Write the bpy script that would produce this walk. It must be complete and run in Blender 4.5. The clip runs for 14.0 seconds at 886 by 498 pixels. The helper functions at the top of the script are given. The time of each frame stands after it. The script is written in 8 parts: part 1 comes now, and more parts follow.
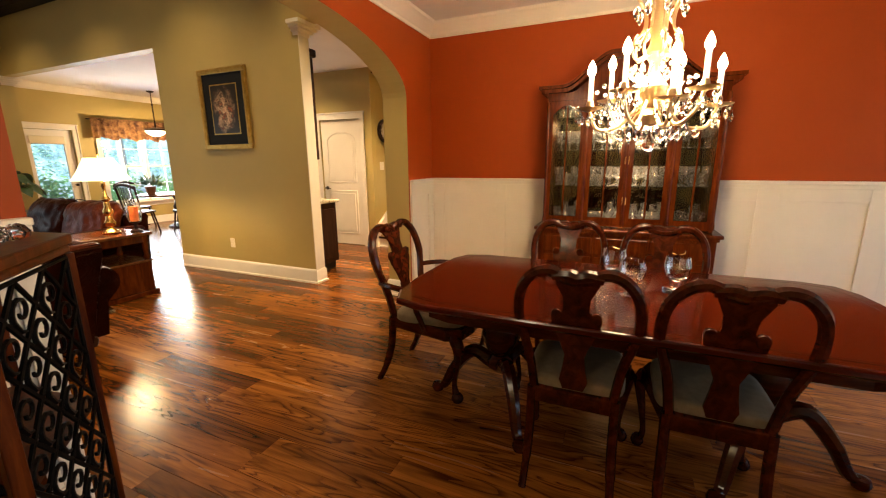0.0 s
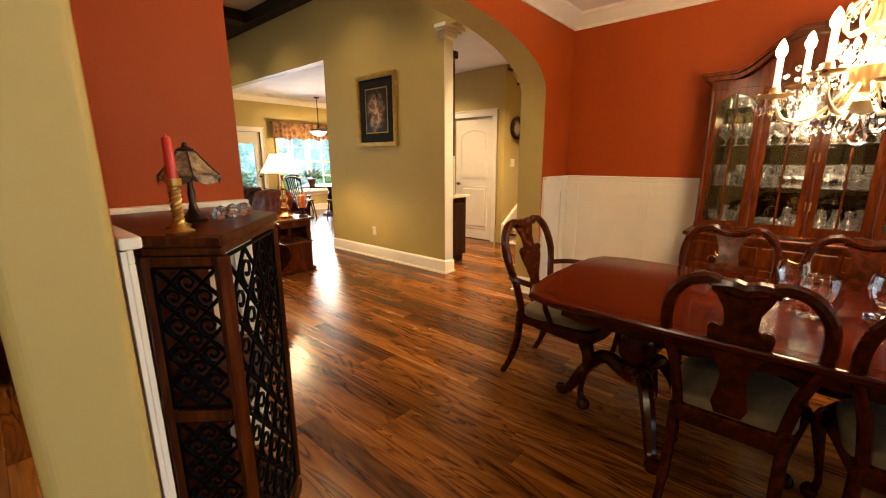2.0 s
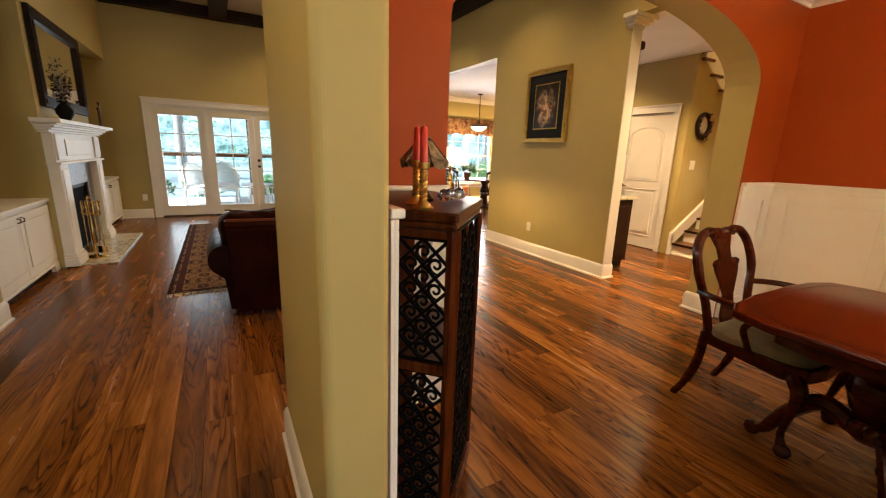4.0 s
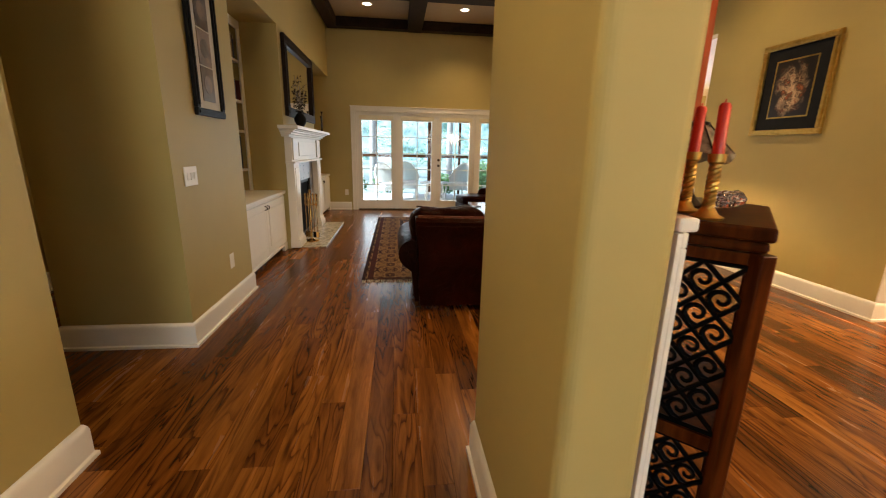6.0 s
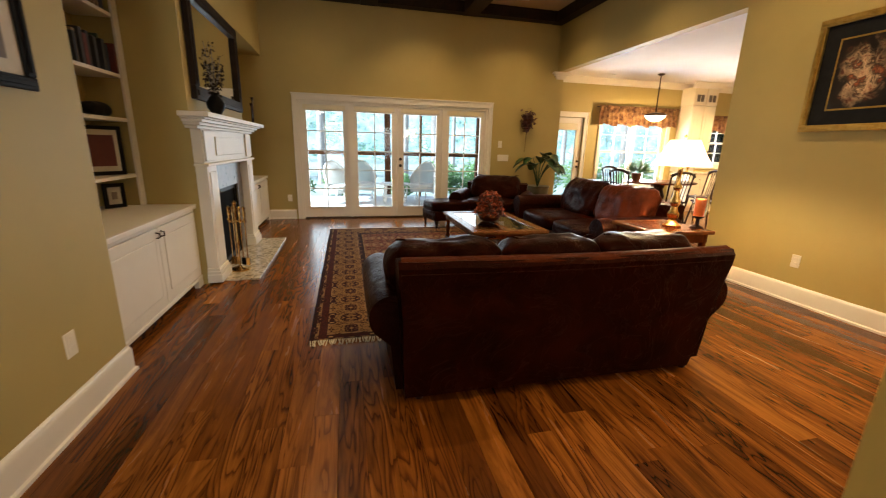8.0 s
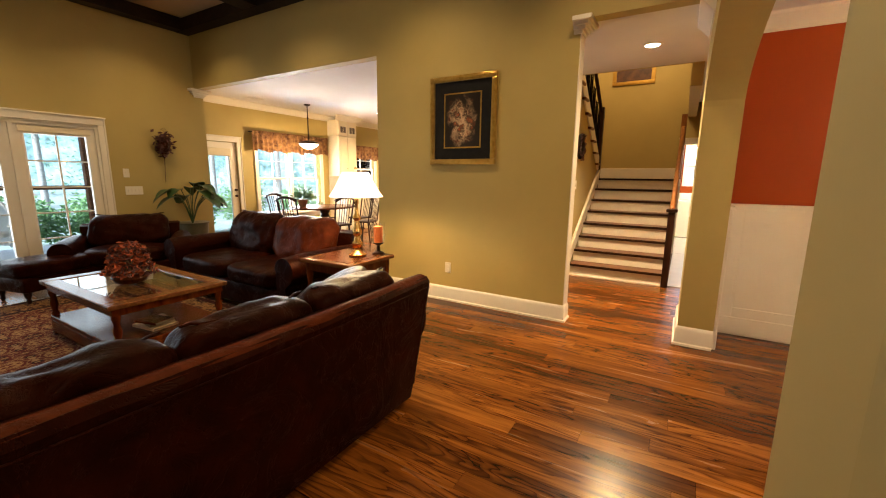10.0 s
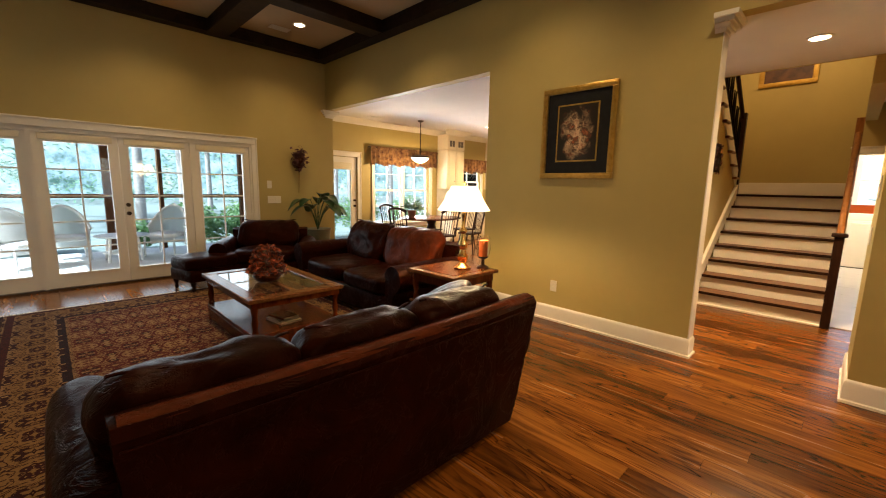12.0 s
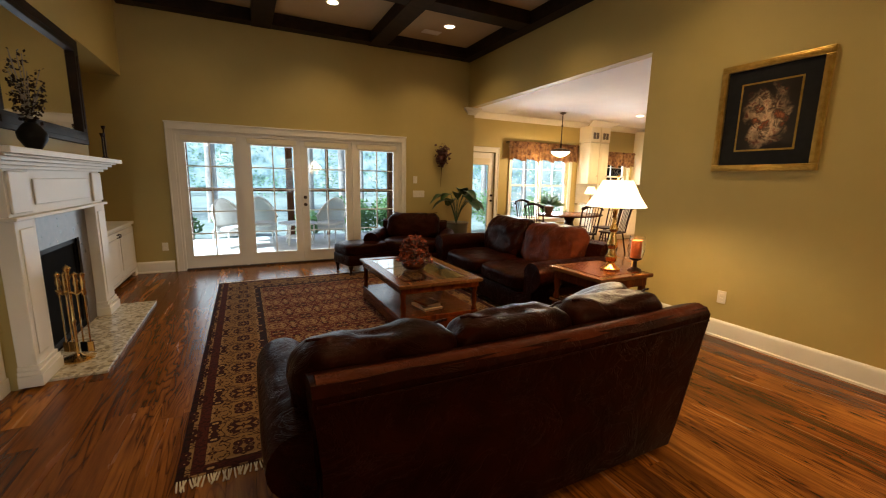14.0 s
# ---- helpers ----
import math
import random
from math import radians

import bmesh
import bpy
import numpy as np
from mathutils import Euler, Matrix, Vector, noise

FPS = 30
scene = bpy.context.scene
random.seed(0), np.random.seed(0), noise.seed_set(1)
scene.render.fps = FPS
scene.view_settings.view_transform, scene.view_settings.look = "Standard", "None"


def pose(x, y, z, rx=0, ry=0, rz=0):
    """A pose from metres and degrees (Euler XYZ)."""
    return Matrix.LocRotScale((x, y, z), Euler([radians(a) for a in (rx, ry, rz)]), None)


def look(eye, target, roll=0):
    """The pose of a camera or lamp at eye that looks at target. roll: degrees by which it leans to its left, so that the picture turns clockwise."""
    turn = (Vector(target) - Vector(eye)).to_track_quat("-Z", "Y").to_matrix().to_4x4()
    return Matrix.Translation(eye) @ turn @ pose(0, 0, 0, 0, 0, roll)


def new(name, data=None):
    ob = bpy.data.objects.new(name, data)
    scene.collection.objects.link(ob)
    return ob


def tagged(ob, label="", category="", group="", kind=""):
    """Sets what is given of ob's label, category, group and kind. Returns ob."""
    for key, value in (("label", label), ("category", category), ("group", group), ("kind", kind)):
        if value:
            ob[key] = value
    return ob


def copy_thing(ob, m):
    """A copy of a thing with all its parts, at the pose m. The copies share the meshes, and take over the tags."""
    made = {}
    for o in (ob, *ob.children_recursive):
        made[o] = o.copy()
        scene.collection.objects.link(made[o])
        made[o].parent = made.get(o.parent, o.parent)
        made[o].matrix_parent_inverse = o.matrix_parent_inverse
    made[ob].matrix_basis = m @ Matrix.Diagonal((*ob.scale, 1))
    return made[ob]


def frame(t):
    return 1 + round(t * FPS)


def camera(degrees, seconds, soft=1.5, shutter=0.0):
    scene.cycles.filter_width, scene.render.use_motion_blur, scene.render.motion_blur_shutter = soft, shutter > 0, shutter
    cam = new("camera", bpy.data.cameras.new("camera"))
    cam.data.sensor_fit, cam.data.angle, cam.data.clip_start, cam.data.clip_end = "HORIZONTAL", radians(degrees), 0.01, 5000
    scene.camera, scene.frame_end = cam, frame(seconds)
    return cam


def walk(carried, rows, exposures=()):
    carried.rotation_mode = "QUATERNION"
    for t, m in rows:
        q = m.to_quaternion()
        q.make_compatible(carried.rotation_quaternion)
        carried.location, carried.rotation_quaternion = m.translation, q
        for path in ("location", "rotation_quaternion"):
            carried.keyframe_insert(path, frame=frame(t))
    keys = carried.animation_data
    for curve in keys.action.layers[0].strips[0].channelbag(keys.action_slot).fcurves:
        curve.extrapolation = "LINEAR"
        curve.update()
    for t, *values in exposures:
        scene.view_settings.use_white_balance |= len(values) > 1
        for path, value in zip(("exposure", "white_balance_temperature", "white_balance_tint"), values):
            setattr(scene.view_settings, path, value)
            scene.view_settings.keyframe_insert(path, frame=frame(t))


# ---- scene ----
cam = camera(95.9, 14.0, soft=1.1, shutter=0.2)
PATH = [
    (0, (1.139, 1.313, 1.385), (2.931, 2.091, 0.957), -0.5),
    (0.5, (1.121, 1.343, 1.371), (2.848, 2.26, 0.95), -0.4),
    (1, (1.109, 1.35, 1.379), (2.752, 2.404, 0.942), -0.6),
    (1.5, (1.101, 1.342, 1.381), (2.665, 2.511, 0.95), -0.5),
    (2, (1.062, 1.356, 1.375), (2.537, 2.634, 0.939), -0.2),
    (4.5, (0.827, 1.483, 1.356), (1.6, 3.259, 0.862), 2.0),
    (5, (0.825, 1.531, 1.36), (1.41, 3.37, 0.835), 1.7),
    (5.5, (0.769, 1.624, 1.35), (1.186, 3.517, 0.857), 1.8),
    (6, (0.709, 1.748, 1.326), (0.936, 3.676, 0.844), 1.3),
    (6.5, (0.704, 2.058, 1.325), (0.834, 3.982, 0.794), 0.7),
    (7, (0.667, 2.37, 1.329), (0.79, 4.289, 0.78), 1.5),
    (7.5, (0.6, 2.724, 1.333), (0.834, 4.644, 0.823), 0.0),
    (8, (0.635, 3.055, 1.335), (1.09, 4.939, 0.842), 1.5),
    (8.2, (0.665, 3.172, 1.347), (1.249, 5.02, 0.853), 1.0),
    (8.5, (0.711, 3.326, 1.345), (1.531, 5.08, 0.846), 1.3),
    (9, (0.762, 3.466, 1.384), (2.054, 4.925, 0.932), 0.3),
    (9.2, (0.767, 3.502, 1.399), (2.196, 4.836, 0.976), -0.3),
    (9.70, (0.775, 3.535, 1.410), (2.443, 4.639, 1.010), 0.6),
    (10.20, (0.785, 3.555, 1.420), (2.517, 4.555, 1.070), 0.6),
    (10.75, (0.793, 3.572, 1.430), (2.470, 4.661, 1.130), 0.6),
    (11.3, (0.8, 3.586, 1.438), (2.33, 4.846, 1.167), 1.3),
    (11.5, (0.8, 3.592, 1.436), (2.299, 4.885, 1.155), 1.3),
    (12, (0.795, 3.609, 1.434), (2.188, 5.011, 1.129), 1.2),
    (12.5, (0.775, 3.635, 1.431), (2.042, 5.149, 1.111), 1.2),
    (13, (0.752, 3.657, 1.431), (1.888, 5.27, 1.099), 0.8),
    (13.5, (0.729, 3.681, 1.426), (1.734, 5.379, 1.098), 1.0),
    (14, (0.711, 3.698, 1.422), (1.587, 5.464, 1.083), 1.1),
]
walk(cam, [(t, look(eye, target, roll)) for t, eye, target, roll in PATH],
     [(0.0, 2.25), (2.0, 2.25), (5.0, 2.25), (7.5, 2.4), (8.5, 2.25), (9.2, 2.3), (11.5, 2.0), (14.0, 1.85)])

# ---- world, sun, exposure ----
world = bpy.data.worlds.new("sky")
scene.world = world
world.use_nodes = True
_wn = world.node_tree.nodes
_sky = _wn.new("ShaderNodeTexSky")
_sky.sky_type, _sky.sun_disc = "NISHITA", False
_sky.sun_elevation, _sky.sun_rotation = radians(42), radians(-97)
world.node_tree.links.new(_sky.outputs[0], _wn["Background"].inputs[0])
_wn["Background"].inputs[1].default_value = 0.15
sun = new("sun", bpy.data.lights.new("sun", "SUN"))
sun.data.energy, sun.data.angle, sun.data.color = 5.0, radians(0.6), (0.66, 0.86, 1.0)
sun.matrix_world = look((-14, 12, 12.6), (0, 14, 0))


LAMP = 0.36     # common level of the house lamps


def lamp(name, kind, place, watts, colour, size=0.1, target=None, spot=None):
    data = bpy.data.lights.new(name, kind)
    data.energy, data.color = watts * LAMP, colour
    if kind == "AREA":
        data.shape, data.size = "DISK", size
    else:
        data.shadow_soft_size = size
    if spot:
        data.spot_size, data.spot_blend = radians(spot), 0.9
    ob = new(name, data)
    ob.matrix_world = look(place, target) if target else Matrix.Translation(place)
    return ob


WARM = (1.0, 0.685, 0.362)
LIVING_Z = 3.80     # panels between the beams
CANS = [(x, y) for y in (9.74, 7.85, 5.95, 4.2) for x in (3.75, 1.95, 0.2)]
CANS.remove((0.2, 4.2))
for cx, cy in CANS:
    lamp("can_lamp", "SPOT", (cx, cy, LIVING_Z - 0.03), 60 if cx > 1 else 16, WARM, 0.05, (cx, cy, 0), 125)
HALL_CANS = [(5.75, 3.97), (5.9, 6.0)]
KITCHEN_CANS = [(8.6, 10.0), (10.2, 10.4), (8.8, 8.2), (10.4, 8.4)]
for cx, cy in HALL_CANS:
    lamp("can_lamp", "SPOT", (cx, cy, 2.77), 330 if cy < 5 else 105, WARM, 0.05, (cx, cy, 0), 140)
for cx, cy in KITCHEN_CANS:
    lamp("can_lamp", "SPOT", (cx, cy, 2.87), 230, WARM, 0.05, (cx, cy, 0), 140)
# chandelier, table lamp, pendant; unseen fills added for foyer, stairs, laundry, side hall
CHX, CHY = 3.25, 1.20
lamp("chandelier_lamp", "POINT", (CHX, CHY, 1.80), 108, WARM, 0.25)
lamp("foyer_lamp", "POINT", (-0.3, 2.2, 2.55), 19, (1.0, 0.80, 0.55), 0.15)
lamp("table_lamp_bulb", "POINT", (3.53, 6.10, 1.31), 28, (1.0, 0.74, 0.44), 0.05)
lamp("pendant_bulb", "POINT", (6.95, 10.6, 1.90), 70, WARM, 0.1)
lamp("stair_lamp", "POINT", (8.2, 4.5, 4.4), 62, WARM, 0.2)
lamp("laundry_lamp", "POINT", (11.3, 2.6, 2.5), 170, (1.0, 0.9, 0.75), 0.2)
lamp("side_hall_lamp", "POINT", (-2.0, 6.5, 2.5), 8, WARM, 0.1)


def sky_panel(place, target, wide, high, watts):
    """Sky light entering through a window's opening."""
    data = bpy.data.lights.new("window_sky", "AREA")
    data.shape, data.size, data.size_y, data.energy, data.color = "RECTANGLE", wide, high, watts, (0.80, 0.90, 1.0)
    ob = new("window_sky", data)
    ob.matrix_world = look(place, target)


sky_panel((1.57, 10.9, 1.1), (1.57, 5, 0.6), 3.3, 1.7, 12)
sky_panel((7.2, 11.7, 1.35), (7.2, 5, 0.8), 1.7, 1.5, 60)
sky_panel((9.65, 11.7, 1.5), (9.65, 5, 0.9), 1.0, 1.0, 26)
# unseen openings behind the camera, added as front fill for foyer and dining room
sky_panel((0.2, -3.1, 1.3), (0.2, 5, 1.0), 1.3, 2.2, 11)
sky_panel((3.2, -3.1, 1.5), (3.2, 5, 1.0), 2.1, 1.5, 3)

# ---- materials ----
def material(name):
    m = bpy.data.materials.new(name)
    m.use_nodes = True
    nt = m.node_tree
    return m, nt, nt.nodes["Principled BSDF"]


def node(nt, kind, **values):
    n = nt.nodes.new(kind)
    for key, value in values.items():
        n.inputs[key].default_value = value
    return n


def ramp(nt, source, stops):
    r = nt.nodes.new("ShaderNodeValToRGB")
    while len(r.color_ramp.elements) < len(stops):
        r.color_ramp.elements.new(0.5)
    for e, (p, c) in zip(r.color_ramp.elements, stops):
        e.position, e.color = p, (*c, 1)
    nt.links.new(source, r.inputs[0])
    return r.outputs[0]


def relief(nt, bsdf, source, strength, distance=0.01):
    b = node(nt, "ShaderNodeBump", Strength=strength, Distance=distance)
    nt.links.new(source, b.inputs["Height"])
    nt.links.new(b.outputs[0], bsdf.inputs["Normal"])


def coords(nt, stretch=(1, 1, 1), kind="Object"):
    tc = nt.nodes.new("ShaderNodeTexCoord")
    mp = node(nt, "ShaderNodeMapping", Scale=stretch)
    nt.links.new(tc.outputs[kind], mp.inputs[0])
    return mp.outputs[0]


def mottled(name, c1, c2, rough=0.6, scale=6.0, metal=0.0, bump=0.1, fine=90.0, spec=0.5, coat=0.0):
    """Two tones drifting into each other, a fine grain on top."""
    m, nt, b = material(name)
    at = coords(nt)
    big = node(nt, "ShaderNodeTexNoise", Scale=scale, Detail=4.0, Roughness=0.6)
    small = node(nt, "ShaderNodeTexNoise", Scale=fine, Detail=2.0)
    for n in (big, small):
        nt.links.new(at, n.inputs["Vector"])
    nt.links.new(ramp(nt, big.outputs[0], [(0.3, c1), (0.7, c2)]), b.inputs["Base Color"])
    b.inputs["Roughness"].default_value, b.inputs["Metallic"].default_value = rough, metal
    b.inputs["Specular IOR Level"].default_value = spec
    b.inputs["Coat Weight"].default_value = coat
    b.inputs["Coat Roughness"].default_value = 0.15
    r = nt.nodes.new("ShaderNodeMapRange")
    r.inputs[3].default_value, r.inputs[4].default_value = max(0.02, rough - 0.08), min(1, rough + 0.08)
    nt.links.new(big.outputs[0], r.inputs[0])
    nt.links.new(r.outputs[0], b.inputs["Roughness"])
    if bump:
        relief(nt, b, small.outputs[0], bump, 0.003)
    return m


def wood(name, dark, mid, light, rough=0.3, along=(14, 14, 1.2), coat=0.3, spec=0.09):
    m, nt, b = material(name)
    at = coords(nt, along)
    g = node(nt, "ShaderNodeTexNoise", Scale=2.2, Detail=7.0, Roughness=0.65, Distortion=0.8)
    f = node(nt, "ShaderNodeTexNoise", Scale=11.0, Detail=3.0)
    for n in (g, f):
        nt.links.new(at, n.inputs["Vector"])
    nt.links.new(ramp(nt, g.outputs[0], [(0.3, dark), (0.5, mid), (0.72, light)]), b.inputs["Base Color"])
    b.inputs["Roughness"].default_value = rough
    b.inputs["Coat Weight"].default_value, b.inputs["Coat Roughness"].default_value = coat * 0.4, 0.14
    b.inputs["Specular IOR Level"].default_value = spec
    relief(nt, b, f.outputs[0], 0.08, 0.002)
    return m


def leather(name, c1, c2):
    m, nt, b = material(name)
    at = coords(nt)
    big = node(nt, "ShaderNodeTexNoise", Scale=5.0, Detail=6.0, Roughness=0.65, Distortion=0.6)
    crease = node(nt, "ShaderNodeTexNoise", Scale=7.0, Detail=6.0, Roughness=0.6, Distortion=1.6)
    for n in (big, crease):
        nt.links.new(at, n.inputs["Vector"])
    nt.links.new(ramp(nt, big.outputs[0], [(0.32, c1), (0.7, c2)]), b.inputs["Base Color"])
    r = nt.nodes.new("ShaderNodeMapRange")
    r.inputs[3].default_value, r.inputs[4].default_value = 0.22, 0.42
    nt.links.new(crease.outputs[0], r.inputs[0])
    nt.links.new(r.outputs[0], b.inputs["Roughness"])
    b.inputs["Specular IOR Level"].default_value = 0.05
    b.inputs["Specular Tint"].default_value = (1.0, 0.60, 0.42, 1)
    fold = node(nt, "ShaderNodeTexNoise", Scale=4.5, Detail=5.0, Roughness=0.6, Distortion=1.6)
    nt.links.new(at, fold.inputs["Vector"])
    lines = ramp(nt, fold.outputs[0], [(0.40, (0.55, 0.55, 0.55)), (0.485, (0.8, 0.8, 0.8)), (0.5, (0.0, 0.0, 0.0)), (0.515, (0.8, 0.8, 0.8)), (0.6, (1, 1, 1))])
    b1 = node(nt, "ShaderNodeBump", Strength=0.45, Distance=0.010)
    nt.links.new(lines, b1.inputs["Height"])
    b2 = node(nt, "ShaderNodeBump", Strength=0.22, Distance=0.02)
    nt.links.new(crease.outputs[0], b2.inputs["Height"])
    nt.links.new(b1.outputs[0], b2.inputs["Normal"])
    nt.links.new(b2.outputs[0], b.inputs["Normal"])
    return m


def glow(name, colour, strength):
    m, nt, b = material(name)
    b.inputs["Base Color"].default_value = (*colour, 1)
    b.inputs["Emission Color"].default_value = (*colour, 1)
    b.inputs["Emission Strength"].default_value = strength
    return m


def clear(name, colour=(1, 1, 1), rough=0.0, ior=1.45):
    m, nt, b = material(name)
    b.inputs["Base Color"].default_value = (*colour, 1)
    b.inputs["Transmission Weight"].default_value = 1.0
    b.inputs["Roughness"].default_value = rough
    b.inputs["IOR"].default_value = ior
    return m


def pane_glass(name):
    """Thin window glass: mostly clear, a gloss on top."""
    m, nt, b = material(name)
    out = nt.nodes["Material Output"]
    t = nt.nodes.new("ShaderNodeBsdfTransparent")
    g = nt.nodes.new("ShaderNodeBsdfGlossy")
    g.inputs["Roughness"].default_value = 0.02
    fr = node(nt, "ShaderNodeFresnel", IOR=1.4)
    mix = nt.nodes.new("ShaderNodeMixShader")
    nt.links.new(fr.outputs[0], mix.inputs[0])
    nt.links.new(t.outputs[0], mix.inputs[1])
    nt.links.new(g.outputs[0], mix.inputs[2])
    nt.links.new(mix.outputs[0], out.inputs[0])
    return m


def floorboards(name, per_island):
    """Stained oak strips: each board its own tone, long cathedral grain in dark lines."""
    m, nt, b = material(name)
    if per_island:
        rnd = nt.nodes.new("ShaderNodeNewGeometry").outputs["Random Per Island"]
    else:
        rnd = nt.nodes.new("ShaderNodeObjectInfo").outputs["Random"]
    pos = nt.nodes.new("ShaderNodeNewGeometry").outputs["Position"]
    shift = nt.nodes.new("ShaderNodeVectorMath")
    shift.operation = "MULTIPLY_ADD"
    shift.inputs[1].default_value = (37.0, 53.0, 11.0)
    nt.links.new(rnd, shift.inputs[0])
    nt.links.new(pos, shift.inputs[2])
    def at(scale):
        mp = node(nt, "ShaderNodeMapping", Scale=scale)
        nt.links.new(shift.outputs[0], mp.inputs[0])
        return mp.outputs[0]
    low = node(nt, "ShaderNodeTexNoise", Scale=1.0, Detail=3.0, Roughness=0.5, Distortion=0.5)
    nt.links.new(at((6.5, 0.7, 1)), low.inputs["Vector"])
    many = nt.nodes.new("ShaderNodeMath")
    many.operation = "MULTIPLY"
    many.inputs[1].default_value = 15.0
    nt.links.new(low.outputs[0], many.inputs[0])
    wav = nt.nodes.new("ShaderNodeMath")
    wav.operation = "FRACT"
    nt.links.new(many.outputs[0], wav.inputs[0])
    plain = node(nt, "ShaderNodeTexNoise", Scale=1.0, Detail=2.0)
    nt.links.new(at((4.0, 0.7, 1)), plain.inputs["Vector"])
    fig = node(nt, "ShaderNodeTexNoise", Scale=1.0, Detail=5.0, Roughness=0.6, Distortion=0.7)
    nt.links.new(at((14, 1.1, 1)), fig.inputs["Vector"])
    fine = node(nt, "ShaderNodeTexNoise", Scale=1.0, Detail=3.0)
    nt.links.new(at((220, 7, 1)), fine.inputs["Vector"])
    tone = ramp(nt, rnd, [(0.0, (0.080, 0.025, 0.0038)), (0.2, (0.140, 0.046, 0.0072)), (0.7, (0.195, 0.070, 0.0115)), (1.0, (0.260, 0.099, 0.0175))])
    def mult(a, source, stops, fac=1.0):
        mx = nt.nodes.new("ShaderNodeMix")
        mx.data_type, mx.blend_type = "RGBA", "MULTIPLY"
        mx.inputs[0].default_value = fac
        nt.links.new(a, mx.inputs[6])
        nt.links.new(ramp(nt, source, stops), mx.inputs[7])
        return mx.outputs[2]
    rings = mult(tone, wav.outputs[0], [(0.0, (0.27, 0.21, 0.17)), (0.15, (0.50, 0.43, 0.39)), (0.36, (0.93, 0.91, 0.89)), (0.75, (1.08, 1.06, 1.04)), (1.0, (0.72, 0.67, 0.64))], 1.0)
    mask = nt.nodes.new("ShaderNodeMix")
    mask.data_type = "RGBA"
    nt.links.new(ramp(nt, plain.outputs[0], [(0.36, (0.12, 0.12, 0.12)), (0.52, (1, 1, 1))]), mask.inputs[0])
    nt.links.new(tone, mask.inputs[6])
    nt.links.new(rings, mask.inputs[7])
    c = mask.outputs[2]
    c = mult(c, fig.outputs[0], [(0.3, (0.48, 0.40, 0.34)), (0.62, (1.28, 1.26, 1.2))], 1.0)
    c = mult(c, fine.outputs[0], [(0.35, (0.65, 0.62, 0.6)), (0.55, (1.05, 1.05, 1.05))], 0.3)
    nt.links.new(c, b.inputs["Base Color"])
    r = nt.nodes.new("ShaderNodeMapRange")
    r.inputs[3].default_value, r.inputs[4].default_value = 0.17, 0.33
    nt.links.new(fig.outputs[0], r.inputs[0])
    nt.links.new(r.outputs[0], b.inputs["Roughness"])
    b.inputs["Specular IOR Level"].default_value = 0.25
    relief(nt, b, fine.outputs[0], 0.06, 0.002)
    return m


BEIGE = mottled("khaki_wall_paint", (0.395, 0.305, 0.100), (0.44, 0.34, 0.118), 0.62, 1.2, bump=0.06, fine=160)
RED = mottled("terracotta_wall_paint", (0.315, 0.050, 0.0048), (0.35, 0.060, 0.0062), 0.55, 1.2, bump=0.06, fine=160, spec=0.2)
WHITE = mottled("white_trim_paint", (0.73, 0.68, 0.59), (0.79, 0.74, 0.65), 0.4, 2.0, bump=0.03, fine=120)
CREAM = mottled("cream_cabinet_paint", (0.70, 0.62, 0.45), (0.76, 0.68, 0.50), 0.4, 2.0, bump=0.03, fine=120)
CEILING = mottled("ceiling_paint", (0.70, 0.66, 0.62), (0.76, 0.73, 0.69), 0.8, 1.5, bump=0.05, fine=150)
TAN = mottled("tan_ceiling_paint", (0.42, 0.33, 0.2), (0.47, 0.37, 0.23), 0.8, 1.5, bump=0.05, fine=150)
FLOOR = floorboards("stained_oak_board", False)
FLOOR_REST = floorboards("stained_oak_strip", True)
BEAM = wood("dark_beam_wood", (0.010, 0.006, 0.004), (0.018, 0.010, 0.006), (0.03, 0.016, 0.01), 0.5, (3, 3, 3), 0.1)
MAHOGANY = wood("mahogany", (0.017, 0.0026, 0.0007), (0.038, 0.0062, 0.0013), (0.075, 0.0135, 0.0028), 0.22, (9, 1.2, 9), 0.6)
TABLETOP = wood("mahogany_top", (0.024, 0.0024, 0.0008), (0.046, 0.0046, 0.0013), (0.075, 0.0090, 0.0024), 0.10, (9, 0.9, 9), 0.25, 0.22)
CHERRY = wood("cherry_wood", (0.040, 0.0068, 0.0010), (0.080, 0.0150, 0.0022), (0.135, 0.030, 0.0046), 0.25, (10, 10, 1.2), 0.5)
WALNUT = wood("walnut", (0.018, 0.0035, 0.0006), (0.052, 0.0105, 0.0014), (0.108, 0.0255, 0.0040), 0.3, (12, 12, 1.5), 0.05)
OAK = wood("honey_oak", (0.060, 0.022, 0.007), (0.105, 0.040, 0.013), (0.165, 0.068, 0.023), 0.25, (12, 1.4, 12), 0.4)
ESPRESSO = wood("espresso_wood", (0.014, 0.006, 0.004), (0.024, 0.010, 0.006), (0.038, 0.016, 0.009), 0.35, (10, 10, 1.5), 0.3)
LEATHER = leather("brown_leather", (0.005, 0.0008, 0.0003), (0.021, 0.0032, 0.0010))
# lighter leather for the sofa crests, the light they catch put in the colour
LEATHER_LIT = leather("lit_leather_edge", (0.028, 0.0056, 0.0020), (0.095, 0.020, 0.0068))
RUSSET = leather("russet_leather", (0.024, 0.0048, 0.0018), (0.088, 0.018, 0.0062))
BRASS = mottled("polished_brass", (0.70, 0.45, 0.16), (0.82, 0.56, 0.22), 0.2, 8, 1.0, 0.02)
GILT_METAL = mottled("pale_gilt_metal", (0.80, 0.60, 0.33), (0.88, 0.70, 0.42), 0.3, 14, 1.0, 0.05)
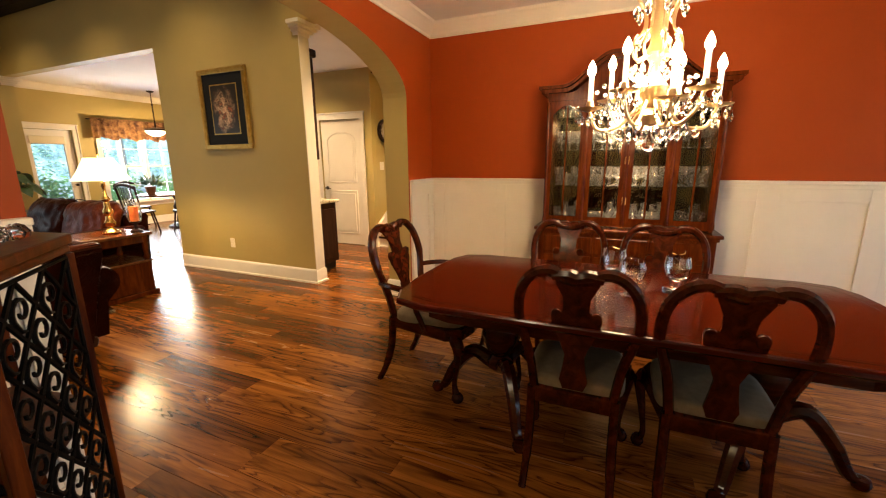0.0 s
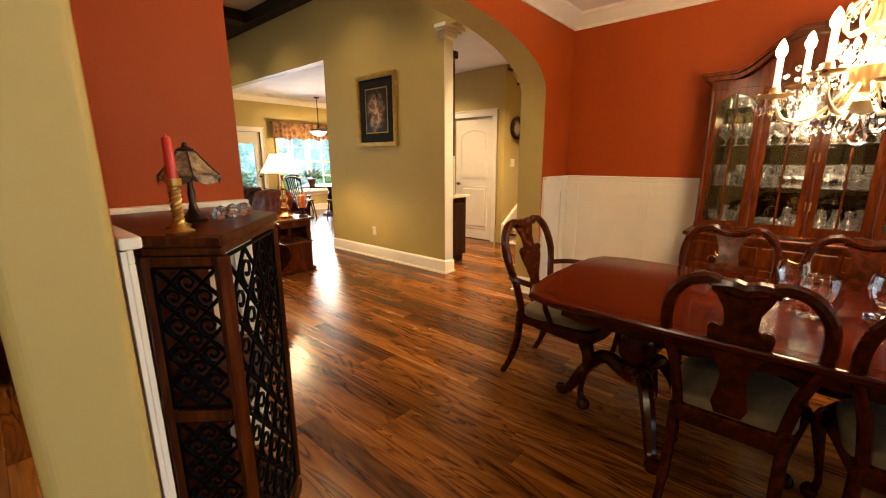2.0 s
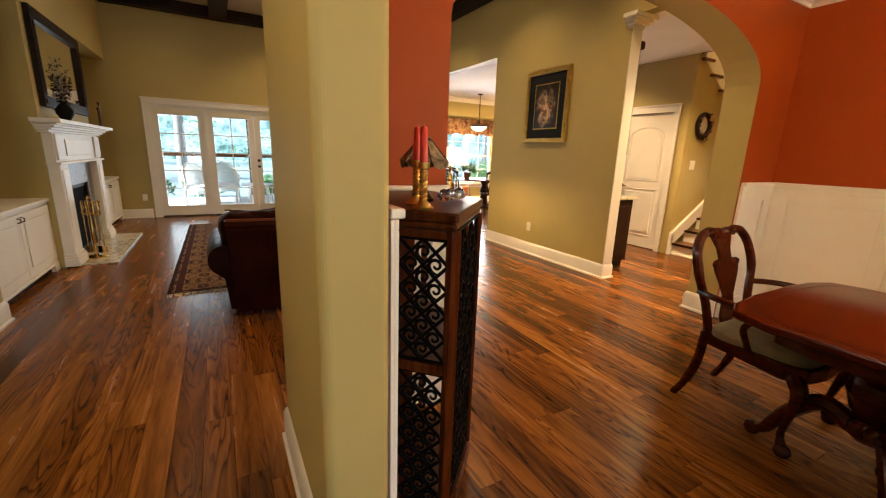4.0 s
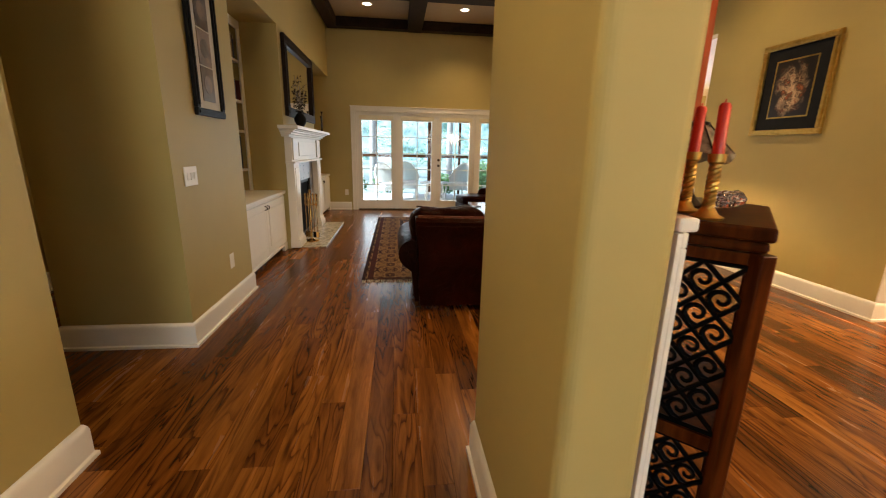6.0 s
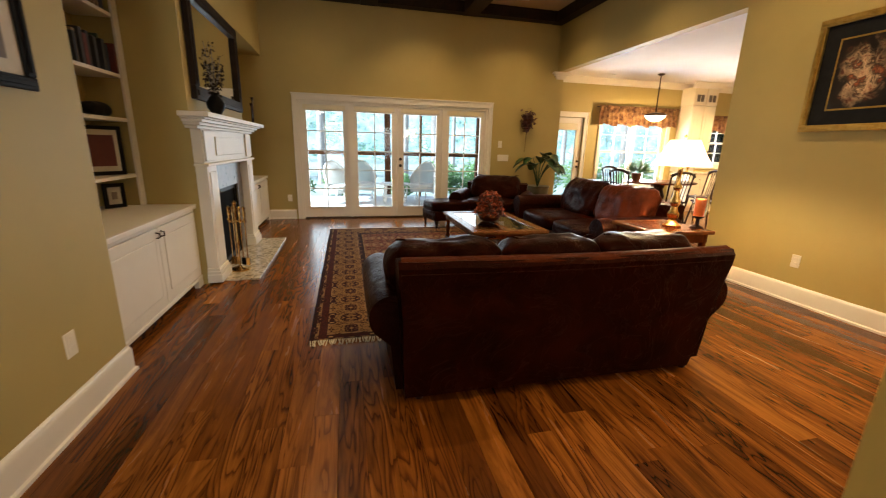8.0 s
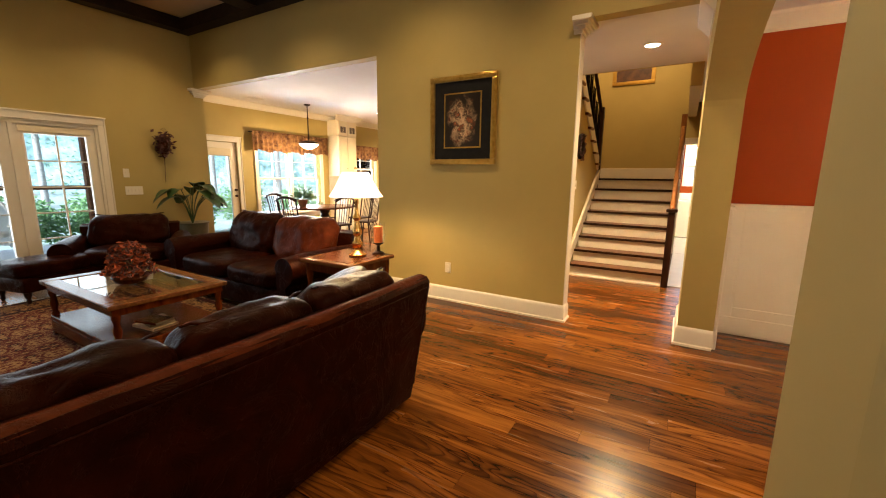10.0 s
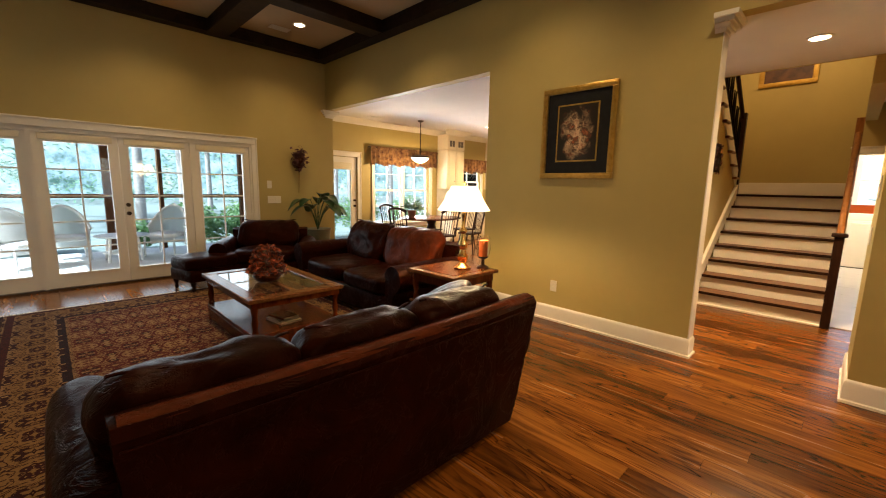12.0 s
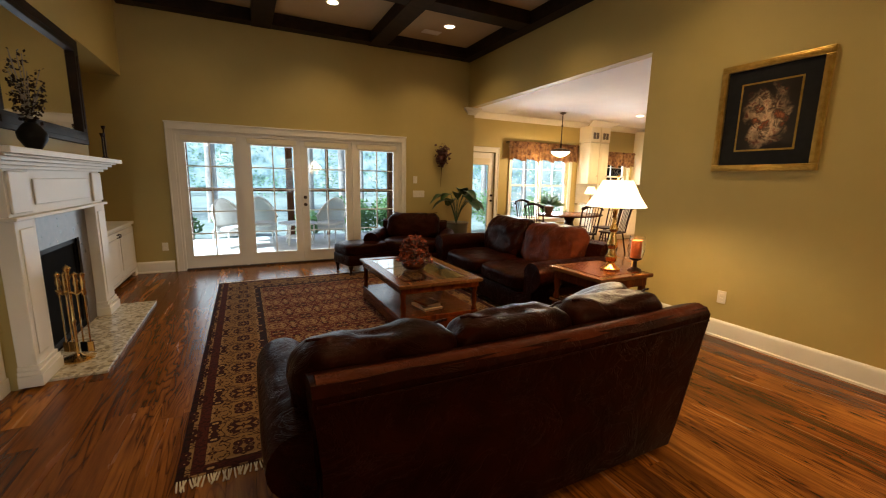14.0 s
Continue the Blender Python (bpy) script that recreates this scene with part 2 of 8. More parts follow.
GOLD = mottled("gilt", (0.40, 0.24, 0.05), (0.58, 0.38, 0.10), 0.38, 20, 0.9, 0.3, 60)
IRON = mottled("black_iron", (0.0025, 0.0021, 0.0019), (0.005, 0.0042, 0.0038), 0.5, 10, 0.0, 0.2, 120, 0.03)
BRONZE = mottled("dark_bronze", (0.03, 0.018, 0.011), (0.06, 0.034, 0.018), 0.35, 10, 0.8, 0.05)
BLACK = mottled("black_paint", (0.006, 0.005, 0.005), (0.011, 0.010, 0.009), 0.4, 6, 0.0, 0.05, 90, 0.06)
FIREBOX = mottled("soot_brick", (0.004, 0.0035, 0.003), (0.009, 0.008, 0.007), 0.9, 9, 0.0, 0.4, 40, 0.05)
SLATE = mottled("grey_marble", (0.06, 0.043, 0.033), (0.15, 0.115, 0.088), 0.3, 14, 0.0, 0.1, 60)
IVORY = mottled("ivory_plastic", (0.72, 0.66, 0.54), (0.77, 0.71, 0.6), 0.4, 4, 0, 0)
LINEN = mottled("cream_upholstery", (0.15, 0.12, 0.075), (0.20, 0.165, 0.11), 0.9, 30, 0, 0.3, 400)
MIRROR = mottled("mirror_silver", (0.9, 0.9, 0.9), (0.92, 0.92, 0.92), 0.03, 2, 1.0, 0)
AGED = mottled("smoky_mirror", (0.10, 0.085, 0.07), (0.15, 0.13, 0.11), 0.05, 2, 1.0, 0)
GLASS = clear("clear_glass")
CRYSTAL = clear("crystal", (1, 1, 1), 0.0, 1.6)
PANE = pane_glass("window_pane")


def cut_glass():
    """Pressed and cut tableware: clear, glossy, whitish; a pale speckle painted in for glints."""
    m = pane_glass("cut_glass")
    nt = m.node_tree
    nt.nodes["Fresnel"].inputs[0].default_value = 1.75
    out = nt.nodes["Material Output"]
    clear_part = out.inputs[0].links[0].from_socket
    d = nt.nodes.new("ShaderNodeBsdfDiffuse")
    d.inputs[0].default_value = (0.85, 0.86, 0.86, 1)
    tr = nt.nodes.new("ShaderNodeBsdfTranslucent")
    tr.inputs[0].default_value = (0.85, 0.86, 0.86, 1)
    both = nt.nodes.new("ShaderNodeMixShader")
    nt.links.new(d.outputs[0], both.inputs[1])
    nt.links.new(tr.outputs[0], both.inputs[2])
    v = node(nt, "ShaderNodeTexNoise", Scale=90.0, Detail=1.0)
    nt.links.new(coords(nt), v.inputs["Vector"])
    mix = nt.nodes.new("ShaderNodeMixShader")
    nt.links.new(ramp(nt, v.outputs[0], [(0.48, (0.01, 0.01, 0.01)), (0.66, (0.16, 0.16, 0.16))]), mix.inputs[0])
    nt.links.new(clear_part, mix.inputs[1])
    nt.links.new(both.outputs[0], mix.inputs[2])
    nt.links.new(mix.outputs[0], out.inputs[0])
    return m


CUT = cut_glass()
CANDLE_RED = mottled("red_wax", (0.52, 0.025, 0.015), (0.62, 0.04, 0.02), 0.4, 8, 0, 0.05)
CANDLE_ORANGE = mottled("orange_wax", (0.75, 0.16, 0.03), (0.85, 0.24, 0.05), 0.5, 8, 0, 0.05)
LEAF = mottled("houseplant_leaf", (0.012, 0.035, 0.010), (0.035, 0.085, 0.022), 0.35, 12, 0, 0.1, 50)
PALE_TILE = mottled("pale_tile", (0.5, 0.47, 0.42), (0.6, 0.57, 0.52), 0.3, 4, 0, 0.05)
MULCH = mottled("forest_ground", (0.11, 0.14, 0.12), (0.21, 0.24, 0.22), 0.9, 2, 0, 0.5, 20)
CONCRETE = mottled("patio_concrete", (0.55, 0.54, 0.51), (0.66, 0.65, 0.62), 0.8, 3, 0, 0.2, 40)
WICKER = mottled("white_wicker", (0.62, 0.60, 0.56), (0.74, 0.72, 0.68), 0.6, 40, 0, 0.8, 160)
BARK = mottled("bark", (0.17, 0.155, 0.14), (0.30, 0.27, 0.24), 0.9, 12, 0, 0.8, 25)
CEDAR = wood("porch_cedar", (0.05, 0.02, 0.009), (0.09, 0.036, 0.016), (0.13, 0.055, 0.025), 0.6, (8, 8, 2), 0.0)


def foliage(name, c1, c2):
    m = mottled(name, c1, c2, 0.6, 3, 0, 0.2, 30)
    nt = m.node_tree
    b, out = nt.nodes["Principled BSDF"], nt.nodes["Material Output"]
    tr = nt.nodes.new("ShaderNodeBsdfTranslucent")
    tr.inputs[0].default_value = (c2[0] * 1.6, c2[1] * 1.6, c2[2] * 1.6, 1)
    mix = nt.nodes.new("ShaderNodeMixShader")
    mix.inputs[0].default_value = 0.45
    nt.links.new(b.outputs[0], mix.inputs[1])
    nt.links.new(tr.outputs[0], mix.inputs[2])
    nt.links.new(mix.outputs[0], out.inputs[0])
    return m


FOLIAGE = foliage("woodland_leaf", (0.08, 0.15, 0.10), (0.15, 0.25, 0.17))


def granite():
    m, nt, b = material("speckled_granite")
    at = coords(nt)
    v = node(nt, "ShaderNodeTexVoronoi", Scale=38.0)
    n = node(nt, "ShaderNodeTexNoise", Scale=14.0, Detail=5.0)
    for k in (v, n):
        nt.links.new(at, k.inputs["Vector"])
    mx = nt.nodes.new("ShaderNodeMix")
    mx.data_type = "RGBA"
    nt.links.new(ramp(nt, n.outputs[0], [(0.3, (0.10, 0.07, 0.04)), (0.42, (0.38, 0.31, 0.2)), (0.65, (0.56, 0.50, 0.38))]), mx.inputs[6])
    nt.links.new(ramp(nt, v.outputs["Color"], [(0.2, (0.07, 0.05, 0.035)), (0.5, (0.5, 0.44, 0.32)), (0.8, (0.66, 0.6, 0.5))]), mx.inputs[7])
    mx.inputs[0].default_value = 0.5
    nt.links.new(mx.outputs[2], b.inputs["Base Color"])
    b.inputs["Roughness"].default_value = 0.15
    return m


GRANITE = granite()

# ---- mesh tools ----
def part(name, bm, mat, parent=None, label="", smooth=False):
    """Links a bmesh as one mesh object, under a thing or a part."""
    me = bpy.data.meshes.new(name)
    bmesh.ops.recalc_face_normals(bm, faces=bm.faces)
    if smooth:
        for f in bm.faces:
            f.smooth = True
        for e in bm.edges:
            if len(e.link_faces) == 2 and e.calc_face_angle(0) > 0.7:
                e.smooth = False
    bm.to_mesh(me)
    bm.free()
    for m in mat if isinstance(mat, (list, tuple)) else [mat]:
        me.materials.append(m)
    ob = new(name, me)
    if parent:
        ob.parent = parent
    if label:
        tagged(ob, label)
    return ob


def thing(name, label, category, at=(0, 0, 0), turn=0, group="", kind=""):
    ob = new(name)
    ob.matrix_basis = pose(*at, 0, 0, turn)
    return tagged(ob, label, category, group, kind)


def structure(name, bm, mat, label="", category="", smooth=False):
    return tagged(part(name, bm, mat, None, "", smooth), label, category, "", "structure")


def add_box(bm, x0, y0, z0, x1, y1, z1, bevel=0.0, seg=2):
    r = bmesh.ops.create_cube(bm, size=1.0, matrix=Matrix.Translation(((x0 + x1) / 2, (y0 + y1) / 2, (z0 + z1) / 2)) @ Matrix.Diagonal((abs(x1 - x0), abs(y1 - y0), abs(z1 - z0), 1)))
    if bevel:
        es = list({e for v in r["verts"] for e in v.link_edges})
        bmesh.ops.bevel(bm, geom=es, offset=bevel, segments=seg, affect="EDGES", profile=0.5)
    return r["verts"]


def box(x0, y0, z0, x1, y1, z1, bevel=0.0, seg=2):
    bm = bmesh.new()
    add_box(bm, x0, y0, z0, x1, y1, z1, bevel, seg)
    return bm


def add_prism(bm, pts, z0, z1, m=None):
    """A polygon (x, y) drawn out from z0 to z1; m then places it."""
    lo = [bm.verts.new((x, y, z0)) for x, y in pts]
    hi = [bm.verts.new((x, y, z1)) for x, y in pts]
    n = len(pts)
    fs = [bm.faces.new(lo[::-1]), bm.faces.new(hi)]
    for i in range(n):
        bm.faces.new((lo[i], lo[(i + 1) % n], hi[(i + 1) % n], hi[i]))
    if m:
        bmesh.ops.transform(bm, matrix=m, verts=lo + hi)
    return lo + hi


def prism(pts, z0, z1, m=None, bevel=0.0):
    bm = bmesh.new()
    add_prism(bm, pts, z0, z1, m)
    if bevel:
        bmesh.ops.bevel(bm, geom=list(bm.edges), offset=bevel, segments=2, affect="EDGES", profile=0.5)
    return bm


def add_lathe(bm, prof, at=(0, 0, 0), n=20, m=None):
    """A profile of (radius, height) turned round z."""
    rings, made = [], []
    for r, z in prof:
        ring = []
        if r < 1e-5:
            ring = [bm.verts.new((at[0], at[1], at[2] + z))]
        else:
            ring = [bm.verts.new((at[0] + r * math.cos(2 * math.pi * i / n), at[1] + r * math.sin(2 * math.pi * i / n), at[2] + z)) for i in range(n)]
        rings.append(ring)
        made += ring
    for a, b in zip(rings, rings[1:]):
        for i in range(n):
            j = (i + 1) % n
            if len(a) == 1 and len(b) == 1:
                continue
            if len(a) == 1:
                bm.faces.new((a[0], b[i], b[j]))
            elif len(b) == 1:
                bm.faces.new((a[i], a[j], b[0]))
            else:
                bm.faces.new((a[i], a[j], b[j], b[i]))
    for ring, flip in ((rings[0], True), (rings[-1], False)):
        if len(ring) > 1:
            bm.faces.new(ring[::-1] if flip else ring)
    if m:
        bmesh.ops.transform(bm, matrix=m, verts=made)
    return made


def lathe(prof, at=(0, 0, 0), n=20, m=None):
    bm = bmesh.new()
    add_lathe(bm, prof, at, n, m)
    return bm


def add_tube(bm, pts, radius, n=8, flat=1.0):
    """A round (or flattened) bar along points; radius: a number or one for each point."""
    pts = [Vector(p) for p in pts]
    rad = radius if isinstance(radius, (list, tuple)) else [radius] * len(pts)
    rings, side = [], None
    for i, p in enumerate(pts):
        d = (pts[min(i + 1, len(pts) - 1)] - pts[max(i - 1, 0)]).normalized()
        if side is None:
            side = d.orthogonal().normalized() if abs(d.z) < 0.99 else Vector((1, 0, 0))
        side = (side - d * side.dot(d)).normalized()
        up = d.cross(side)
        rings.append([bm.verts.new(p + rad[i] * (math.cos(2 * math.pi * k / n) * side + flat * math.sin(2 * math.pi * k / n) * up)) for k in range(n)])
    for a, b in zip(rings, rings[1:]):
        for k in range(n):
            bm.faces.new((a[k], a[(k + 1) % n], b[(k + 1) % n], b[k]))
    bm.faces.new(rings[0][::-1])
    bm.faces.new(rings[-1])


def tube(pts, radius, n=8, flat=1.0):
    bm = bmesh.new()
    add_tube(bm, pts, radius, n, flat)
    return bm


def curve_pts(ctrl, n=8):
    """Catmull-Rom through control points."""
    c = [Vector(p) for p in ctrl]
    c = [2 * c[0] - c[1]] + c + [2 * c[-1] - c[-2]]
    out = []
    for i in range(1, len(c) - 2):
        for k in range(n):
            t = k / n
            a, b, d, e = c[i - 1], c[i], c[i + 1], c[i + 2]
            out.append(0.5 * ((2 * b) + (d - a) * t + (2 * a - 5 * b + 4 * d - e) * t * t + (3 * b - a - 3 * d + e) * t ** 3))
    out.append(c[-2])
    return out


def sweep(prof, path, closed=False):
    """A moulding: profile (out, up) carried along plan points (x, y, z); out is to the right of the way."""
    bm = bmesh.new()
    rings, n = [], len(path)
    for i, p in enumerate(path):
        p = Vector(p)
        a = Vector(path[i - 1]) if (i or closed) else None
        b = Vector(path[(i + 1) % n]) if (i < n - 1 or closed) else None
        d1 = (p - a).normalized() if a is not None else (b - p).normalized()
        d2 = (b - p).normalized() if b is not None else d1
        r1, r2 = Vector((d1.y, -d1.x, 0)), Vector((d2.y, -d2.x, 0))
        r = (r1 + r2).normalized()
        r = r / max(0.3, r.dot(r1))
        rings.append([bm.verts.new(p + r * o + Vector((0, 0, u))) for o, u in prof])
    m = len(prof)
    pairs = list(zip(rings, rings[1:])) + ([(rings[-1], rings[0])] if closed else [])
    for a, b in pairs:
        for k in range(m):
            bm.faces.new((a[k], a[(k + 1) % m], b[(k + 1) % m], b[k]))
    if not closed:
        bm.faces.new(rings[0])
        bm.faces.new(rings[-1][::-1])
    return bm


def wall_mesh(axis, p0, p1, a0, a1, z0, z1, holes=()):
    """A wall between planes p0 and p1 of an axis, from a0 to a1 along the other, with rectangular holes (a, b, z, z)."""
    bm = bmesh.new()
    us = sorted({a0, a1, *(h[0] for h in holes), *(h[1] for h in holes)})
    vs = sorted({z0, z1, *(h[2] for h in holes), *(h[3] for h in holes)})
    us, vs = [u for u in us if a0 <= u <= a1], [v for v in vs if z0 <= v <= z1]
    full = lambda i, j: 0 <= i < len(us) - 1 and 0 <= j < len(vs) - 1 and not any(
        h[0] < (us[i] + us[i + 1]) / 2 < h[1] and h[2] < (vs[j] + vs[j + 1]) / 2 < h[3] for h in holes)
    made = {}
    def v(p, u, z):
        key = (p, u, z)
        if key not in made:
            made[key] = bm.verts.new((p, u, z) if axis == "x" else (u, p, z))
        return made[key]
    for i in range(len(us) - 1):
        for j in range(len(vs) - 1):
            if not full(i, j):
                continue
            u, w, s, t = us[i], us[i + 1], vs[j], vs[j + 1]
            for p in (p0, p1):
                bm.faces.new((v(p, u, s), v(p, w, s), v(p, w, t), v(p, u, t)))
            for di, dj, q in ((-1, 0, ((u, s), (u, t))), (1, 0, ((w, s), (w, t))), (0, -1, ((u, s), (w, s))), (0, 1, ((u, t), (w, t)))):
                if not full(i + di, j + dj):
                    (a, b), (c, d) = q
                    bm.faces.new((v(p0, a, b), v(p0, c, d), v(p1, c, d), v(p1, a, b)))
    return bm


def paint_side(ob, mats, test):
    """Gives the faces for which test(centre, normal) holds the second material."""
    ob.data.materials.clear()
    for m in mats:
        ob.data.materials.append(m)
    for f in ob.data.polygons:
        f.material_index = 1 if test(f.center, f.normal) else 0
    return ob


def soften(ob, width=0.01, seg=2):
    md = ob.modifiers.new("bevel", "BEVEL")
    md.width, md.segments, md.limit_method, md.angle_limit = width, seg, "ANGLE", 0.6
    return ob


BASE_PROFILE = [(0, 0), (0.030, 0), (0.030, 0.018), (0.018, 0.024), (0.018, 0.135), (0.014, 0.150), (0.006, 0.165), (0, 0.168)]
CROWN_PROFILE = [(0, 0), (0.012, 0), (0.016, 0.025), (0.045, 0.05), (0.075, 0.085), (0.105, 0.105), (0.11, 0.13), (0, 0.13)]


def baseboard(path, closed=False):
    return structure("baseboard", sweep(BASE_PROFILE, path, closed), WHITE, "tall white painted moulded baseboard along the wall", "baseboard", True)


def crown(path, z, closed=False):
    return structure("trim", sweep([(o, u - 0.13) for o, u in CROWN_PROFILE], [(x, y, z) for x, y in path], closed), WHITE, "white painted crown moulding under the ceiling", "moulding", True)

# ---- large structure ----
XW, YF, YA0, YA1, XD = 4.68, 10.71, 3.21, 3.47, 5.22   # picture wall, french-door wall, arch wall, dining wall
LOW = 2.80                                             # hall ceiling and header height
TOP = LIVING_Z
FX = -0.65                                             # fireplace-side wall face
YK = 11.5                                              # breakfast window wall
KZ = 2.90

structure("floor", wall_mesh("x", -4.0, 13.2, -3.0, 11.9, -0.25, -0.012), WALNUT, "subfloor of dark stained oak boards", "floor")

# far wall with the french doors
FD0, FD1, FDZ = -0.16, 3.30, 2.07
ob = structure("wall_north", wall_mesh("y", YF, YF + 0.16, -1.42, XW + 0.14, 0, TOP, [(FD0, FD1, -1, FDZ)]), BEIGE, "khaki painted living room wall with french doors", "wall")
# picture wall, opening to the breakfast room, passage to the hall
ob = structure("wall_east", wall_mesh("x", XW, XW + 0.14, YA1, YF, 0, TOP, [(YA1 - 1, 4.46, -1, LOW), (6.79, YF + 1, -1, LOW)]), BEIGE, "khaki painted wall with an opening to the breakfast room", "wall")

# arch wall: khaki to the living room and in the arch, terracotta to the dining room
AX0, AX1, SPRING, RISE = 1.84, 4.67, 1.98, 0.45
bm = bmesh.new()
cxa, ra = (AX0 + AX1) / 2, (AX1 - AX0) / 2
arch = [(cxa - ra * math.cos(math.pi * k / 32), SPRING + RISE * math.sin(math.pi * k / 32)) for k in range(33)]
add_box(bm, AX1, YA0, 0, XD, YA1, TOP)
add_box(bm, XD, YA0, 0, 5.37, YA1, TOP)
for (xa, za), (xb, zb) in zip(arch, arch[1:]):
    q = [(xa, za), (xb, zb), (xb, TOP), (xa, TOP)]
    f = [bm.verts.new((x, YA0, z)) for x, z in q]
    g = [bm.verts.new((x, YA1, z)) for x, z in q]
    bm.faces.new(f), bm.faces.new(g), bm.faces.new((f[0], f[1], g[1], g[0])), bm.faces.new((f[3], f[2], g[2], g[3]))
bmesh.ops.remove_doubles(bm, verts=bm.verts, dist=1e-4)
ob = structure("wall_arch", bm, BEIGE, "wall with a wide elliptical arch, terracotta towards the dining room", "wall")
paint_side(ob, [BEIGE, RED], lambda c, n: abs(c.y - YA0) < 0.01 and c.x < XD)
ob = structure("wall_arch_pier", prism([(1.045, YA0), (AX0, YA0), (AX0, 3.32), (1.45, 3.32), (1.045, 3.25)], 0, TOP), BEIGE, "khaki painted pier beside the arch, terracotta towards the dining room", "wall")
paint_side(ob, [BEIGE, RED], lambda c, n: abs(c.y - YA0) < 0.01)
# stub between foyer and dining room, rounded corners
def rounded_corner(cx, cy, r, a0, n=6):
    return [(cx + r * math.cos(radians(a0 + 90 * k / n)), cy + r * math.sin(radians(a0 + 90 * k / n))) for k in range(n + 1)]


ob = structure("wall_stub", prism(rounded_corner(1.075, 2.46, 0.03, 180) + rounded_corner(1.21, 2.46, 0.03, 270) + [(1.24, YA0), (1.045, YA0)], 0, 2.75), BEIGE, "khaki painted wall end with rounded corners", "wall")
ob.data.materials.append(RED)
for f in ob.data.polygons:
    if f.normal.x > 0.9:
        f.material_index = 1
# foyer-side walls behind the camera
ob = structure("wall_foyer_dining", wall_mesh("x", 1.045, 1.24, -3.0, 2.43, 0, 2.75, [(0.0, 3.0, -1, 2.45)]), BEIGE, "khaki painted wall over the dining room opening", "wall")
paint_side(ob, [BEIGE, RED], lambda c, n: c.x > 1.23)
structure("wall_foyer_left", wall_mesh("x", FX - 0.15, -0.62, -3.0, 3.36, 0, 2.75), BEIGE, "khaki painted foyer wall", "wall")
structure("wall_entry", wall_mesh("y", -3.16, -3.0, -4.0, 5.4, 0, 2.95, [(-0.45, 0.9, 0.1, 2.4), (2.1, 4.3, 0.7, 2.3)]), BEIGE, "khaki painted wall behind the entrance", "wall")
structure("wall_dining", wall_mesh("x", XD, XD + 0.15, -3.0, YA0, 0, 2.95), RED, "terracotta painted dining room wall", "wall")
structure("wall_living_south", wall_mesh("y", YA0, YA1, -4.0, 1.03, 2.75, TOP), BEIGE, "khaki painted wall over the foyer opening", "wall")
# fireplace side
structure("wall_west_front", wall_mesh("x", -1.45, FX, 4.39, 5.53, 0, TOP), BEIGE, "khaki painted wall beside the built-in shelves", "wall")
structure("wall_west_back", wall_mesh("x", -1.57, -1.42, 5.53, YF, 0, TOP), BEIGE, "khaki painted back wall of the niches", "wall")
BX = -0.69
structure("wall_chimney", wall_mesh("x", -1.42, BX, 7.12, 9.06, 0, TOP, [(7.58, 8.42, -1, 0.85)]), BEIGE, "khaki painted chimney breast", "wall")
structure("wall_niche_head_a", wall_mesh("x", -1.42, BX, 5.53, 7.12, 2.72, TOP), BEIGE, "khaki painted wall over the shelf niche", "wall")
structure("wall_niche_head_b", wall_mesh("x", -1.42, BX, 9.06, YF, 2.72, TOP), BEIGE, "khaki painted wall over the television niche", "wall")
structure("wall_left_hall", wall_mesh("x", -2.6, -2.45, 3.0, 9.0, 0, 2.75), BEIGE, "khaki painted wall of the side hall", "wall")
structure("wall_left_hall_head", wall_mesh("x", FX - 0.15, FX, 3.36, 4.39, 2.6, TOP), BEIGE, "khaki painted header over the side hall", "wall")
structure("wall_left_hall_end", wall_mesh("y", 9.0, 9.15, -2.6, -1.57, 0, 2.75), BEIGE, "khaki painted end wall of the side hall", "wall")
structure("wall_left_hall_near", wall_mesh("y", 2.85, 3.0, -2.6, -0.8, 0, 2.75), BEIGE, "khaki painted near wall of the side hall", "wall")
# hall and stair walls
structure("wall_closet", wall_mesh("x", 6.69, 6.81, 4.93, 6.7, 0, LOW, [(5.15, 5.94, -1, 2.06)]), BEIGE, "khaki painted wall around the closet door", "wall")
structure("wall_stair_back", wall_mesh("x", 9.65, 9.8, -0.5, 6.4, 0, 5.2, [(2.82, 3.60, -1, 2.06)]), BEIGE, "khaki painted stairwell wall", "wall")
structure("wall_stair_far", wall_mesh("y", 6.4, 6.55, 6.81, 9.8, 0, 5.2), BEIGE, "khaki painted stairwell side wall", "wall")
structure("wall_stair_upper", wall_mesh("x", 6.69, 6.81, YA1, 6.4, LOW + 0.02, 5.2), BEIGE, "khaki painted wall over the hall", "wall")
# kitchen and breakfast room
KW = [(5.05, 5.86, -1, 2.06), (6.32, 8.06, 0.55, 2.12), (9.15, 10.15, 1.1, 2.1)]
structure("wall_breakfast", wall_mesh("y", YK, YK + 0.16, XW, 12.0, 0, KZ, KW), BEIGE, "khaki painted breakfast room wall with windows", "wall")
structure("wall_breakfast_side", wall_mesh("x", XW, XW + 0.14, YF + 0.16, YK, 0, KZ), BEIGE, "khaki painted return wall", "wall")
structure("wall_kitchen_end", wall_mesh("x", 12.0, 12.15, 5.0, YK, 0, KZ), BEIGE, "khaki painted kitchen wall", "wall")
structure("wall_laundry", wall_mesh("x", 13.0, 13.15, -0.5, 5.0, 0, 2.7, [(2.2, 3.5, 1.25, 2.25)]), RED, "terracotta laundry wall with a bright window", "wall")
structure("wall_laundry_side_a", wall_mesh("y", -0.65, -0.5, 5.37, 13.15, 0, 2.7), BEIGE, "plain khaki laundry wall", "wall")
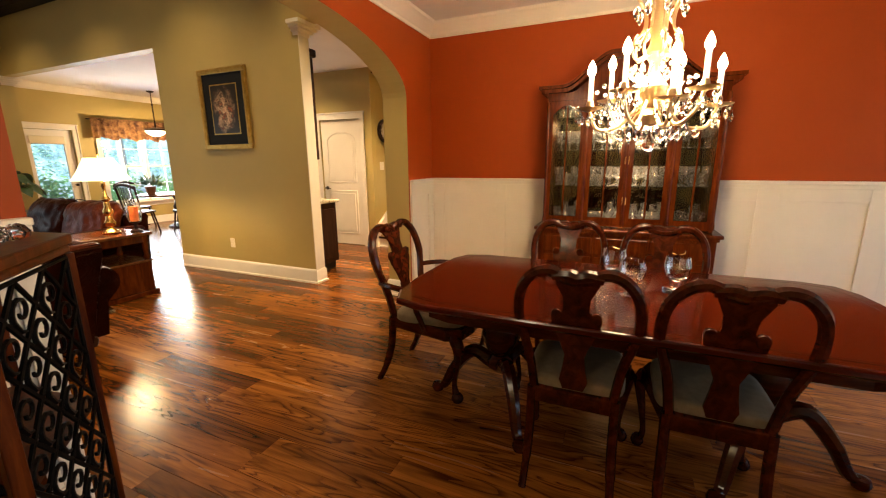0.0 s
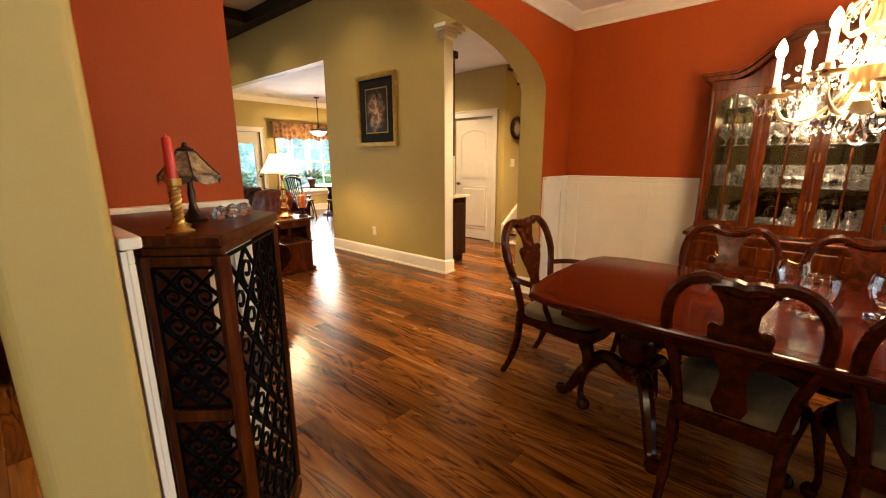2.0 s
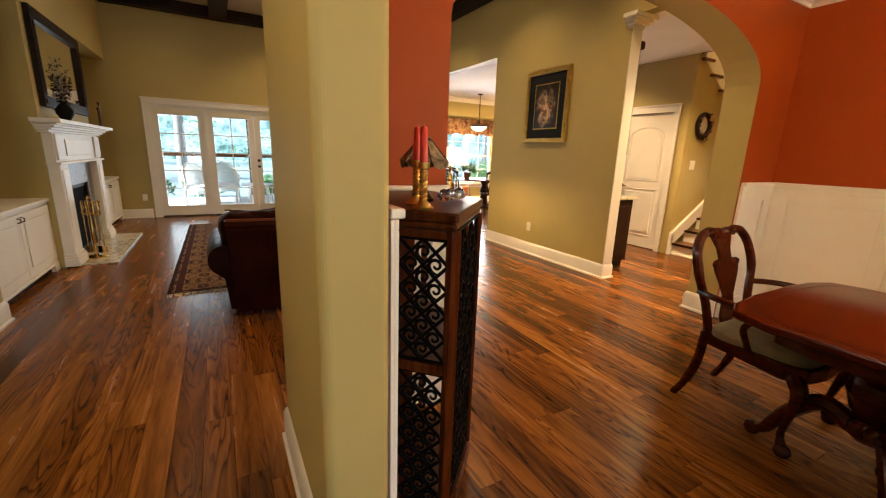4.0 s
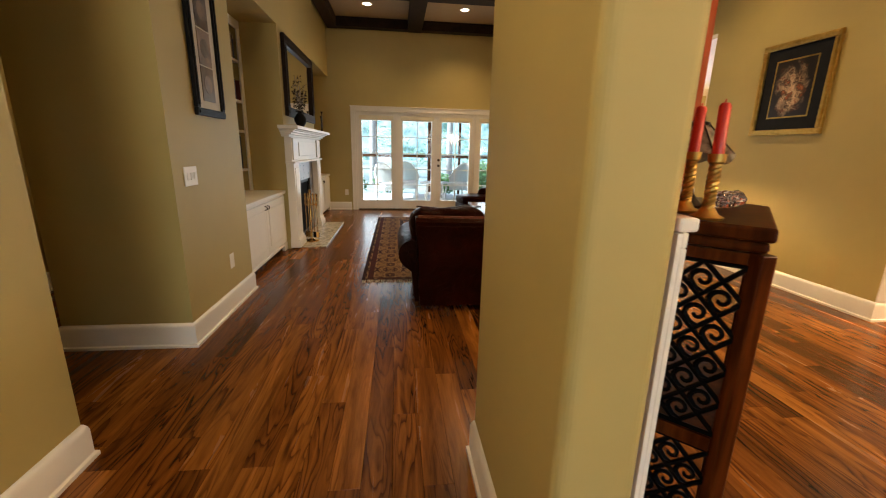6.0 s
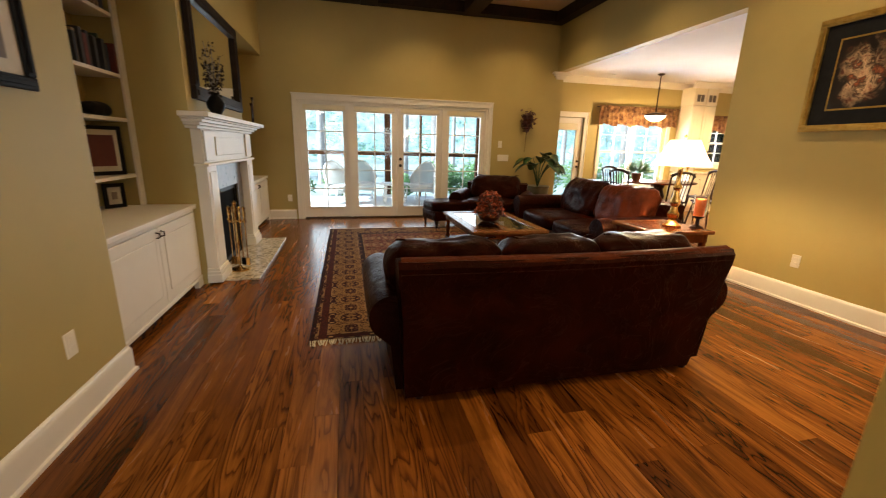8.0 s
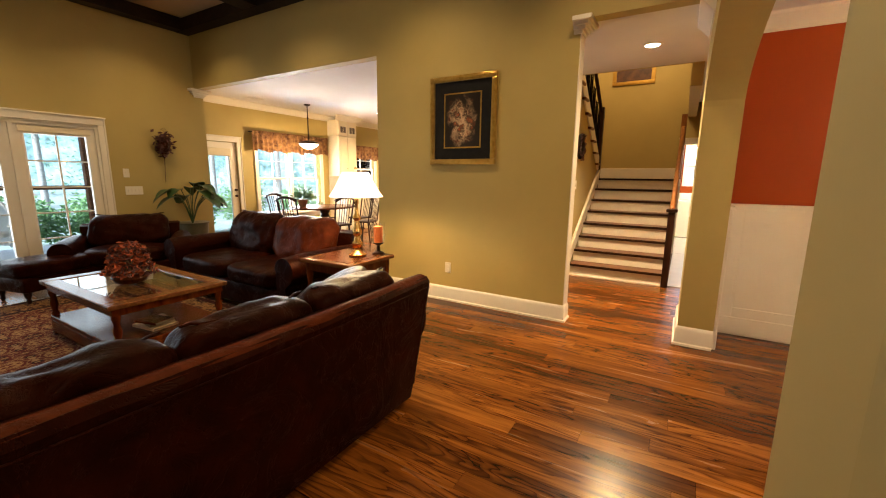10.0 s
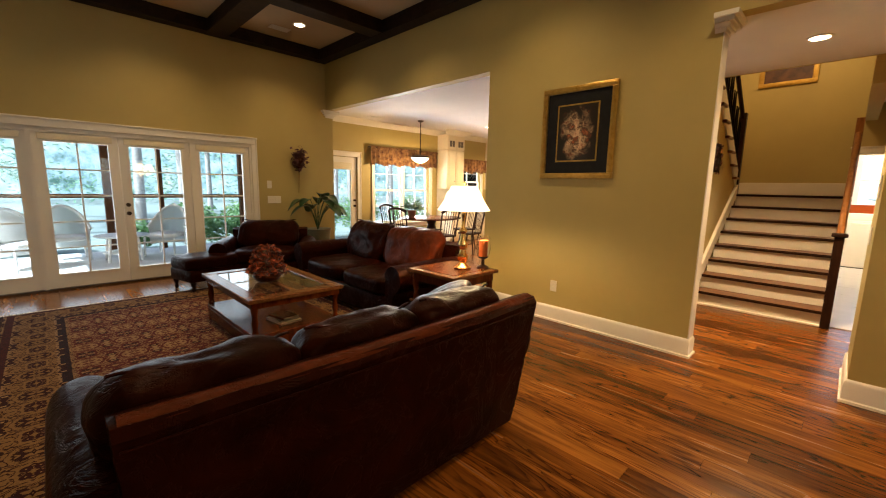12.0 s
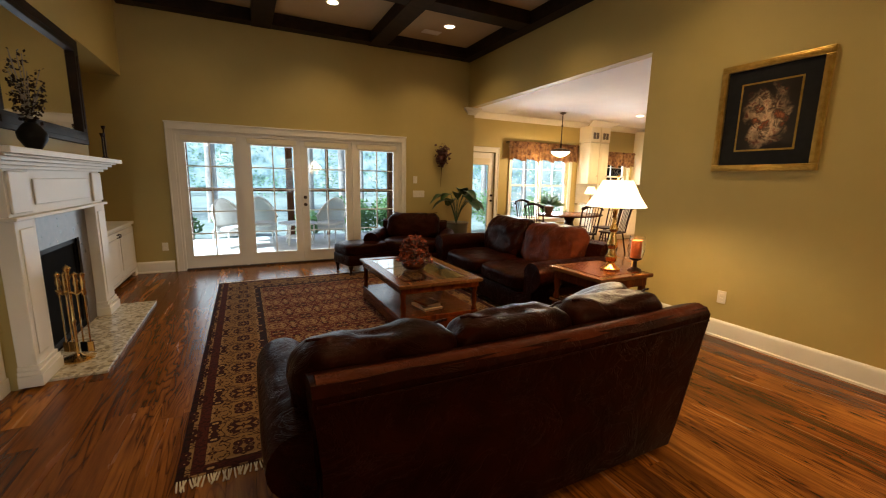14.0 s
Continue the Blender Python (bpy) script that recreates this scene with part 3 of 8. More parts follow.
structure("wall_laundry_side_b", wall_mesh("y", 4.6, 4.75, 9.8, 13.0, 0, 2.7), BEIGE, "plain khaki laundry wall", "wall")

# ceilings
structure("ceiling_living", wall_mesh("x", -1.6, XW + 0.14, YA0, YF + 0.16, TOP, TOP + 0.1), TAN, "tan painted ceiling panels between dark beams", "ceiling")
structure("ceiling_hall", wall_mesh("x", XW + 0.14, 6.69, YA1, 6.79, LOW, LOW + 0.1), CEILING, "flat pale painted hall ceiling", "ceiling")
structure("ceiling_breakfast", wall_mesh("x", XW + 0.14, 12.0, 6.79, YK, KZ, KZ + 0.1), CEILING, "white painted breakfast room ceiling", "ceiling")
structure("ceiling_stair", wall_mesh("x", 6.69, 9.8, YA0, 6.55, 5.2, 5.3), CEILING, "white painted stairwell ceiling", "ceiling")
structure("ceiling_laundry", wall_mesh("x", 9.8, 13.15, -0.65, 4.75, 2.7, 2.8), CEILING, "white painted laundry ceiling", "ceiling")
structure("ceiling_passage", wall_mesh("x", 5.37, 9.65, 2.45, YA1, LOW, LOW + 0.1), CEILING, "white painted passage ceiling", "ceiling")
structure("wall_passage", wall_mesh("y", 2.45, 2.6, 5.37, 9.65, 0, LOW), BEIGE, "khaki painted passage wall", "wall")
structure("wall_passage_upper", wall_mesh("y", YA1, 3.6, 6.81, 9.65, LOW - 0.25, 5.2), BEIGE, "khaki painted wall above the passage", "wall")
structure("wall_kitchen_near", wall_mesh("y", 6.56, 6.7, 6.81, 12.15, 0, KZ), BEIGE, "khaki painted kitchen wall", "wall")
structure("ceiling_foyer", wall_mesh("x", -4.0, 1.03, -3.16, YA0, 2.75, 2.85), CEILING, "white painted foyer ceiling", "ceiling")
structure("ceiling_side_hall_near", wall_mesh("x", -1.57, FX - 0.15, YA0, 4.39, 2.75, 2.85), CEILING, "white painted ceiling at the mouth of the side hall", "ceiling")
structure("ceiling_side_hall", wall_mesh("x", -2.6, -1.57, YA0, 9.15, 2.75, 2.85), CEILING, "white painted side hall ceiling", "ceiling")
DZ = 2.75
bm = bmesh.new()
for a in ((1.03, -3.16, XD, -1.6), (1.03, 2.72, XD, YA0), (1.03, -1.6, 1.75, 2.72), (4.75, -1.6, XD, 2.72)):
    add_box(bm, a[0], a[1], DZ, a[2], a[3], DZ + 0.1)
add_box(bm, 1.65, -1.7, DZ + 0.25, 4.85, 2.82, DZ + 0.35)
for a in ((1.65, -1.7, 1.75, 2.82), (4.75, -1.7, 4.85, 2.82), (1.75, -1.7, 4.75, -1.6), (1.75, 2.72, 4.75, 2.82)):
    add_box(bm, a[0], a[1], DZ + 0.1, a[2], a[3], DZ + 0.25)
structure("ceiling_dining", bm, CEILING, "stepped tray ceiling of the dining room", "ceiling")

# dark beams under the living room ceiling
BZ = 3.62
for x, w in ((-0.55, 0.10), (1.08, 0.14), (2.85, 0.14), (4.58, 0.10)):
    structure("beam", box(x - w, YA1, BZ, x + w - 0.001, YF, TOP - 0.001, 0.006), BEAM, "dark stained ceiling beam", "beam")
for y, w in ((3.57, 0.10), (5.0, 0.14), (6.9, 0.14), (8.8, 0.14), (10.61, 0.10)):
    for xa, xb in ((-0.449, 0.939), (1.221, 2.709), (2.991, 4.479)):
        structure("beam", box(xa, y - w, BZ + 0.004, xb, y + w, TOP - 0.001, 0.006), BEAM, "dark stained ceiling cross beam", "beam")

# ---- trim, doors, windows ----
# each path keeps the room on its right-hand side
baseboard([(XW, 6.79, 0), (XW, 4.46, 0), (XW + 0.14, 4.46, 0), (XW + 0.14, 4.70, 0)])
baseboard([(5.37, YA1, 0), (AX1, YA1, 0), (AX1, YA0, 0)])
baseboard([(AX0, 3.32, 0), (1.45, 3.32, 0), (1.045, 3.25, 0), (1.045, 2.45, 0)])
baseboard([(-1.45, 5.4, 0), (-1.45, 4.39, 0), (FX, 4.39, 0), (FX, 5.53, 0), (-0.72, 5.53, 0)])
baseboard([(-0.62, -2.9, 0), (-0.62, 3.36, 0), (-0.8, 3.36, 0)])
baseboard([(-2.45, 3.0, 0), (-2.45, 8.9, 0)])
baseboard([(FD0 - 0.12, YF, 0), (-1.42, YF, 0)][::-1])
baseboard([(FD1 + 0.12, YF, 0), (XW, YF, 0)])
baseboard([(5.0, YK, 0), (XW + 0.14, YK, 0), (XW + 0.14, YF + 0.16, 0)][::-1])
baseboard([(5.95, YK, 0), (8.45, YK, 0)])
for y0, y1 in ((6.04, 6.7),):
    baseboard([(6.69, y1, 0), (6.69, y0, 0)])
# crowns
crown([(XW + 0.14, YF + 0.16), (XW + 0.14, YK), (8.55, YK)], KZ)
crown([(1.24, -2.9), (1.24, YA0), (XD, YA0), (XD, -2.9)], DZ)
crown([(1.75, 2.72), (4.75, 2.72), (4.75, -1.6), (1.75, -1.6)], DZ + 0.25, True)
# small crown returns on the ends of the picture wall and the arch pier, and at the breakfast opening
for x, y, sx, sy in ((XW, 4.46, -1, -1), (XW, YF, -1, -1)):
    bm = bmesh.new()
    for k, (o, h0, h1) in enumerate(((0.015, 0.0, 0.03), (0.04, 0.03, 0.06), (0.07, 0.06, 0.09), (0.10, 0.09, 0.125))):
        add_box(bm, x - o, y - o, LOW - 0.125 + h0, x + 0.14 + o, y + (0.06 if y < 5 else -0.002), LOW - 0.125 + h1)
    structure("trim", bm, WHITE, "white crown return capping the wall end", "moulding")
crown([(5.37, YA1), (AX1 + 0.0, YA1)], LOW)
structure("trim", box(XW - 0.004, 4.452, 0.168, XW + 0.144, 4.462, LOW - 0.125, 0.003), WHITE, "pale corner edge of the picture wall", "moulding")


def wainscot(axis, plane, a0, a1, out, top, panels):
    """White boarding with a cap rail and raised frames; out: the way it faces along its axis."""
    t = thing("wainscot", "white painted wood wainscot with recessed panels and a cap rail", "wainscot", kind="structure")
    def b(p0, p1, u0, u1, z0, z1, bevel=0.0):
        p0, p1 = sorted((plane + out * p0, plane + out * p1))
        return box(p0, u0, z0, p1, u1, z1, bevel) if axis == "x" else box(u0, p0, z0, u1, p1, z1, bevel)
    part("board", b(0.002, 0.012, a0, a1, 0, top - 0.03), WHITE, t)
    part("cap_rail", b(0.002, 0.045, a0, a1, top - 0.028, top, 0.006), WHITE, t)
    part("apron", b(0.012, 0.026, a0, a1, top - 0.06, top - 0.028, 0.004), WHITE, t)
    part("skirting", b(0.012, 0.032, a0, a1, 0, 0.17, 0.006), WHITE, t)
    edges = [a0] + sorted(x for p in panels for x in p) + [a1]
    for u0, u1 in zip(edges[::2], edges[1::2]):
        part("stile", b(0.012, 0.026, u0, u1, 0.17, top - 0.06, 0.003), WHITE, t)
    for u0, u1 in panels:
        part("top_rail", b(0.012, 0.026, u0, u1, top - 0.16, top - 0.06, 0.003), WHITE, t)
        part("bottom_rail", b(0.012, 0.026, u0, u1, 0.17, 0.26, 0.003), WHITE, t)
        part("panel_bead", b(0.012, 0.018, u0 + 0.012, u1 - 0.012, top - 0.172, top - 0.16, 0.003), WHITE, t)
    return t


wainscot("x", XD, -2.9, YA0 - 0.028, -1, 1.21, [(-2.7, -2.1), (-1.95, -1.35), (-1.2, -0.6), (-0.45, 0.10), (0.25, 0.62), (0.75, 1.2), (1.3, 1.75), (1.88, 2.36), (2.46, 3.05)])
wainscot("y", YA0, AX1 + 0.02, XD - 0.003, -1, 1.208, [(4.78, 5.08)])
wainscot("y", YA0, 1.243, AX0, -1, 1.208, [(1.37, 1.76)])
wainscot("x", 1.24, 2.44, YA0 - 0.028, 1, 1.21, [(2.53, 3.06)])
wainscot("x", 1.24, -2.9, -0.02, 1, 1.21, [(-2.7, -1.9), (-1.75, -0.95), (-0.8, -0.15)])


def casing(axis, plane, a0, a1, z, out, wide=0.09, thick=0.022, sill=False, z0=0.0):
    """Three-sided moulded door casing round an opening."""
    p0, p1 = sorted((plane + out * 0.002, plane + out * thick))
    q0, q1 = sorted((plane + out * 0.002, plane + out * (thick + 0.012)))
    bm = bmesh.new()
    def b(u0, u1, z0, z1, deep=False):
        a, c = (q0, q1) if deep else (p0, p1)
        add_box(bm, *((a, u0, z0, c, u1, z1) if axis == "x" else (u0, a, z0, u1, c, z1)), 0.004)
    b(a0 - wide, a0, z0, z)
    b(a1, a1 + wide, z0, z)
    b(a0 - wide, a1 + wide, z + 0.001, z + wide)
    b(a0 - wide - 0.012, a1 + wide + 0.012, z + wide, z + wide + 0.022, True)
    b(a0 - wide, a0 - wide + 0.02, z0, z + wide - 0.001, True)
    b(a1 + wide - 0.02, a1 + wide, z0, z + wide - 0.001, True)
    return bm


# french doors: two fixed and two opening leaves
fd = thing("door_1", "white french doors with two fixed side leaves and divided panes", "french door", (0, YF, 0), kind="structure")
part("casing", casing("y", 0, FD0, FD1, FDZ, -1), WHITE, fd, "white moulded casing")
bm = bmesh.new()
add_box(bm, FD0, 0, 2.02, FD1, 0.15, FDZ)
for x in (FD0, 0.69, 2.41, FD1 - 0.03):
    add_box(bm, x, -0.02 if 0 < x < 3 else 0.0, 0, x + (0.04 if 0 < x < 3 else 0.03), 0.15, 2.02)
part("jamb", bm, WHITE, fd)
part("threshold", box(FD0 + 0.03, -0.03, -0.01, FD1 - 0.03, 0.16, 0.025, 0.006), BRONZE, fd, "dark metal threshold")
for k, (x0, x1) in enumerate(((-0.13, 0.69), (0.73, 1.568), (1.572, 2.41), (2.45, 3.27))):
    g0, g1, h0, h1 = (x0 + x1) / 2 - 0.31, (x0 + x1) / 2 + 0.31, 0.21, 1.90
    leaf = part("door_leaf", wall_mesh("y", 0.03, 0.075, x0, x1, 0.026, 2.02, [(g0, g1, h0, h1)]), WHITE, fd)
    bm = bmesh.new()
    for a in ((g0 - 0.02, h0 - 0.02, g1 + 0.02, h0), (g0 - 0.02, h1, g1 + 0.02, h1 + 0.02), (g0 - 0.02, h0, g0, h1), (g1, h0, g1 + 0.02, h1)):
        add_box(bm, a[0], 0.02, a[1], a[2], 0.03, a[3])
    part("glazing_bead", bm, WHITE, leaf)
    part("muntin", box((g0 + g1) / 2 - 0.009, 0.042, h0, (g0 + g1) / 2 + 0.009, 0.062, h1), WHITE, leaf)
    for r in range(1, 5):
        z = h0 + (h1 - h0) * r / 5
        part("muntin", box(g0, 0.043, z - 0.009, g1, 0.061, z + 0.009), WHITE, leaf)
    for c in range(2):
        for r in range(5):
            a, b2 = g0 + (g1 - g0) * c / 2, g0 + (g1 - g0) * (c + 1) / 2
            z0, z1 = h0 + (h1 - h0) * r / 5, h0 + (h1 - h0) * (r + 1) / 5
            p = part("pane", box(a + 0.009, 0.05, z0 + 0.009, b2 - 0.009, 0.054, z1 - 0.009), PANE, leaf)
            p.visible_shadow = False
    part("shade_roll", box(g0 - 0.05, 0.012, 1.905 + 0.02, g1 + 0.05, 0.03, 2.0, 0.004), CREAM, leaf, "rolled-up pale shade")
for z in (0.98, 1.10):
    bm = lathe([(0.028, 0), (0.028, 0.008), (0.012, 0.012), (0.012, 0.03), (0.026, 0.038), (0.026, 0.05), (0.0, 0.055)], n=14, m=Matrix.Translation((1.62, 0.03, z)) @ pose(0, 0, 0, 90, 0, 0))
    part("knob" if z < 1 else "deadbolt", bm, BRONZE, fd, "dark bronze knob", True)


def glazed(name, x0, x1, z0, z1, plane, cols, rows, label, sashes=1):
    """A divided window in a y-facing wall."""
    w = thing(name, label, "window", (0, plane, 0), kind="structure")
    bm = casing("y", 0, x0, x1, z1, -1, 0.085, 0.022, z0=z0)
    part("window_frame", bm, WHITE, w)
    part("window_sill", box(x0 - 0.12, -0.06, z0 - 0.035, x1 + 0.12, 0.06, z0 - 0.001, 0.006), WHITE, w)
    part("apron", box(x0 - 0.085, -0.02, z0 - 0.12, x1 + 0.085, -0.002, z0 - 0.036, 0.004), WHITE, w)
    step = (x1 - x0) / sashes
    for s in range(sashes):
        a0, a1 = x0 + s * step, x0 + (s + 1) * step
        for lo, hi, dy in ((z0, (z0 + z1) / 2 + 0.02, 0.05), ((z0 + z1) / 2 - 0.02, z1, 0.085)):
            sash = part("sash", wall_mesh("y", dy, dy + 0.032, a0 + 0.012, a1 - 0.012, lo + 0.002, hi, [(a0 + 0.06, a1 - 0.06, lo + 0.045, hi - 0.04)]), WHITE, w)
            for c in range(1, cols):
                x = a0 + 0.06 + (a1 - a0 - 0.12) * c / cols
                part("muntin", box(x - 0.007, dy + 0.006, lo + 0.045, x + 0.007, dy + 0.026, hi - 0.04), WHITE, sash)
            for r in range(1, rows):
                z = lo + 0.045 + (hi - lo - 0.085) * r / rows
                part("muntin", box(a0 + 0.06, dy + 0.007, z - 0.007, a1 - 0.06, dy + 0.025, z + 0.007), WHITE, sash)
            p = part("pane", box(a0 + 0.06, dy + 0.014, lo + 0.045, a1 - 0.06, dy + 0.018, hi - 0.04), PANE, sash)
            p.visible_shadow = False
        if s:
            part("mullion", box(a0 - 0.03, -0.01, z0, a0 + 0.03, 0.12, z1), WHITE, w)
    return w


glazed("window_1", 6.32, 8.06, 0.55, 2.12, YK, 2, 2, "white double-hung twin window above the breakfast table", 2)
glazed("window_2", 9.15, 10.15, 1.1, 2.1, YK, 2, 2, "white double-hung kitchen window", 1)
kd = thing("door_2", "white glazed back door with a dark knob", "door", (0, YK, 0), kind="structure")
part("casing", casing("y", 0, 5.05, 5.86, 2.06, -1), WHITE, kd)
part("door_leaf", wall_mesh("y", 0.03, 0.075, 5.06, 5.85, 0.02, 2.05, [(5.2, 5.71, 0.25, 1.9)]), WHITE, kd)
p = part("pane", box(5.2, 0.05, 0.25, 5.71, 0.054, 1.9), PANE, kd)
p.visible_shadow = False
part("shade_roll", box(5.18, 0.005, 1.78, 5.73, 0.03, 1.93, 0.01), CREAM, kd, "rolled-up pale shade")
for z in (0.98, 1.1):
    part("knob", lathe([(0.026, 0), (0.026, 0.008), (0.011, 0.012), (0.011, 0.03), (0.025, 0.04), (0, 0.055)], n=12, m=Matrix.Translation((5.79, 0.03, z)) @ pose(0, 0, 0, 90, 0, 0)), BRONZE, kd, "dark bronze knob", True)

# closet door: two sunk panels over one, the upper one arched
cd = thing("door_3", "white two-panel closet door with an arched upper panel, closed", "door", (6.69, 0, 0), kind="structure")
part("casing", casing("x", 0, 5.15, 5.94, 2.06, -1), WHITE, cd)
leaf = part("door_leaf", box(0.02, 5.155, 0.012, 0.055, 5.935, 2.055), WHITE, cd)
def panel_ring(pts):
    """A raised bead round an outline in the door's face."""
    bm = bmesh.new()
    q = [(0.018, a, z) for a, z in pts] + [(0.018, *pts[0])]
    add_tube(bm, q, 0.009, 6)
    return bm
up = [(5.27, 1.06), (5.82, 1.06), (5.82, 1.72)] + [(5.545 + 0.275 * math.cos(math.pi * k / 12), 1.72 + 0.14 * math.sin(math.pi * k / 12)) for k in range(1, 12)] + [(5.27, 1.72)]
part("panel_bead", panel_ring(up), WHITE, leaf)
part("panel_bead", panel_ring([(5.27, 0.2), (5.82, 0.2), (5.82, 0.92), (5.27, 0.92)]), WHITE, leaf)
part("raised_panel", box(0.010, 5.31, 0.24, 0.0205, 5.78, 0.88, 0.004), WHITE, leaf)
part("raised_panel", prism([(a * 0.86 + 5.545 * 0.14, z * 0.9 + 1.4 * 0.1) for a, z in up], 0, 0.01, Matrix(((0, 0, 1, 0.011), (1, 0, 0, 0), (0, 1, 0, 0), (0, 0, 0, 1)))), WHITE, leaf)
part("lever_rose", lathe([(0.028, 0), (0.028, 0.01), (0.014, 0.014), (0.014, 0.05), (0, 0.05)], n=14, m=Matrix.Translation((0.02, 5.875, 0.96)) @ pose(0, 0, 0, 0, -90, 0)), BRONZE, cd, "dark bronze rose", True)
part("lever", tube([(-0.028, 5.875, 0.96), (-0.032, 5.83, 0.962), (-0.03, 5.77, 0.955)], [0.011, 0.009, 0.007], 8), BRONZE, cd, "dark bronze lever handle", True)
for z in (0.25, 1.05, 1.85):
    part("hinge", box(0.002, 5.145, z, 0.02, 5.16, z + 0.09), BRASS, cd, "small metal hinge")


def plate(name, label, axis, place, w, h, out, bumps=1):
    """A switch or outlet plate on a wall."""
    x, y, z = place
    t = thing(name, label, "switch" if "switch" in name else "outlet" if "outlet" in name else name.replace("_", " "), place)
    def b(d0, d1, u0, u1, z0, z1, bv):
        d0, d1 = sorted((out * d0, out * d1))
        return box(d0, u0, z0, d1, u1, z1, bv) if axis == "x" else box(u0, d0, z0, u1, d1, z1, bv)
    part("cover_plate", b(0.0, 0.007, -w / 2, w / 2, -h / 2, h / 2, 0.003), IVORY, t)
    for k in range(bumps):
        u = (k - (bumps - 1) / 2) * 0.046
        if "outlet" in name:
            for dz in (-0.022, 0.022):
                part("socket", b(0.007, 0.010, u - 0.016, u + 0.016, dz - 0.014, dz + 0.014, 0.002), IVORY, t)
        else:
            part("rocker", b(0.007, 0.013, u - 0.012, u + 0.012, -0.024, 0.024, 0.003), IVORY, t)
    return t


plate("wall_outlet", "ivory power outlet low on the khaki wall", "x", (XW, 5.785, 0.39), 0.075, 0.12, -1)
plate("wall_outlet", "ivory power outlet low beside the shelves", "x", (FX, 5.10, 0.40), 0.075, 0.12, 1)
plate("wall_outlet", "ivory power outlet beside the french doors", "y", (-0.38, YF, 0.38), 0.075, 0.12, -1)
plate("light_switch", "ivory triple switch plate on the khaki wall", "x", (FX, 4.60, 1.12), 0.165, 0.125, 1, 3)
plate("light_switch", "ivory four-gang switch plate beside the french doors", "y", (3.655, YF, 1.16), 0.23, 0.125, -1, 4)
plate("thermostat", "small ivory thermostat above the switches", "y", (3.58, YF, 1.42), 0.08, 0.13, -1, 1)
plate("light_switch", "ivory switch plate at the foot of the stairs", "y", (6.95, 4.93, 1.32), 0.12, 0.13, -1, 2)
plate("light_switch", "ivory switch plate in the side hall", "x", (-2.45, 5.0, 1.2), 0.1, 0.13, 1, 1)
plate("thermostat", "pale thermostat on the hall wall", "y", (4.96, YA1, 1.5), 0.12, 0.16, 1, 1)
plate("light_switch", "ivory switch plate on the hall wall", "y", (5.05, YA1, 1.15), 0.08, 0.13, 1, 1)


def can_light(x, y, z):
    t = thing("ceiling_light", "recessed round ceiling light, switched on", "light", (x, y, z), group="recessed ceiling lights")
    bm = bmesh.new()
    for (r0, h0), (r1, h1) in zip([(0.072, -0.001), (0.098, -0.001), (0.095, -0.007), (0.074, -0.009), (0.072, -0.001)][:-1], [(0.098, -0.001), (0.095, -0.007), (0.074, -0.009), (0.072, -0.001)]):
        ring = [[bm.verts.new((r * math.cos(2 * math.pi * i / 24), r * math.sin(2 * math.pi * i / 24), h)) for i in range(24)] for r, h in ((r0, h0), (r1, h1))]
        for i in range(24):
            bm.faces.new((ring[0][i], ring[0][(i + 1) % 24], ring[1][(i + 1) % 24], ring[1][i]))
    part("trim_ring", bm, WHITE, t)
    part("bulb_face", lathe([(0.071, -0.002), (0.05, -0.012), (0.0, -0.014)], n=24), BULB, t, "glowing lens", True)
    return t


BULB = glow("lit_bulb", (1.0, 0.86, 0.62), 4.0)
for cx, cy in CANS:
    can_light(cx, cy, TOP)
for cx, cy in HALL_CANS:
    can_light(cx, cy, LOW)
for cx, cy in KITCHEN_CANS:
    can_light(cx, cy, KZ)
# return grille beside a can
for gx, gy, gz in ((3.6, 10.1, TOP), (6.0, 11.0, KZ)):
    g = thing("ceiling_vent", "small white slatted air vent in the ceiling", "vent", (gx, gy, gz))
    part("vent_frame", wall_mesh("x", -0.15, 0.15, -0.08, 0.08, -0.008, -0.001), CEILING, g)
    for k in range(6):
        part("slat", box(-0.13, -0.06 + k * 0.022, -0.014, 0.13, -0.052 + k * 0.022, -0.008), CEILING, g)

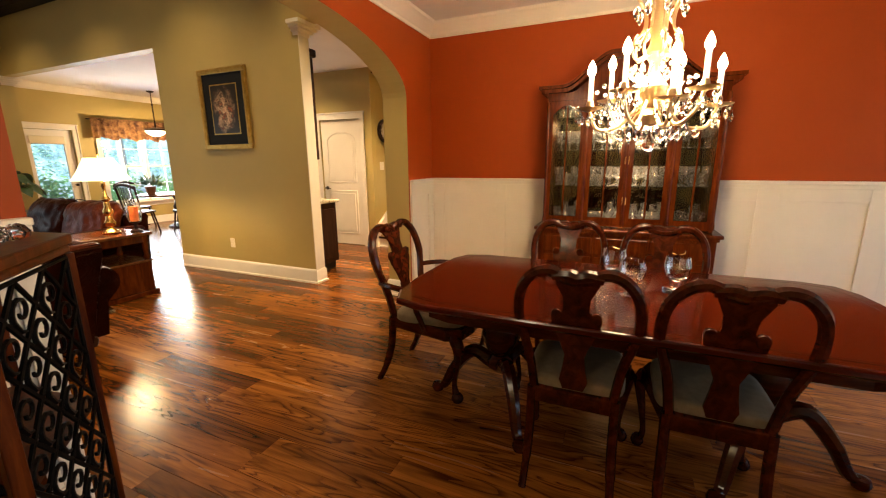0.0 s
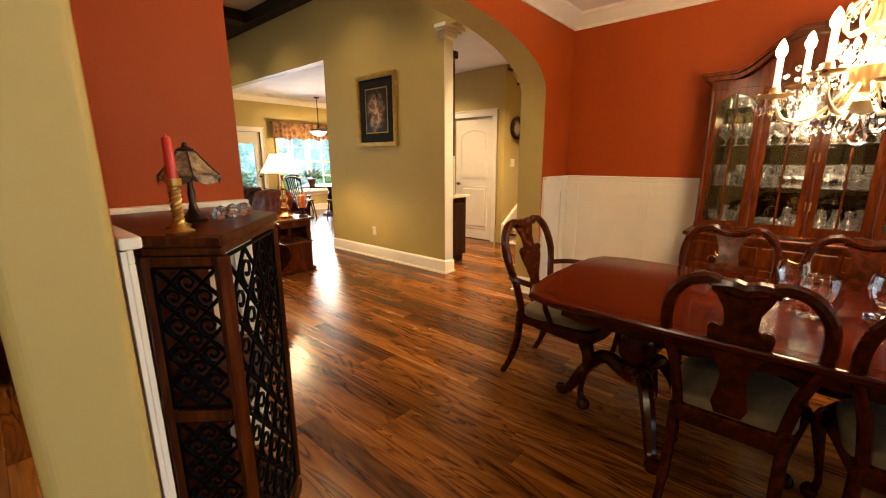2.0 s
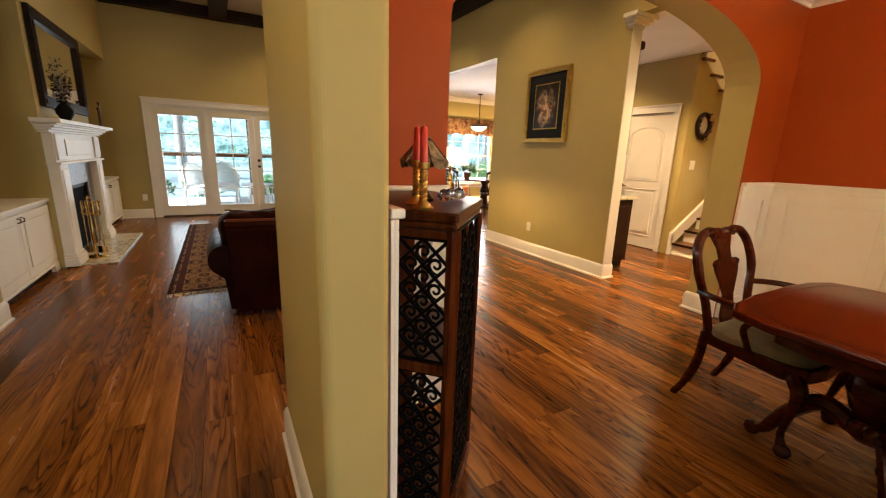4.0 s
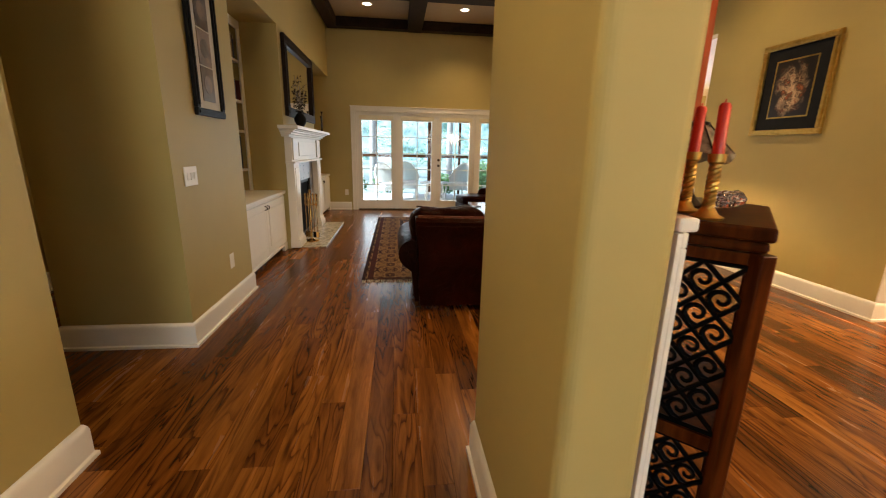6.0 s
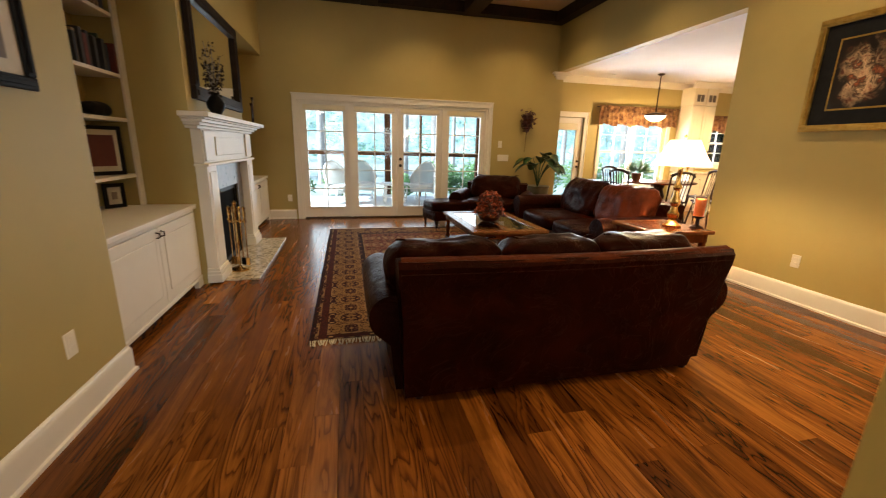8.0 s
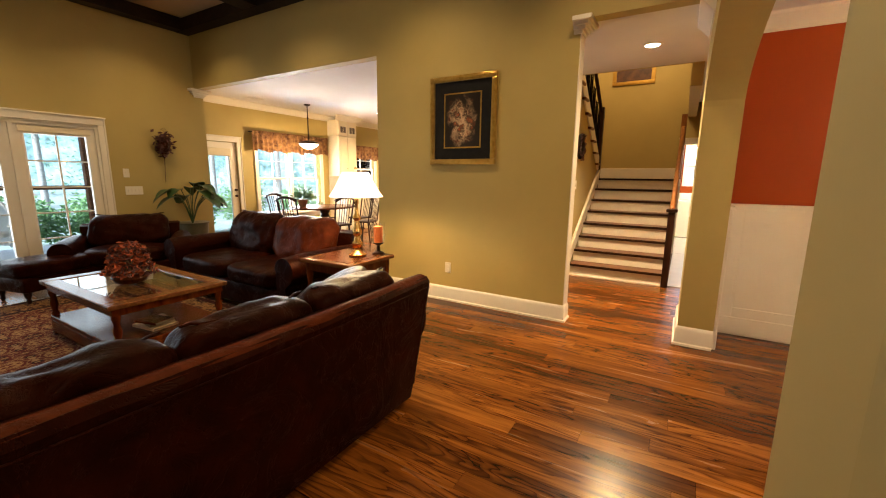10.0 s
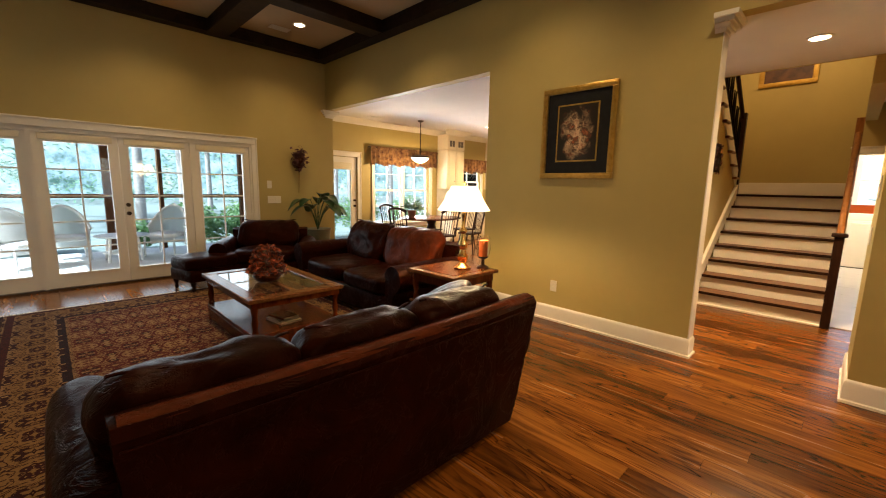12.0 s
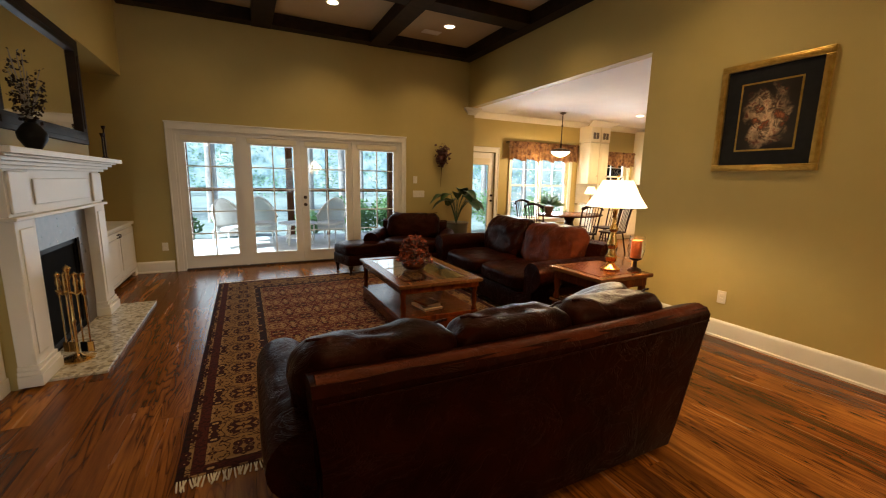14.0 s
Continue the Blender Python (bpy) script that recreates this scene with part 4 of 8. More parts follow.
# ---- living room ----
def add_pillow(bm, x0, y0, z0, x1, y1, z1, power=4.0, wrinkle=0.02, seed=0.0, cuts=13, sag=0.0):
    """A soft block: a rounded cushion with a puffed face, folds and a sagging top edge."""
    c = Vector(((x0 + x1) / 2, (y0 + y1) / 2, (z0 + z1) / 2))
    h = Vector((abs(x1 - x0) / 2, abs(y1 - y0) / 2, abs(z1 - z0) / 2))
    made, n1 = {}, cuts + 1
    def corner(p):
        key = tuple(round(q * 1000) for q in p)
        if key not in made:
            made[key] = bm.verts.new(p)
        return made[key]
    for ax in range(3):
        for sg in (-1, 1):
            for i in range(n1):
                for j in range(n1):
                    q = []
                    for di, dj in ((0, 0), (1, 0), (1, 1), (0, 1)):
                        p = [0, 0, 0]
                        p[ax], p[(ax + 1) % 3], p[(ax + 2) % 3] = sg, -1 + 2 * (i + di) / n1, -1 + 2 * (j + dj) / n1
                        q.append(corner(p))
                    bm.faces.new(q if sg > 0 else q[::-1])
    vs = list(made.values())
    for v in vs:
        p = v.co.copy()
        n = (abs(p.x) ** power + abs(p.y) ** power + abs(p.z) ** power) ** (1 / power)
        q = p / n
        w = Vector((q.x * h.x, q.y * h.y, q.z * h.z))
        k = noise.noise(w * 5.0 + Vector((seed, seed * 1.7, 3))) + 0.6 * noise.noise(w * 12.0 + Vector((seed * 2, 5, seed)))
        fold = noise.noise(Vector((w.x * 14, w.y * 14, w.z * 4)) + Vector((seed, 9, 2)))
        w += Vector((q.x / h.x, q.y / h.y, q.z / h.z)).normalized() * (k * wrinkle + 0.35 * fold * wrinkle)
        if sag:
            w.z -= sag * (1 - q.x * q.x) * max(0, q.z)
        v.co = c + w
    return vs


def pillow(*a, **k):
    bm = bmesh.new()
    add_pillow(bm, *a, **k)
    return bm


def arm_mesh(x, w, y0, y1, top, roll, seg=14):
    """A rolled sofa arm between y0 and y1, its roll leaning out (w > 0: to +x)."""
    s = 1 if w > 0 else -1
    aw = abs(w)
    cz = top - roll
    prof = [(0.0, 0.06), (0.0, cz)]
    for k in range(seg + 1):
        a = math.pi - (math.pi * 1.25) * k / seg
        prof.append((s * (aw * 0.5 + roll * math.cos(a)), cz + roll * math.sin(a)))
    prof += [(s * aw * 0.55, cz - roll * 1.25), (s * aw * 0.40, 0.06)]
    bm = bmesh.new()
    rows = 10
    rings = []
    for r in range(rows + 1):
        y = y0 + (y1 - y0) * r / rows
        e = min(r, rows - r)
        sh = 0.012 if e == 0 else 0.0
        rings.append([bm.verts.new((x + px * (1 - sh * 2) + 0.006 * noise.noise(Vector((px * 6, y * 6, pz * 6))), y, pz - (sh if pz > 0.2 else 0) + 0.006 * noise.noise(Vector((px * 4, y * 5, pz * 4 + 9))))) for px, pz in prof])
    n = len(prof)
    for a, b in zip(rings, rings[1:]):
        for k in range(n):
            bm.faces.new((a[k], a[(k + 1) % n], b[(k + 1) % n], b[k]))
    bm.faces.new(rings[0][::-1])
    bm.faces.new(rings[-1])
    return bm


def sofa(name, label, at, turn, length, seats, depth=0.98, back=0.80, crest=0.95, warm=None, group="", wide=0.0, arm=0.61):
    """A leather sofa: x along its length from 0, y from its back (0) to its front."""
    t = thing(name, label, "sofa" if seats > 1 else "armchair", at, turn, group)
    # back frame leaning slightly, padded crest
    bm = bmesh.new()
    nx = 24
    rows = [(0.03, 0.05), (0.015, 0.2), (0.005, 0.5), (-0.005, back - 0.09), (-0.012, back - 0.03), (0.01, back), (0.07, back + 0.006), (0.13, back - 0.012), (0.16, back - 0.08), (0.19, 0.3), (0.19, 0.05)]
    ring = []
    for i in range(nx + 1):
        u = i / nx
        x = length * u
        dip = 0.012 * math.sin(math.pi * i / nx) 
        ring.append([bm.verts.new((x + (0.04 * (1 - u) - 0.16 * u) * max(0, 1 - z / (back - 0.1)) ** 0.8 + 0.012 * (u - 0.5) * math.sin(z * 9), y + 0.006 * noise.noise(Vector((x * 3, z * 4, 1))), z - (dip if z > 0.6 else 0) + (0.006 * noise.noise(Vector((x * 5, y * 9, 4))) if z > 0.6 else 0))) for y, z in rows])
    n = len(rows)
    for a, b in zip(ring, ring[1:]):
        for k in range(n):
            bm.faces.new((a[k], a[(k + 1) % n], b[(k + 1) % n], b[k]))
    bm.faces.new(ring[0][::-1]), bm.faces.new(ring[-1])
    backp = part("back", bm, LEATHER, t, "", True)
    part("crest_roll", tube([(0.012 + (length - 0.024) * k / 24, 0.035, back - 0.022 - 0.012 * math.sin(math.pi * k / 24)) for k in range(25)], 0.044, 10, 0.75), LEATHER_LIT, backp, "russet leather edge, lightened for the light it catches", True)
    part("piping", tube([(0.01 + (length - 0.02) * k / 24, -0.014, back - 0.06 - 0.012 * math.sin(math.pi * k / 24)) for k in range(25)], 0.005, 6), LEATHER, backp, "stitched leather seam")
    part("base", box(0.02, 0.16, 0.07, length - 0.02, depth - 0.02, 0.30, 0.02), LEATHER, t, "", True)
    for x, w in ((0.06 if wide else 0.10, -0.17 if wide else -0.24), (length - 0.10, 0.24)):
        part("arm", arm_mesh(x, w, 0.10, depth, arm, arm * 0.2), LEATHER, t, "", True)
    step = (length - 0.26 + wide) / seats
    for k in range(seats):
        x0 = 0.13 - wide + k * step
        part("seat_cushion", pillow(x0, 0.24, 0.28, x0 + step - 0.01, depth + 0.02, 0.49, 5.0, 0.012, k * 3.1 + length), LEATHER, t, "", True)
        m = RUSSET if warm == "end" and k == 0 else LEATHER
        bm = pillow(x0 - 0.02, 0.07, 0.42, x0 + step + 0.02, 0.37, crest, 3.2, 0.021, k * 5.3 + length * 2, 23, 0.035)
        for v in bm.verts:      # the cushion leans back, its foot forward
            v.co.y += 0.32 * (crest - v.co.z)
        c = part("back_cushion", bm, m, t, "", True)
        seam = [(x0 + 0.03 + (step - 0.06) * i / 14, 0.225 + 0.012 * math.sin(i), crest - 0.028 - 0.028 * math.sin(math.pi * i / 14) + 0.004 * math.sin(i * 2.1)) for i in range(15)]
        part("piping", tube(seam, 0.006, 6), LEATHER, c, "raised leather seam")
    for x in (0.12, length - 0.12):
        for y in (0.1, depth - 0.1):
            part("foot", lathe([(0.022, 0), (0.03, 0.02), (0.038, 0.05), (0.03, 0.075)], (x, y, 0), 12), ESPRESSO, t, "turned dark wooden foot", True)
    return t


sofa("sofa", "dark brown leather three-seat sofa seen from behind", (0.86, 4.86, 0), 0, 1.96, 3, 0.98, 0.80, 0.89, None, "", 0.15)
loveseat = sofa("loveseat", "worn brown leather loveseat with a russet cushion", (4.25, 6.72, 0), 90, 2.05, 2, 1.08, 0.78, 0.98, "end", "", 0.0, 0.66)
chair = sofa("armchair", "dark brown leather armchair beside the french doors", (3.90, 9.98, 0), 150, 1.12, 1, 0.95, 0.72, 0.90)

tp = thing("throw_pillow", "thin brown leather throw pillow leaning on the sofa arm", "pillow", (2.62, 5.43, 0.72), 46)
bm = pillow(-0.19, -0.05, -0.20, 0.19, 0.05, 0.20, 2.4, 0.010, 8.3, 15)
bmesh.ops.transform(bm, matrix=pose(0, 0, 0, 66, 0, 0), verts=bm.verts)
part("cover", bm, LEATHER, tp, "", True)


def ottoman(at, turn):
    t = thing("ottoman", "dark brown leather ottoman on turned feet", "ottoman", at, turn)
    part("base", box(-0.36, -0.27, 0.13, 0.36, 0.27, 0.30, 0.03), LEATHER, t, "", True)
    part("cushion", pillow(-0.38, -0.29, 0.27, 0.38, 0.29, 0.46, 5.0, 0.010, 7.7), LEATHER, t, "", True)
    for x in (-0.31, 0.31):
        for y in (-0.22, 0.22):
            part("foot", lathe([(0.014, 0), (0.024, 0.03), (0.018, 0.06), (0.034, 0.11), (0.034, 0.135)], (x, y, 0), 12), ESPRESSO, t, "turned dark wooden foot", True)
    return t


ottoman((2.32, 9.80, 0.0), 14)


# rug: bordered field, woven relief, fringe
def rug_material():
    m, nt, b = material("oriental_rug")
    tc = nt.nodes.new("ShaderNodeTexCoord")
    sep = nt.nodes.new("ShaderNodeSeparateXYZ")
    nt.links.new(tc.outputs["Object"], sep.inputs[0])
    def mth(op, a, bb=None):
        k = nt.nodes.new("ShaderNodeMath")
        k.operation = op
        for s, v in ((0, a), (1, bb)):
            if v is None:
                continue
            if isinstance(v, (int, float)):
                k.inputs[s].default_value = v
            else:
                nt.links.new(v, k.inputs[s])
        return k.outputs[0]
    dx = mth("SUBTRACT", 1.45, mth("ABSOLUTE", sep.outputs[0]))
    dy = mth("SUBTRACT", 2.0, mth("ABSOLUTE", sep.outputs[1]))
    d = mth("MINIMUM", dx, dy)                      # distance from the rug's edge
    band = nt.nodes.new("ShaderNodeValToRGB")
    band.color_ramp.interpolation = "CONSTANT"
    stops = [(0, (0.0129, 0.00409, 0.00292)), (0.035, (0.219, 0.128, 0.0511)), (0.055, (0.0497, 0.00937, 0.00468)), (0.115, (0.226, 0.131, 0.0549)),
             (0.13, (0.182, 0.0986, 0.0329)), (0.40, (0.226, 0.131, 0.0549)), (0.42, (0.0129, 0.00585, 0.00585)), (0.48, (0.198, 0.11, 0.0439)), (0.50, (0.0731, 0.0111, 0.00585))]
    while len(band.color_ramp.elements) < len(stops):
        band.color_ramp.elements.new(0.9)
    for e, (p, c) in zip(band.color_ramp.elements, stops):
        e.position, e.color = p, (*c, 1)
    nt.links.new(d, band.inputs[0])
    # mirrored vines and flowers
    mir = nt.nodes.new("ShaderNodeCombineXYZ")
    nt.links.new(mth("PINGPONG", sep.outputs[0], 0.145), mir.inputs[0])
    nt.links.new(mth("PINGPONG", sep.outputs[1], 0.20), mir.inputs[1])
    v = node(nt, "ShaderNodeTexVoronoi", Scale=14.0)
    v.feature = "F1"
    nt.links.new(mir.outputs[0], v.inputs["Vector"])
    w = node(nt, "ShaderNodeTexNoise", Scale=9.0, Detail=2.0, Distortion=2.5)
    nt.links.new(mir.outputs[0], w.inputs["Vector"])
    vine = mth("LESS_THAN", mth("ABSOLUTE", mth("SUBTRACT", w.outputs[0], 0.5)), 0.05)
    flower = mth("LESS_THAN", v.outputs["Distance"], 0.36)
    heart = mth("LESS_THAN", v.outputs["Distance"], 0.13)
    def over(base, fac, colour):
        mx = nt.nodes.new("ShaderNodeMix")
        mx.data_type = "RGBA"
        nt.links.new(fac, mx.inputs[0])
        nt.links.new(base, mx.inputs[6])
        if isinstance(colour, tuple):
            mx.inputs[7].default_value = (*colour, 1)
        else:
            nt.links.new(colour, mx.inputs[7])
        return mx.outputs[2]
    inner = mth("GREATER_THAN", d, 0.5)
    alt = over(band.outputs[0], inner, (0.254, 0.158, 0.0746))
    fcol = ramp(nt, v.outputs["Color"], [(0.2, (0.0374, 0.00585, 0.00409)), (0.5, (0.0117, 0.00702, 0.00702)), (0.8, (0.254, 0.165, 0.0746))])
    vcol = over(band.outputs[0], inner, (0.225, 0.134, 0.057))
    vdark = over(vcol, mth("LESS_THAN", d, 0.5), (0.0257, 0.00585, 0.00409))
    c = over(over(over(band.outputs[0], vine, vdark), flower, fcol), heart, (0.27, 0.165, 0.0665))
    wear = node(nt, "ShaderNodeTexNoise", Scale=160.0, Detail=2.0)
    nt.links.new(tc.outputs["Object"], wear.inputs["Vector"])
    mx = nt.nodes.new("ShaderNodeMix")
    mx.data_type, mx.blend_type = "RGBA", "MULTIPLY"
    mx.inputs[0].default_value = 0.7
    nt.links.new(c, mx.inputs[6])
    nt.links.new(ramp(nt, wear.outputs[0], [(0.3, (0.6, 0.6, 0.6)), (0.7, (1.15, 1.15, 1.15))]), mx.inputs[7])
    nt.links.new(mx.outputs[2], b.inputs["Base Color"])
    b.inputs["Roughness"].default_value = 0.95
    b.inputs["Specular IOR Level"].default_value = 0.1
    relief(nt, b, wear.outputs[0], 0.5, 0.004)
    return m


rug = thing("rug", "large red and gold oriental rug with a cream fringe", "rug", (1.79, 7.675, 0))
part("carpet", box(-1.45, -1.96, 0.001, 1.45, 1.96, 0.012, 0.003), rug_material(), rug, "patterned wool pile")
FRINGE = mottled("cream_fringe", (0.5, 0.42, 0.28), (0.62, 0.54, 0.38), 0.9, 60, 0, 0.3, 300)
rnd = random.Random(5)
for s in (-1, 1):
    bm = bmesh.new()
    for k in range(230):
        x = -1.44 + 2.88 * k / 229
        a, l = rnd.uniform(-0.02, 0.02), rnd.uniform(0.05, 0.075)
        add_tube(bm, [(x, s * 1.955, 0.008), (x + a * 0.4, s * (1.955 + l * 0.5), 0.007), (x + a, s * (1.955 + l), 0.004)], 0.0045, 4)
    tagged(part("fringe", bm, FRINGE, rug, "knotted cream fringe"), kind="stuff")


def coffee_table():
    t = thing("coffee_table", "oak coffee table with glass inset top and lower shelf", "table", (2.31, 7.58, 0.012))
    w, l, h = 0.43, 0.68, 0.485
    bm = bmesh.new()
    for a in ((-w, -l, w, -l + 0.11), (-w, l - 0.11, w, l), (-w, -l + 0.111, -w + 0.11, l - 0.111), (w - 0.11, -l + 0.111, w, l - 0.111)):
        add_box(bm, a[0], a[1], h - 0.035, a[2], a[3], h, 0.006)
    part("top_frame", bm, OAK, t)
    part("bar", box(-0.03, -l + 0.11, h - 0.03, 0.03, l - 0.11, h - 0.004, 0.004), OAK, t)
    for x0, x1 in ((-w + 0.112, -0.031), (0.031, w - 0.112)):
        part("glass_inset", box(x0, -l + 0.112, h - 0.014, x1, l - 0.112, h - 0.006), GLASS, t, "clear bevelled glass")
    for a in ((-w + 0.03, -l + 0.03, w - 0.03, -l + 0.055), (-w + 0.03, l - 0.055, w - 0.03, l - 0.03), (-w + 0.03, -l + 0.056, -w + 0.055, l - 0.056), (w - 0.055, -l + 0.056, w - 0.03, l - 0.056)):
        part("apron", box(a[0], a[1], h - 0.09, a[2], a[3], h - 0.036, 0.004), CHERRY, t)
    part("shelf", box(-w + 0.03, -l + 0.03, 0.13, w - 0.03, l - 0.03, 0.165, 0.006), CHERRY, t)
    for a in ((-w + 0.03, -l + 0.03, w - 0.03, -l + 0.055), (-w + 0.03, l - 0.055, w - 0.03, l - 0.03), (-w + 0.03, -l + 0.056, -w + 0.055, l - 0.056), (w - 0.055, -l + 0.056, w - 0.03, l - 0.056)):
        part("plinth_board", box(a[0], a[1], 0.02, a[2], a[3], 0.129, 0.004), CHERRY, t)
    for x in (-w + 0.06, w - 0.06):
        for y in (-l + 0.06, l - 0.06):
            part("leg", lathe([(0.024, 0.165), (0.03, 0.18), (0.018, 0.21), (0.03, 0.27), (0.02, 0.33), (0.03, 0.37), (0.03, h - 0.036)], (x, y, 0), 14), CHERRY, t, "turned wooden leg", True)
            part("foot", lathe([(0.03, 0.0), (0.04, 0.01), (0.035, 0.02)], (x, y, 0), 14), CHERRY, t, "", True)
    return t


coffee_table()
# books and magazines on the lower shelf
PAPER = mottled("book_cover", (0.42, 0.30, 0.16), (0.52, 0.40, 0.24), 0.5, 12, 0, 0.05)
for k, (x, y, w, d, a) in enumerate(((2.28, 7.2, 0.2, 0.27, 8), (2.3, 7.22, 0.18, 0.25, -6), (2.27, 7.18, 0.16, 0.22, 14))):
    b = thing("book", "thin book lying on the coffee table shelf", "book", (x, y, 0.177 + k * 0.022), a, "books on the coffee table shelf")
    part("cover", box(-w / 2, -d / 2, 0, w / 2, d / 2, 0.021, 0.002), (PAPER, LINEN, CHERRY)[k], b)
    part("pages", box(-w / 2 + 0.004, -d / 2 - 0.0015, 0.003, w / 2 + 0.0015, d / 2 + 0.0015, 0.018), LINEN, b, "cream page edges")


def bunch(name, label, at, r, n, mats, pot, height, size, seed, category="flower arrangement"):
    """Autumn flowers in a bowl: many small leaf and petal clumps."""
    t = thing(name, label, category, at)
    part("bowl", lathe([(r * 0.4, 0), (r * 0.55, 0.01), (r * 0.7, 0.05), (r * 0.62, 0.09), (r * 0.55, 0.085), (0, 0.07)], n=20), pot, t, "", True)
    rg = random.Random(seed)
    for m in mats:
        bm = bmesh.new()
        for k in range(n):
            u, v = rg.uniform(0, 2 * math.pi), rg.uniform(0, 1)
            rad = r * math.sqrt(rg.random()) * (1.05 - 0.4 * v)
            c = Vector((rad * math.cos(u), rad * math.sin(u), 0.08 + height * v * (1 - 0.45 * (rad / r) ** 2)))
            rot = Euler((rg.uniform(0, 6), rg.uniform(0, 6), rg.uniform(0, 6))).to_matrix().to_4x4()
            s = size * rg.uniform(0.6, 1.2)
            vs = [bm.verts.new(p) for p in ((0, -s, 0), (s * 0.5, -s * 0.2, s * 0.25), (s * 0.3, s * 0.7, 0.1 * s), (0, s, -0.2 * s), (-s * 0.3, s * 0.7, 0.1 * s), (-s * 0.5, -s * 0.2, s * 0.25))]
            bm.faces.new(vs[:4]), bm.faces.new((vs[0], vs[3], vs[4], vs[5]))
            bmesh.ops.transform(bm, matrix=Matrix.Translation(c) @ rot, verts=vs)
        part("foliage", bm, m, t)
    return t


ROSE = mottled("rust_petal", (0.22, 0.028, 0.012), (0.42, 0.09, 0.02), 0.7, 20, 0, 0.1)
RUST = mottled("orange_petal", (0.17, 0.022, 0.006), (0.34, 0.065, 0.013), 0.7, 20, 0, 0.1)
OCHRE = mottled("ochre_petal", (0.38, 0.16, 0.03), (0.5, 0.25, 0.06), 0.7, 20, 0, 0.1)
PLUM = mottled("dark_petal", (0.05, 0.012, 0.012), (0.11, 0.03, 0.02), 0.7, 20, 0, 0.1)
bunch("flower_arrangement", "rust and orange autumn flower arrangement on the coffee table", (2.27, 7.52, 0.498), 0.19, 190, [ROSE, RUST, PLUM, PLUM], WALNUT, 0.27, 0.028, 3)
jar = thing("candle_jar", "pale candle among the autumn flowers", "candle", (2.27, 7.52, 0.60))
part("wax", lathe([(0.035, 0), (0.037, 0.2), (0.03, 0.215), (0, 0.21)], n=16), LINEN, jar, "", True)


def end_table():
    t = thing("end_table", "oak end table with a shelf beside the loveseat", "table", (3.47, 6.16, 0))
    w, l, h = 0.31, 0.30, 0.68
    part("top", box(-w, -l, h - 0.034, w, l, h, 0.008), OAK, t)
    part("top_panel", box(-w + 0.08, -l + 0.08, h + 0.0005, w - 0.08, l - 0.08, h + 0.003), CHERRY, t)
    w, l = w - 0.035, l - 0.035
    for a in ((-w, -l, w, -l + 0.022), (-w, l - 0.022, w, l), (-w, -l + 0.023, -w + 0.022, l - 0.023), (w - 0.022, -l + 0.023, w, l - 0.023)):
        part("apron", box(a[0], a[1], h - 0.11, a[2], a[3], h - 0.034, 0.004), CHERRY, t)
        part("side_panel", box(a[0], a[1], 0.05, a[2], a[3], 0.36, 0.004), CHERRY, t)
    part("shelf", box(-w - 0.02, -l - 0.02, 0.36, w + 0.02, l + 0.02, 0.385, 0.006), OAK, t)
    part("plinth", box(-w - 0.03, -l - 0.03, 0.0, w + 0.03, l + 0.03, 0.05, 0.01), CHERRY, t)
    for x in (-w + 0.025, w - 0.025):
        for y in (-l + 0.025, l - 0.025):
            part("leg", lathe([(0.024, 0.385), (0.03, 0.41), (0.02, 0.45), (0.03, 0.52), (0.03, h - 0.034)], (x, y, 0), 14), CHERRY, t, "turned wooden leg", True)
    return t


end_table()
SHADE = glow("lit_lampshade", (1.0, 0.80, 0.50), 0.75)


def open_shade(prof, n=28):
    bm = bmesh.new()
    rings = [[bm.verts.new((r * math.cos(2 * math.pi * i / n), r * math.sin(2 * math.pi * i / n), z)) for i in range(n)] for r, z in prof[:-1]]
    for a, b in zip(rings, rings[1:] + rings[:1]):
        for i in range(n):
            bm.faces.new((a[i], a[(i + 1) % n], b[(i + 1) % n], b[i]))
    return bm


tl = thing("table_lamp", "brass table lamp with a lit pale bell shade", "lamp", (3.53, 6.10, 0.684))
tl.scale = (0.91, 0.91, 0.91)
part("base", lathe([(0.085, 0), (0.09, 0.015), (0.07, 0.025), (0.045, 0.05), (0.03, 0.07), (0.05, 0.09), (0.055, 0.13), (0.035, 0.16), (0.03, 0.2), (0.045, 0.22), (0.05, 0.26), (0.03, 0.3), (0.025, 0.36), (0.04, 0.38), (0.04, 0.4), (0.02, 0.43), (0.016, 0.52), (0.022, 0.53), (0.022, 0.58), (0, 0.585)], n=20), BRASS, tl, "polished brass stem", True)
part("shade", open_shade([(0.265, 0.60), (0.20, 0.70), (0.13, 0.84), (0.126, 0.84), (0.196, 0.70), (0.261, 0.60), (0.265, 0.60)]), SHADE, tl, "glowing pale fabric shade", True)
part("finial", lathe([(0.006, 0.58), (0.006, 0.86), (0.016, 0.875), (0.0, 0.90)], n=10), BRASS, tl, "", True)
part("harp", tube([(-0.126, 0, 0.838), (0, 0, 0.842), (0.126, 0, 0.838)], 0.004, 6), BRASS, tl)

hc = thing("hurricane_candle", "orange pillar candle in a glass on a dark stand", "candle", (3.71, 6.00, 0.684))
part("stand", lathe([(0.06, 0), (0.055, 0.012), (0.018, 0.03), (0.015, 0.08), (0.05, 0.1), (0.055, 0.11), (0, 0.11)], n=18), ESPRESSO, hc, "turned dark stand", True)
part("candle", lathe([(0.042, 0.11), (0.042, 0.26), (0.035, 0.265), (0, 0.255)], n=18), CANDLE_ORANGE, hc, "orange wax", True)
